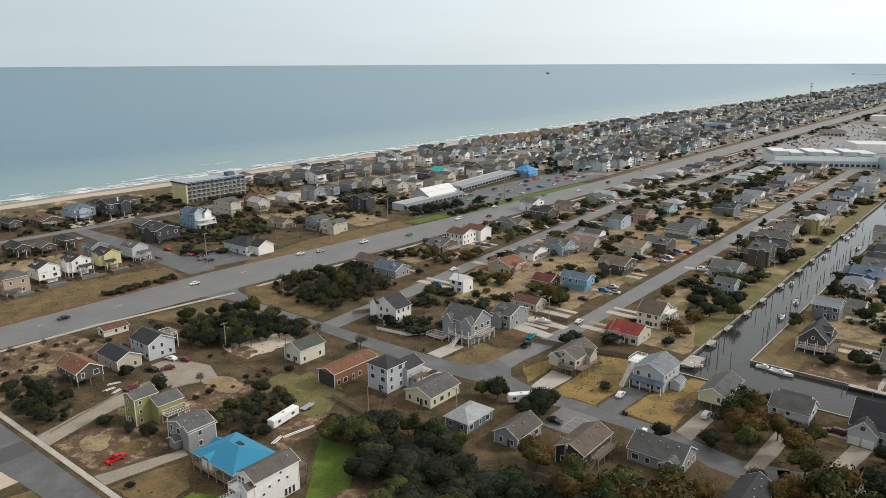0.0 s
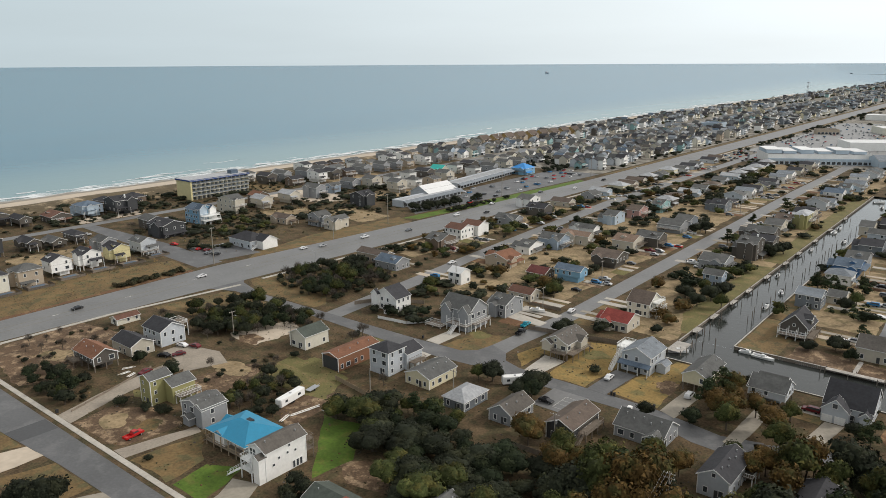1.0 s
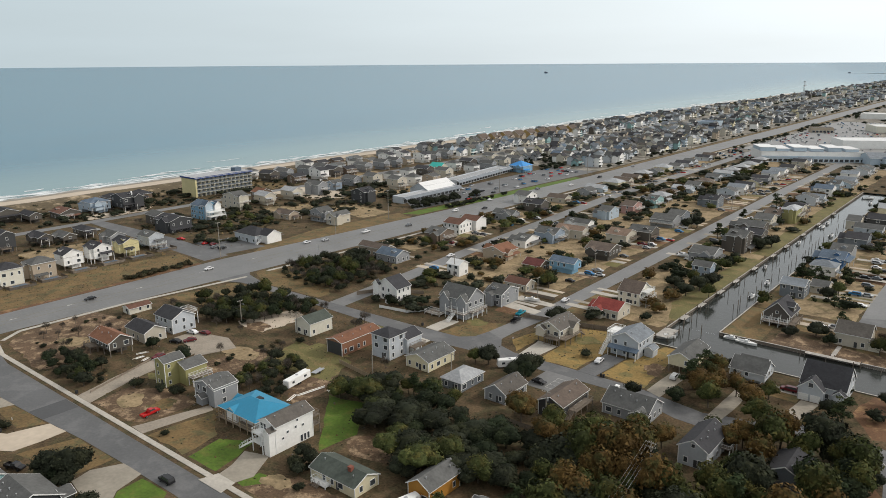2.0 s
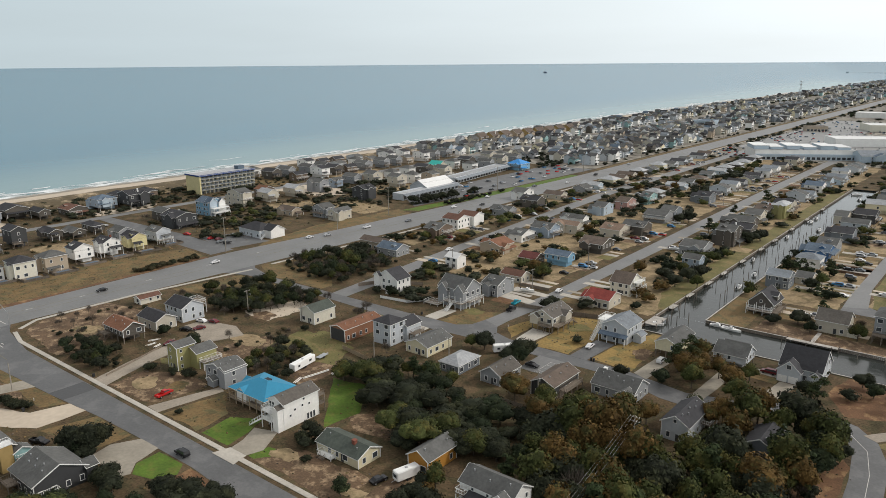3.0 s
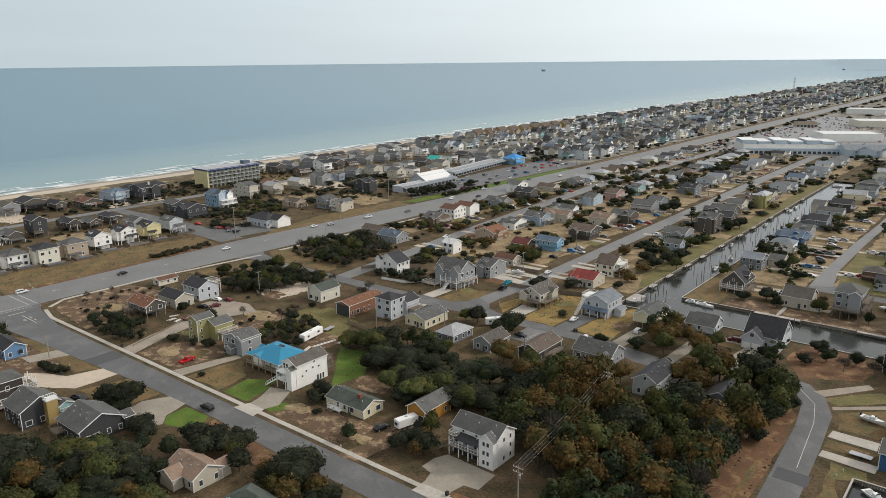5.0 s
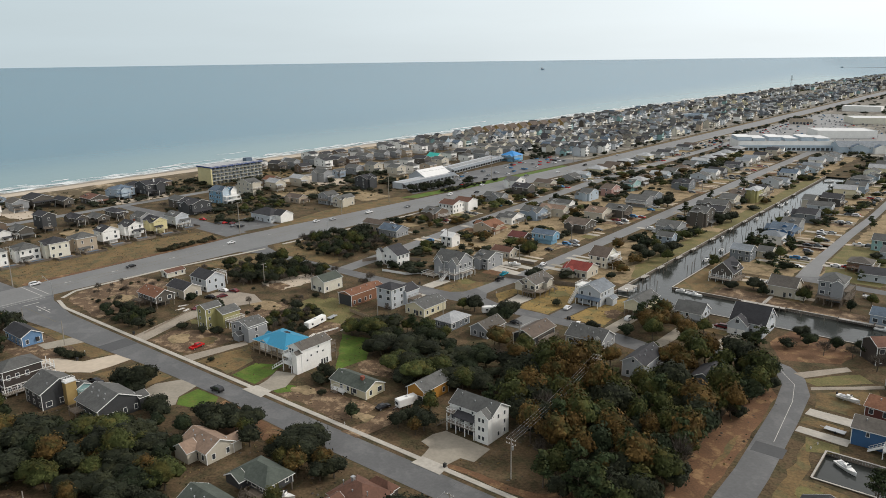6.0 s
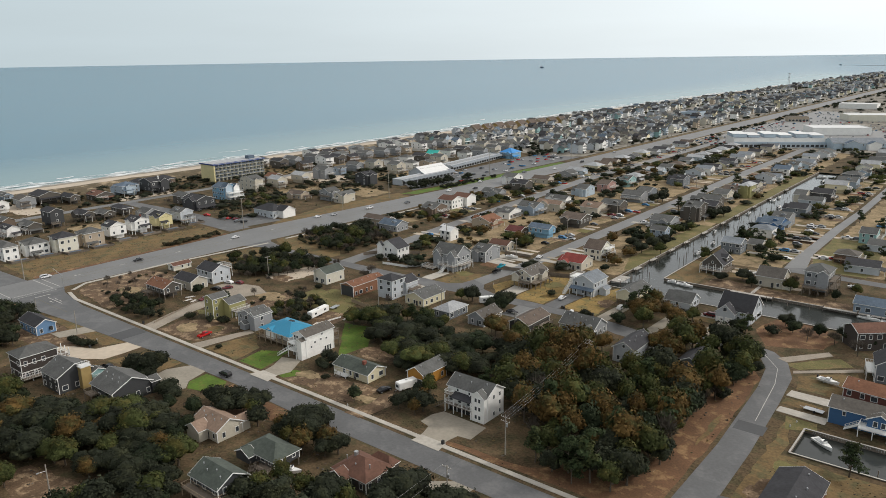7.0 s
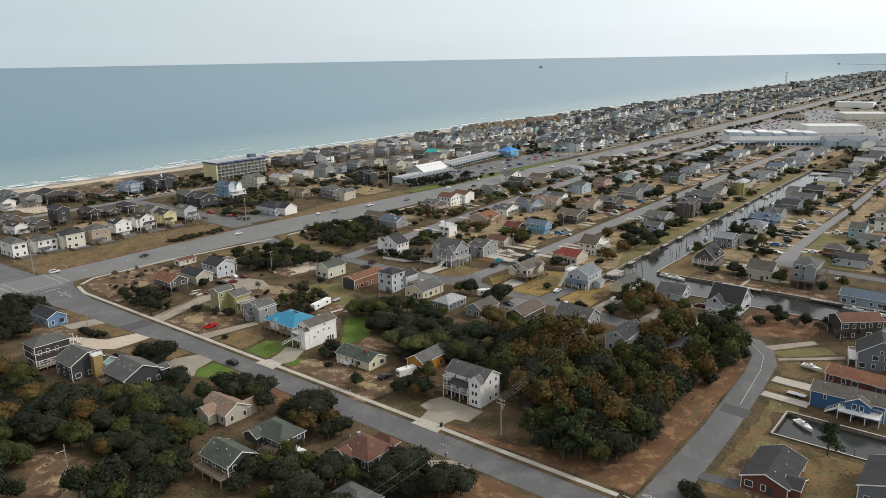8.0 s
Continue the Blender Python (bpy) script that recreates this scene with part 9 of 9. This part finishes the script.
def camper(x, y, yaw, L=6.4):
    ob = thing("camper", "white travel trailer parked in a sandy driveway", "trailer", pose(x, y, 0.06, 0, 0, yaw), "trailers")
    bm = bmesh.new()
    box(bm, -L / 2, L / 2, -1.15, 1.15, 0.55, 2.9)
    bmesh.ops.bevel(bm, geom=bm.edges[:], offset=0.15, segments=2, affect="EDGES")
    part("body", bm, M["trim"], ob)
    for u, w in ((-L * 0.28, 1.0), (L * 0.25, 1.2)):
        bm = bmesh.new()
        box(bm, u - w / 2, u + w / 2, -1.18, -1.14, 1.5, 2.2)
        part("window", bm, M["glass"], ob)
    bm = bmesh.new()
    box(bm, L / 2, L / 2 + 0.03, -0.7, 0.7, 1.4, 2.2)
    part("front_window", bm, M["glass"], ob)
    bm = bmesh.new()
    box(bm, -0.3, 0.3, -0.3, 0.3, 2.9, 3.1)
    part("roof_vent", bm, M["metal"], ob)
    bm = bmesh.new()
    tube(bm, (L / 2, 0, 0.6), (L / 2 + 1.1, 0, 0.5), 0.06, 0.06, 6)
    part("tow_bar", bm, M["metal"], ob)
    for sy in (-1, 1):
        for u in (-0.5, 0.4):
            put("tyre", tyre_me, ob, at=pose(u, sy * 0.95, 0.34))
    return ob


camper(-142.4, 156.0, 255)
camper(-212.6, 184.0, 100, 10.5)
camper(-168.4, 235.0, 48, 8.0)


def trailer(x, y, yaw, L=5.0):
    ob = thing("utility_trailer", "low flat trailer with a galvanised frame", "trailer", pose(x, y, 0.08, 0, 0, yaw), "trailers")
    bm = bmesh.new()
    box(bm, -L / 2, L / 2, -1.0, 1.0, 0.5, 0.62)
    box(bm, L / 2, L / 2 + 1.2, -0.06, 0.06, 0.5, 0.6)
    part("bed", bm, M["metal"], ob)
    for sy in (-1, 1):
        put("tyre", tyre_me, ob, at=pose(-0.4, sy * 1.1, 0.34))
    return ob


trailer(-43.6, 212.9, 175)
trailer(-214.0, 193.6, 100, 4.5)

# ---- boats, docks, pilings ----
for x, y, yaw, L in ((-115.6, 305.2, 350, 7.5), (-121.0, 306.2, 0, 5.5), (-46.0, 305.2, 350, 7.5), (-38.6, 304.2, 350, 7.5), (-37.6, 196.6, 320, 6.5), (-131.2, 384.0, 100, 6.0), (-139.4, 522.0, 90, 8.0), (-139.2, 534.0, 90, 6.0), (-130.4, 360.0, 85, 5.5), (-139.6, 410.0, 90, 5.0), (-136.0, 640.0, 40, 8.0), (-131.0, 620.0, 90, 6.5), (-139.6, 470.0, 90, 6.0), (-130.0, 500.0, 90, 6.5), (-140.0, 293.0, 30, 7.0)):
    boat(x, y, yaw, L)
for x, y, yaw, z in ((-198.6, 296.4, 10, 0.5), (-44.6, 234.4, 345, 0.5), (-133.8, 104.8, 20, 0.4), (-57.0, 338.0, 320, 0.5), (-50.4, 318.6, 300, 0.5), (-62.0, 372.0, 10, 0.5), (-176.6, 402.6, 5, 0.5), (-150.6, 284.4, 10, 0.4)):
    b = boat(x, y, yaw, 6.2, z)
    bm = bmesh.new()
    box(bm, -2.2, 3.6, -0.06, 0.06, -0.35, -0.15)
    box(bm, -1.2, -1.0, -0.8, 0.8, -0.45, -0.1)
    part("trailer_frame", bm, M["metal"], b)
dock(-97, -80, 305.4, 307.3)
dock(-89.6, -88.2, 307.8, 319.0, 0.36)
dock(-62, -50, 305.8, 307.2)
dock(-50, -34, 305.4, 307.3, 0.5)
dock(-142.8, -138.0, 290.0, 300.0)
dock(-142.7, -140.6, 312.0, 318.0)
for y in (330, 352, 372, 398, 428, 452, 486, 520, 560):
    dock(-142.7, -141.2, y, y + 7)
dk_rng = random.Random(3)
for y in range(306, 560, 7):
    for x in (-138.6, -130.6):
        if dk_rng.random() < 0.72:
            piling(x + dk_rng.uniform(-0.8, 0.8), y + dk_rng.uniform(-2, 2), dk_rng.uniform(1.6, 3.2))
for x in range(-122, -30, 8):
    if dk_rng.random() < 0.8:
        piling(x, 304.4 + dk_rng.uniform(-0.8, 0.8), dk_rng.uniform(0.8, 1.8))
for x, y in ((-137.5, 294), (-136.5, 298), (-134.8, 301.5), (-138.0, 300.5), (-24, 187.2), (-30, 187.2)):
    piling(x, y, 1.6)

# ---- poles and wires ----
utility_pole(-98.0, 143.0, 10.6, 0, 2, transformer=True)
utility_pole(-98.6, 120.7, 7.4, 0, 1, transformer=True)
utility_pole(-104.8, 198.6, 11.2, 0, 2)
utility_pole(-96.0, 70.0, 9.6, 0, 1)
utility_pole(-169.8, 64.8, 8.2, 10, 0, lamp=True)
utility_pole(-361.0, 258.6, 18.5, 90, 1, r=0.24)
utility_pole(-357.6, 379.4, 18.5, 90, 1, r=0.24)
utility_pole(-356.6, 500.0, 18.0, 90, 1, r=0.24)
utility_pole(-357.8, 135.8, 18.5, 90, 1, r=0.24)
for y in (620, 740, 860, 980):
    utility_pole(-348.0, y, 18.0, 90, 1, r=0.24)
utility_pole(-269.0, 117.9, 9.0, 0, 0)
utility_pole(-301.4, 117.6, 7.0, 0, 0)
utility_pole(-176.4, 214.8, 9.5, 0, 1)
utility_pole(-271.0, 206.0, 9.5, 90, 1, lamp=True)
utility_pole(-246.4, 212.4, 8.0, 0, 0)
utility_pole(-197.8, 202.0, 8.6, 0, 0)
utility_pole(-139.4, 209.6, 9.6, 0, 1, transformer=True)
utility_pole(-247.0, 306.0, 9.6, 0, 1)
for y in (300, 350, 410, 470, 540):
    utility_pole(-198.4, y, 9.6, 90, 1)
for u in (-1.2, -0.45, 0.45, 1.2):
    wire((-98 + u, 143, 10.5), (-104.8 + u, 198.6, 11.1), 0.9, 0.018, "wire_bright")
    if abs(u) > 1:
        wire((-98.6 + u, 120.7, 7.3), (-96 + u, 70, 9.5), 0.8, 0.012, "wire_bright")
for u in (-1.2, 1.2):
    wire((-98 + u, 143, 9.3), (-104.8 + u, 198.6, 9.9), 1.4, 0.013, "wire")
    wire((-98 + u, 143, 9.4), (-98.6 + u, 120.7, 7.3), 0.4, 0.013, "wire")
    for y0, y1, xa, xb in ((135.8, 258.6, -357.8, -361), (258.6, 379.4, -361, -357.6), (379.4, 500, -357.6, -356.6)):
        wire((xa, y0 + u * 0.2, 18), (xb, y1, 18 + u * 0.2), 1.8, 0.02, "wire")


def signal_mast(x, y, yaw, arm):
    ob = thing("traffic_signal", "galvanised traffic signal mast with a long arm", "traffic light", pose(x, y, 0, 0, 0, yaw), "traffic signals")
    bm = bmesh.new()
    tube(bm, (0, 0, -0.2), (0, 0, 6.8), 0.16, 0.11, 10)
    part("mast", bm, M["metal"], ob)
    bm = bmesh.new()
    tube(bm, (0, 0, 6.2), (arm, 0, 6.9), 0.1, 0.06, 8)
    part("arm", bm, M["metal"], ob)
    for u in (arm * 0.6, arm * 0.95):
        bm = bmesh.new()
        box(bm, u - 0.18, u + 0.18, -0.2, 0.15, 5.9, 6.9)
        head = part("signal_head", bm, M["p_tan"], ob, "yellowish signal head")
        for k in range(3):
            bm = bmesh.new()
            tube(bm, (u, -0.2, 6.1 + k * 0.3), (u, -0.24, 6.1 + k * 0.3), 0.1, 0.1, 10)
            part("lens", bm, M["dark"], head)
    return ob


signal_mast(-328.4, 140.2, 172, 13.0)
signal_mast(-358.5, 116.0, -8, 12.0)


def street_lamp(x, y, yaw):
    ob = thing("street_lamp", "grey street lamp on a slim metal pole", "street lamp", pose(x, y, 0, 0, 0, yaw), "street lamps")
    bm = bmesh.new()
    tube(bm, (0, 0, -0.2), (0, 0, 8.5), 0.1, 0.06, 8)
    part("pole", bm, M["metal"], ob)
    bm = bmesh.new()
    tube(bm, (0, 0, 8.4), (1.8, 0, 8.9), 0.05, 0.04, 6)
    part("arm", bm, M["metal"], ob)
    bm = bmesh.new()
    box(bm, 1.6, 2.4, -0.15, 0.15, 8.8, 8.95)
    part("lamp_head", bm, M["metal"], ob)
    return ob


street_lamp(-315.0, 284.0, 180)
street_lamp(-352.5, 330.0, 0)


def hydrant(x, y):
    ob = thing("fire_hydrant", "small pale hydrant standing in the grass", "hydrant", pose(x, y, 0), "street furniture")
    bm = bmesh.new()
    tube(bm, (0, 0, -0.1), (0, 0, 0.6), 0.14, 0.12, 8)
    tube(bm, (0, 0, 0.6), (0, 0, 0.8), 0.15, 0.05, 8)
    part("barrel", bm, M["paint_white"], ob)
    bm = bmesh.new()
    tube(bm, (-0.24, 0, 0.45), (0.24, 0, 0.45), 0.07, 0.07, 8)
    part("outlet", bm, M["paint_white"], ob)
    return ob


for x, y in ((-256.6, 119.0), (-181.4, 256.4), (-148.4, 137.6), (-46.4, 200.0), (-45.6, 203.4)):
    hydrant(x, y)


def waste_bin(x, y, yaw, label="dark wheeled waste bin at the kerb"):
    ob = thing("waste_bin", label, "bin", pose(x, y, 0.05, 0, 0, yaw), "waste bins")
    bm = bmesh.new()
    box(bm, -0.3, 0.3, -0.35, 0.35, 0.05, 0.95)
    part("bin_body", bm, M["dark"], ob)
    bm = bmesh.new()
    box(bm, -0.34, 0.34, -0.4, 0.38, 0.95, 1.05)
    part("lid", bm, M["rubber"], ob)
    return ob


for x, y, r in ((-140.8, 246.4, 10), (-141.8, 246.6, 25), (-259.2, 138.2, 0), (-198.6, 228.2, 0), (-215.6, 246.8, 0), (-128.4, 246.2, 0), (-113.4, 132.0 + 5.4, 0), (-251.4, 114.0, 0)):
    waste_bin(x, y, r)


# ---- fences and pools behind the highway cottages ----
def fence(pts, h=1.2, mat="trim", label="white board fence round a yard", gap=0.32):
    ob = thing("fence", label, "fence", pose(pts[0][0], pts[0][1], 0), "yard fences")
    o = Vector(pts[0])
    for a, b in zip(pts, pts[1:]):
        a, b = Vector(a) - o, Vector(b) - o
        L = (b - a).length
        ang = math.degrees(math.atan2(b.y - a.y, b.x - a.x))
        n = max(1, int(L / 2.4))
        for i in range(n + 1):
            p = a.lerp(b, i / n)
            put("post", post_of(h + 0.05, 0.06, mat), ob, at=pose(p.x, p.y, 0))
        bm = bmesh.new()
        k = max(1, int(L / gap))      # boards lapped front and back, joined edge to edge
        outline = []
        for i in range(k):
            q = 0.03 if i % 2 else -0.03
            outline += [(L * i / k, q), (L * (i + 1) / k, q)]
        lo = [bm.verts.new((u, q, 0.05)) for u, q in outline]
        hi = [bm.verts.new((u, q, h)) for u, q in outline]
        lo2 = [bm.verts.new((u, q + 0.02, 0.05)) for u, q in outline]
        hi2 = [bm.verts.new((u, q + 0.02, h)) for u, q in outline]
        for i in range(len(outline) - 1):
            for q4 in ((lo[i], lo[i + 1], hi[i + 1], hi[i]), (lo2[i + 1], lo2[i], hi2[i], hi2[i + 1]), (hi[i], hi[i + 1], hi2[i + 1], hi2[i])):
                bm.faces.new(q4)
        panel = part("board_panel", bm, M[mat], ob, at=pose(a.x, a.y, 0, 0, 0, ang))
        bm = bmesh.new()
        box(bm, 0, L, 0.03, 0.07, h * 0.75, h * 0.75 + 0.09)
        part("rail", bm, M[mat], panel)
    return ob


def pool(x, y, w, d):
    ob = thing("swimming_pool", "small covered pool set in a deck", "pool", pose(x, y, 0), "pools")
    bm = bmesh.new()
    box(bm, -w / 2 - 1.2, w / 2 + 1.2, -d / 2 - 1.2, d / 2 + 1.2, 0.02, 0.45)
    part("pool_deck", bm, M["timber"], ob)
    bm = bmesh.new()
    box(bm, -w / 2, w / 2, -d / 2, d / 2, 0.45, 0.5)
    part("pool_cover", bm, M["r_slateblue"], ob)
    return ob


for i, (x, y) in enumerate(((-394.5, 149.0), (-394.5, 162.0), (-389.2, 174.0), (-390.0, 188.0), (-394.6, 204.0), (-396.4, 219.6), (-395.6, 234.0), (-399.6, 250.0))):
    pool(x, y, 3.2, 6.0)
    fence([(x - 3.2, y - 5.6), (x + 3.6, y - 5.6), (x + 3.6, y + 5.6), (x - 3.2, y + 5.6)], 1.2, "timber" if i in (4, 5) else "bulkhead", "weathered grey board fence round a pool deck" if i in (4, 5) else "dark grey board fence round a pool deck")
fence([(-191, 278), (-174, 281), (-152, 286)], 1.6, "timber", "weathered grey board fence between yards", 0.4)
fence([(-192, 303), (-206, 302), (-212, 314)], 1.4, "timber", "weathered grey board fence between yards", 0.4)
fence([(-243, 252), (-230, 254), (-224, 262)], 1.2, "trim", "white board fence beside a house", 0.4)
fence([(-262, 258), (-256, 270), (-240, 276)], 1.6, "timber", "weathered grey board fence between yards", 0.4)
fence([(-256.5, 141), (-262.6, 158), (-268, 172)], 0.7, "timber", "row of short weathered posts along a lane", 1.6)
fence([(-197, 200.5), (-214, 203)], 1.5, "timber_pale", "low board fence behind a house", 0.4)
fence([(-150, 203), (-128, 204), (-127, 212)], 1.5, "timber", "dark board fence round a yard", 0.4)


def lumber(x, y, yaw, L):
    ob = thing("board_stack", "pale boards stacked on bare soil", "lumber", pose(x, y, 0.06, 0, 0, yaw), "building materials")
    rng = random.Random(int(x * 10))
    for i in range(7):
        bm = bmesh.new()
        u = rng.uniform(-0.6, 0.6)
        box(bm, -L / 2 + u, L / 2 + u, i % 4 * 0.32, i % 4 * 0.32 + 0.26, 0.08 * (i // 4) * 1.2, 0.08 * (i // 4) * 1.2 + 0.07)
        part("board", bm, M["timber_pale" if i % 2 else "trim"], ob)
    return ob


lumber(-204.6, 183.0, 80, 9.0)
lumber(-201.0, 190.0, 95, 7.0)
lumber(-205.6, 176.6, 110, 4.0)
for x, y in ((-267, 165), (-270, 164), (-273, 167)):
    lumber(x, y, x * 7 % 180, 3.0)


# ---- far landmarks ----
def tower(x, y, h):
    ob = thing("water_tower_mast", "slim steel mast with platforms near the top", "tower", pose(x, y, 0))
    for sx in (-1, 1):
        for sy in (-1, 1):
            bm = bmesh.new()
            tube(bm, (sx * 2.4, sy * 2.4, -0.5), (sx * 0.6, sy * 0.6, h), 0.25, 0.15, 6)
            part("leg", bm, M["metal"], ob)
    for z in (h * 0.82, h * 0.98):
        bm = bmesh.new()
        box(bm, -2.0, 2.0, -2.0, 2.0, z, z + 1.6)
        part("platform", bm, M["metal"], ob)
    for k in range(6):
        bm = bmesh.new()
        z = h * k / 7
        tube(bm, (-2.2 + 0.22 * k, -2.2 + 0.22 * k, z), (2.2 - 0.22 * k, -2.2 + 0.22 * k, z + h / 7), 0.15, 0.15, 5)
        part("brace", bm, M["metal"], ob)
    return ob


tower(-466.0, 1810.0, 48.0)


def pier():
    ob = thing("fishing_pier", "long timber fishing pier standing in the sea", "pier", pose(-900, 4150, 18.9))
    bm = bmesh.new()
    box(bm, -130, 320, -4, 4, 6.0, 7.2)
    part("pier_deck", bm, M["timber"], ob)
    for i in range(24):
        for sy in (-3, 3):
            bm = bmesh.new()
            tube(bm, (0, sy, -12), (0, sy, 6.0), 0.5, 0.5, 6)
            part("pile", bm, M["timber"], ob, at=pose(-125 + i * 19, 0, 0))
    for u, w in ((-118, 16), (-20, 10), (70, 12)):
        bm = bmesh.new()
        box(bm, u - w / 2, u + w / 2, -4, 4, 7.2, 12)
        part("shelter", bm, M["w_slate"], ob)
    return ob


pier()


def ship(x, y, z):
    ob = thing("fishing_vessel", "small dark vessel far out at sea", "ship", pose(x, y, z, 0, 0, 150))
    bm = bmesh.new()
    extrude(bm, [(-13, -3.4, 0), (11, -3.4, 0), (16, 0, 0), (11, 3.4, 0), (-13, 3.4, 0)], (0, 0, 4))
    part("hull", bm, M["w_navy"], ob)
    bm = bmesh.new()
    box(bm, 3, 9, -2.4, 2.4, 4, 9)
    part("wheelhouse", bm, M["w_palegrey"], ob)
    for u in (-6, 2):
        bm = bmesh.new()
        tube(bm, (u, 0, 4), (u, 0, 15), 0.3, 0.2, 6)
        part("mast", bm, M["metal"], ob)
    return ob


_sx, _sy = -1977.0, 3223.0
ship(_sx, _sy, sea_height(_sx, _sy, math.hypot(_sx + 40, _sy - 40)))
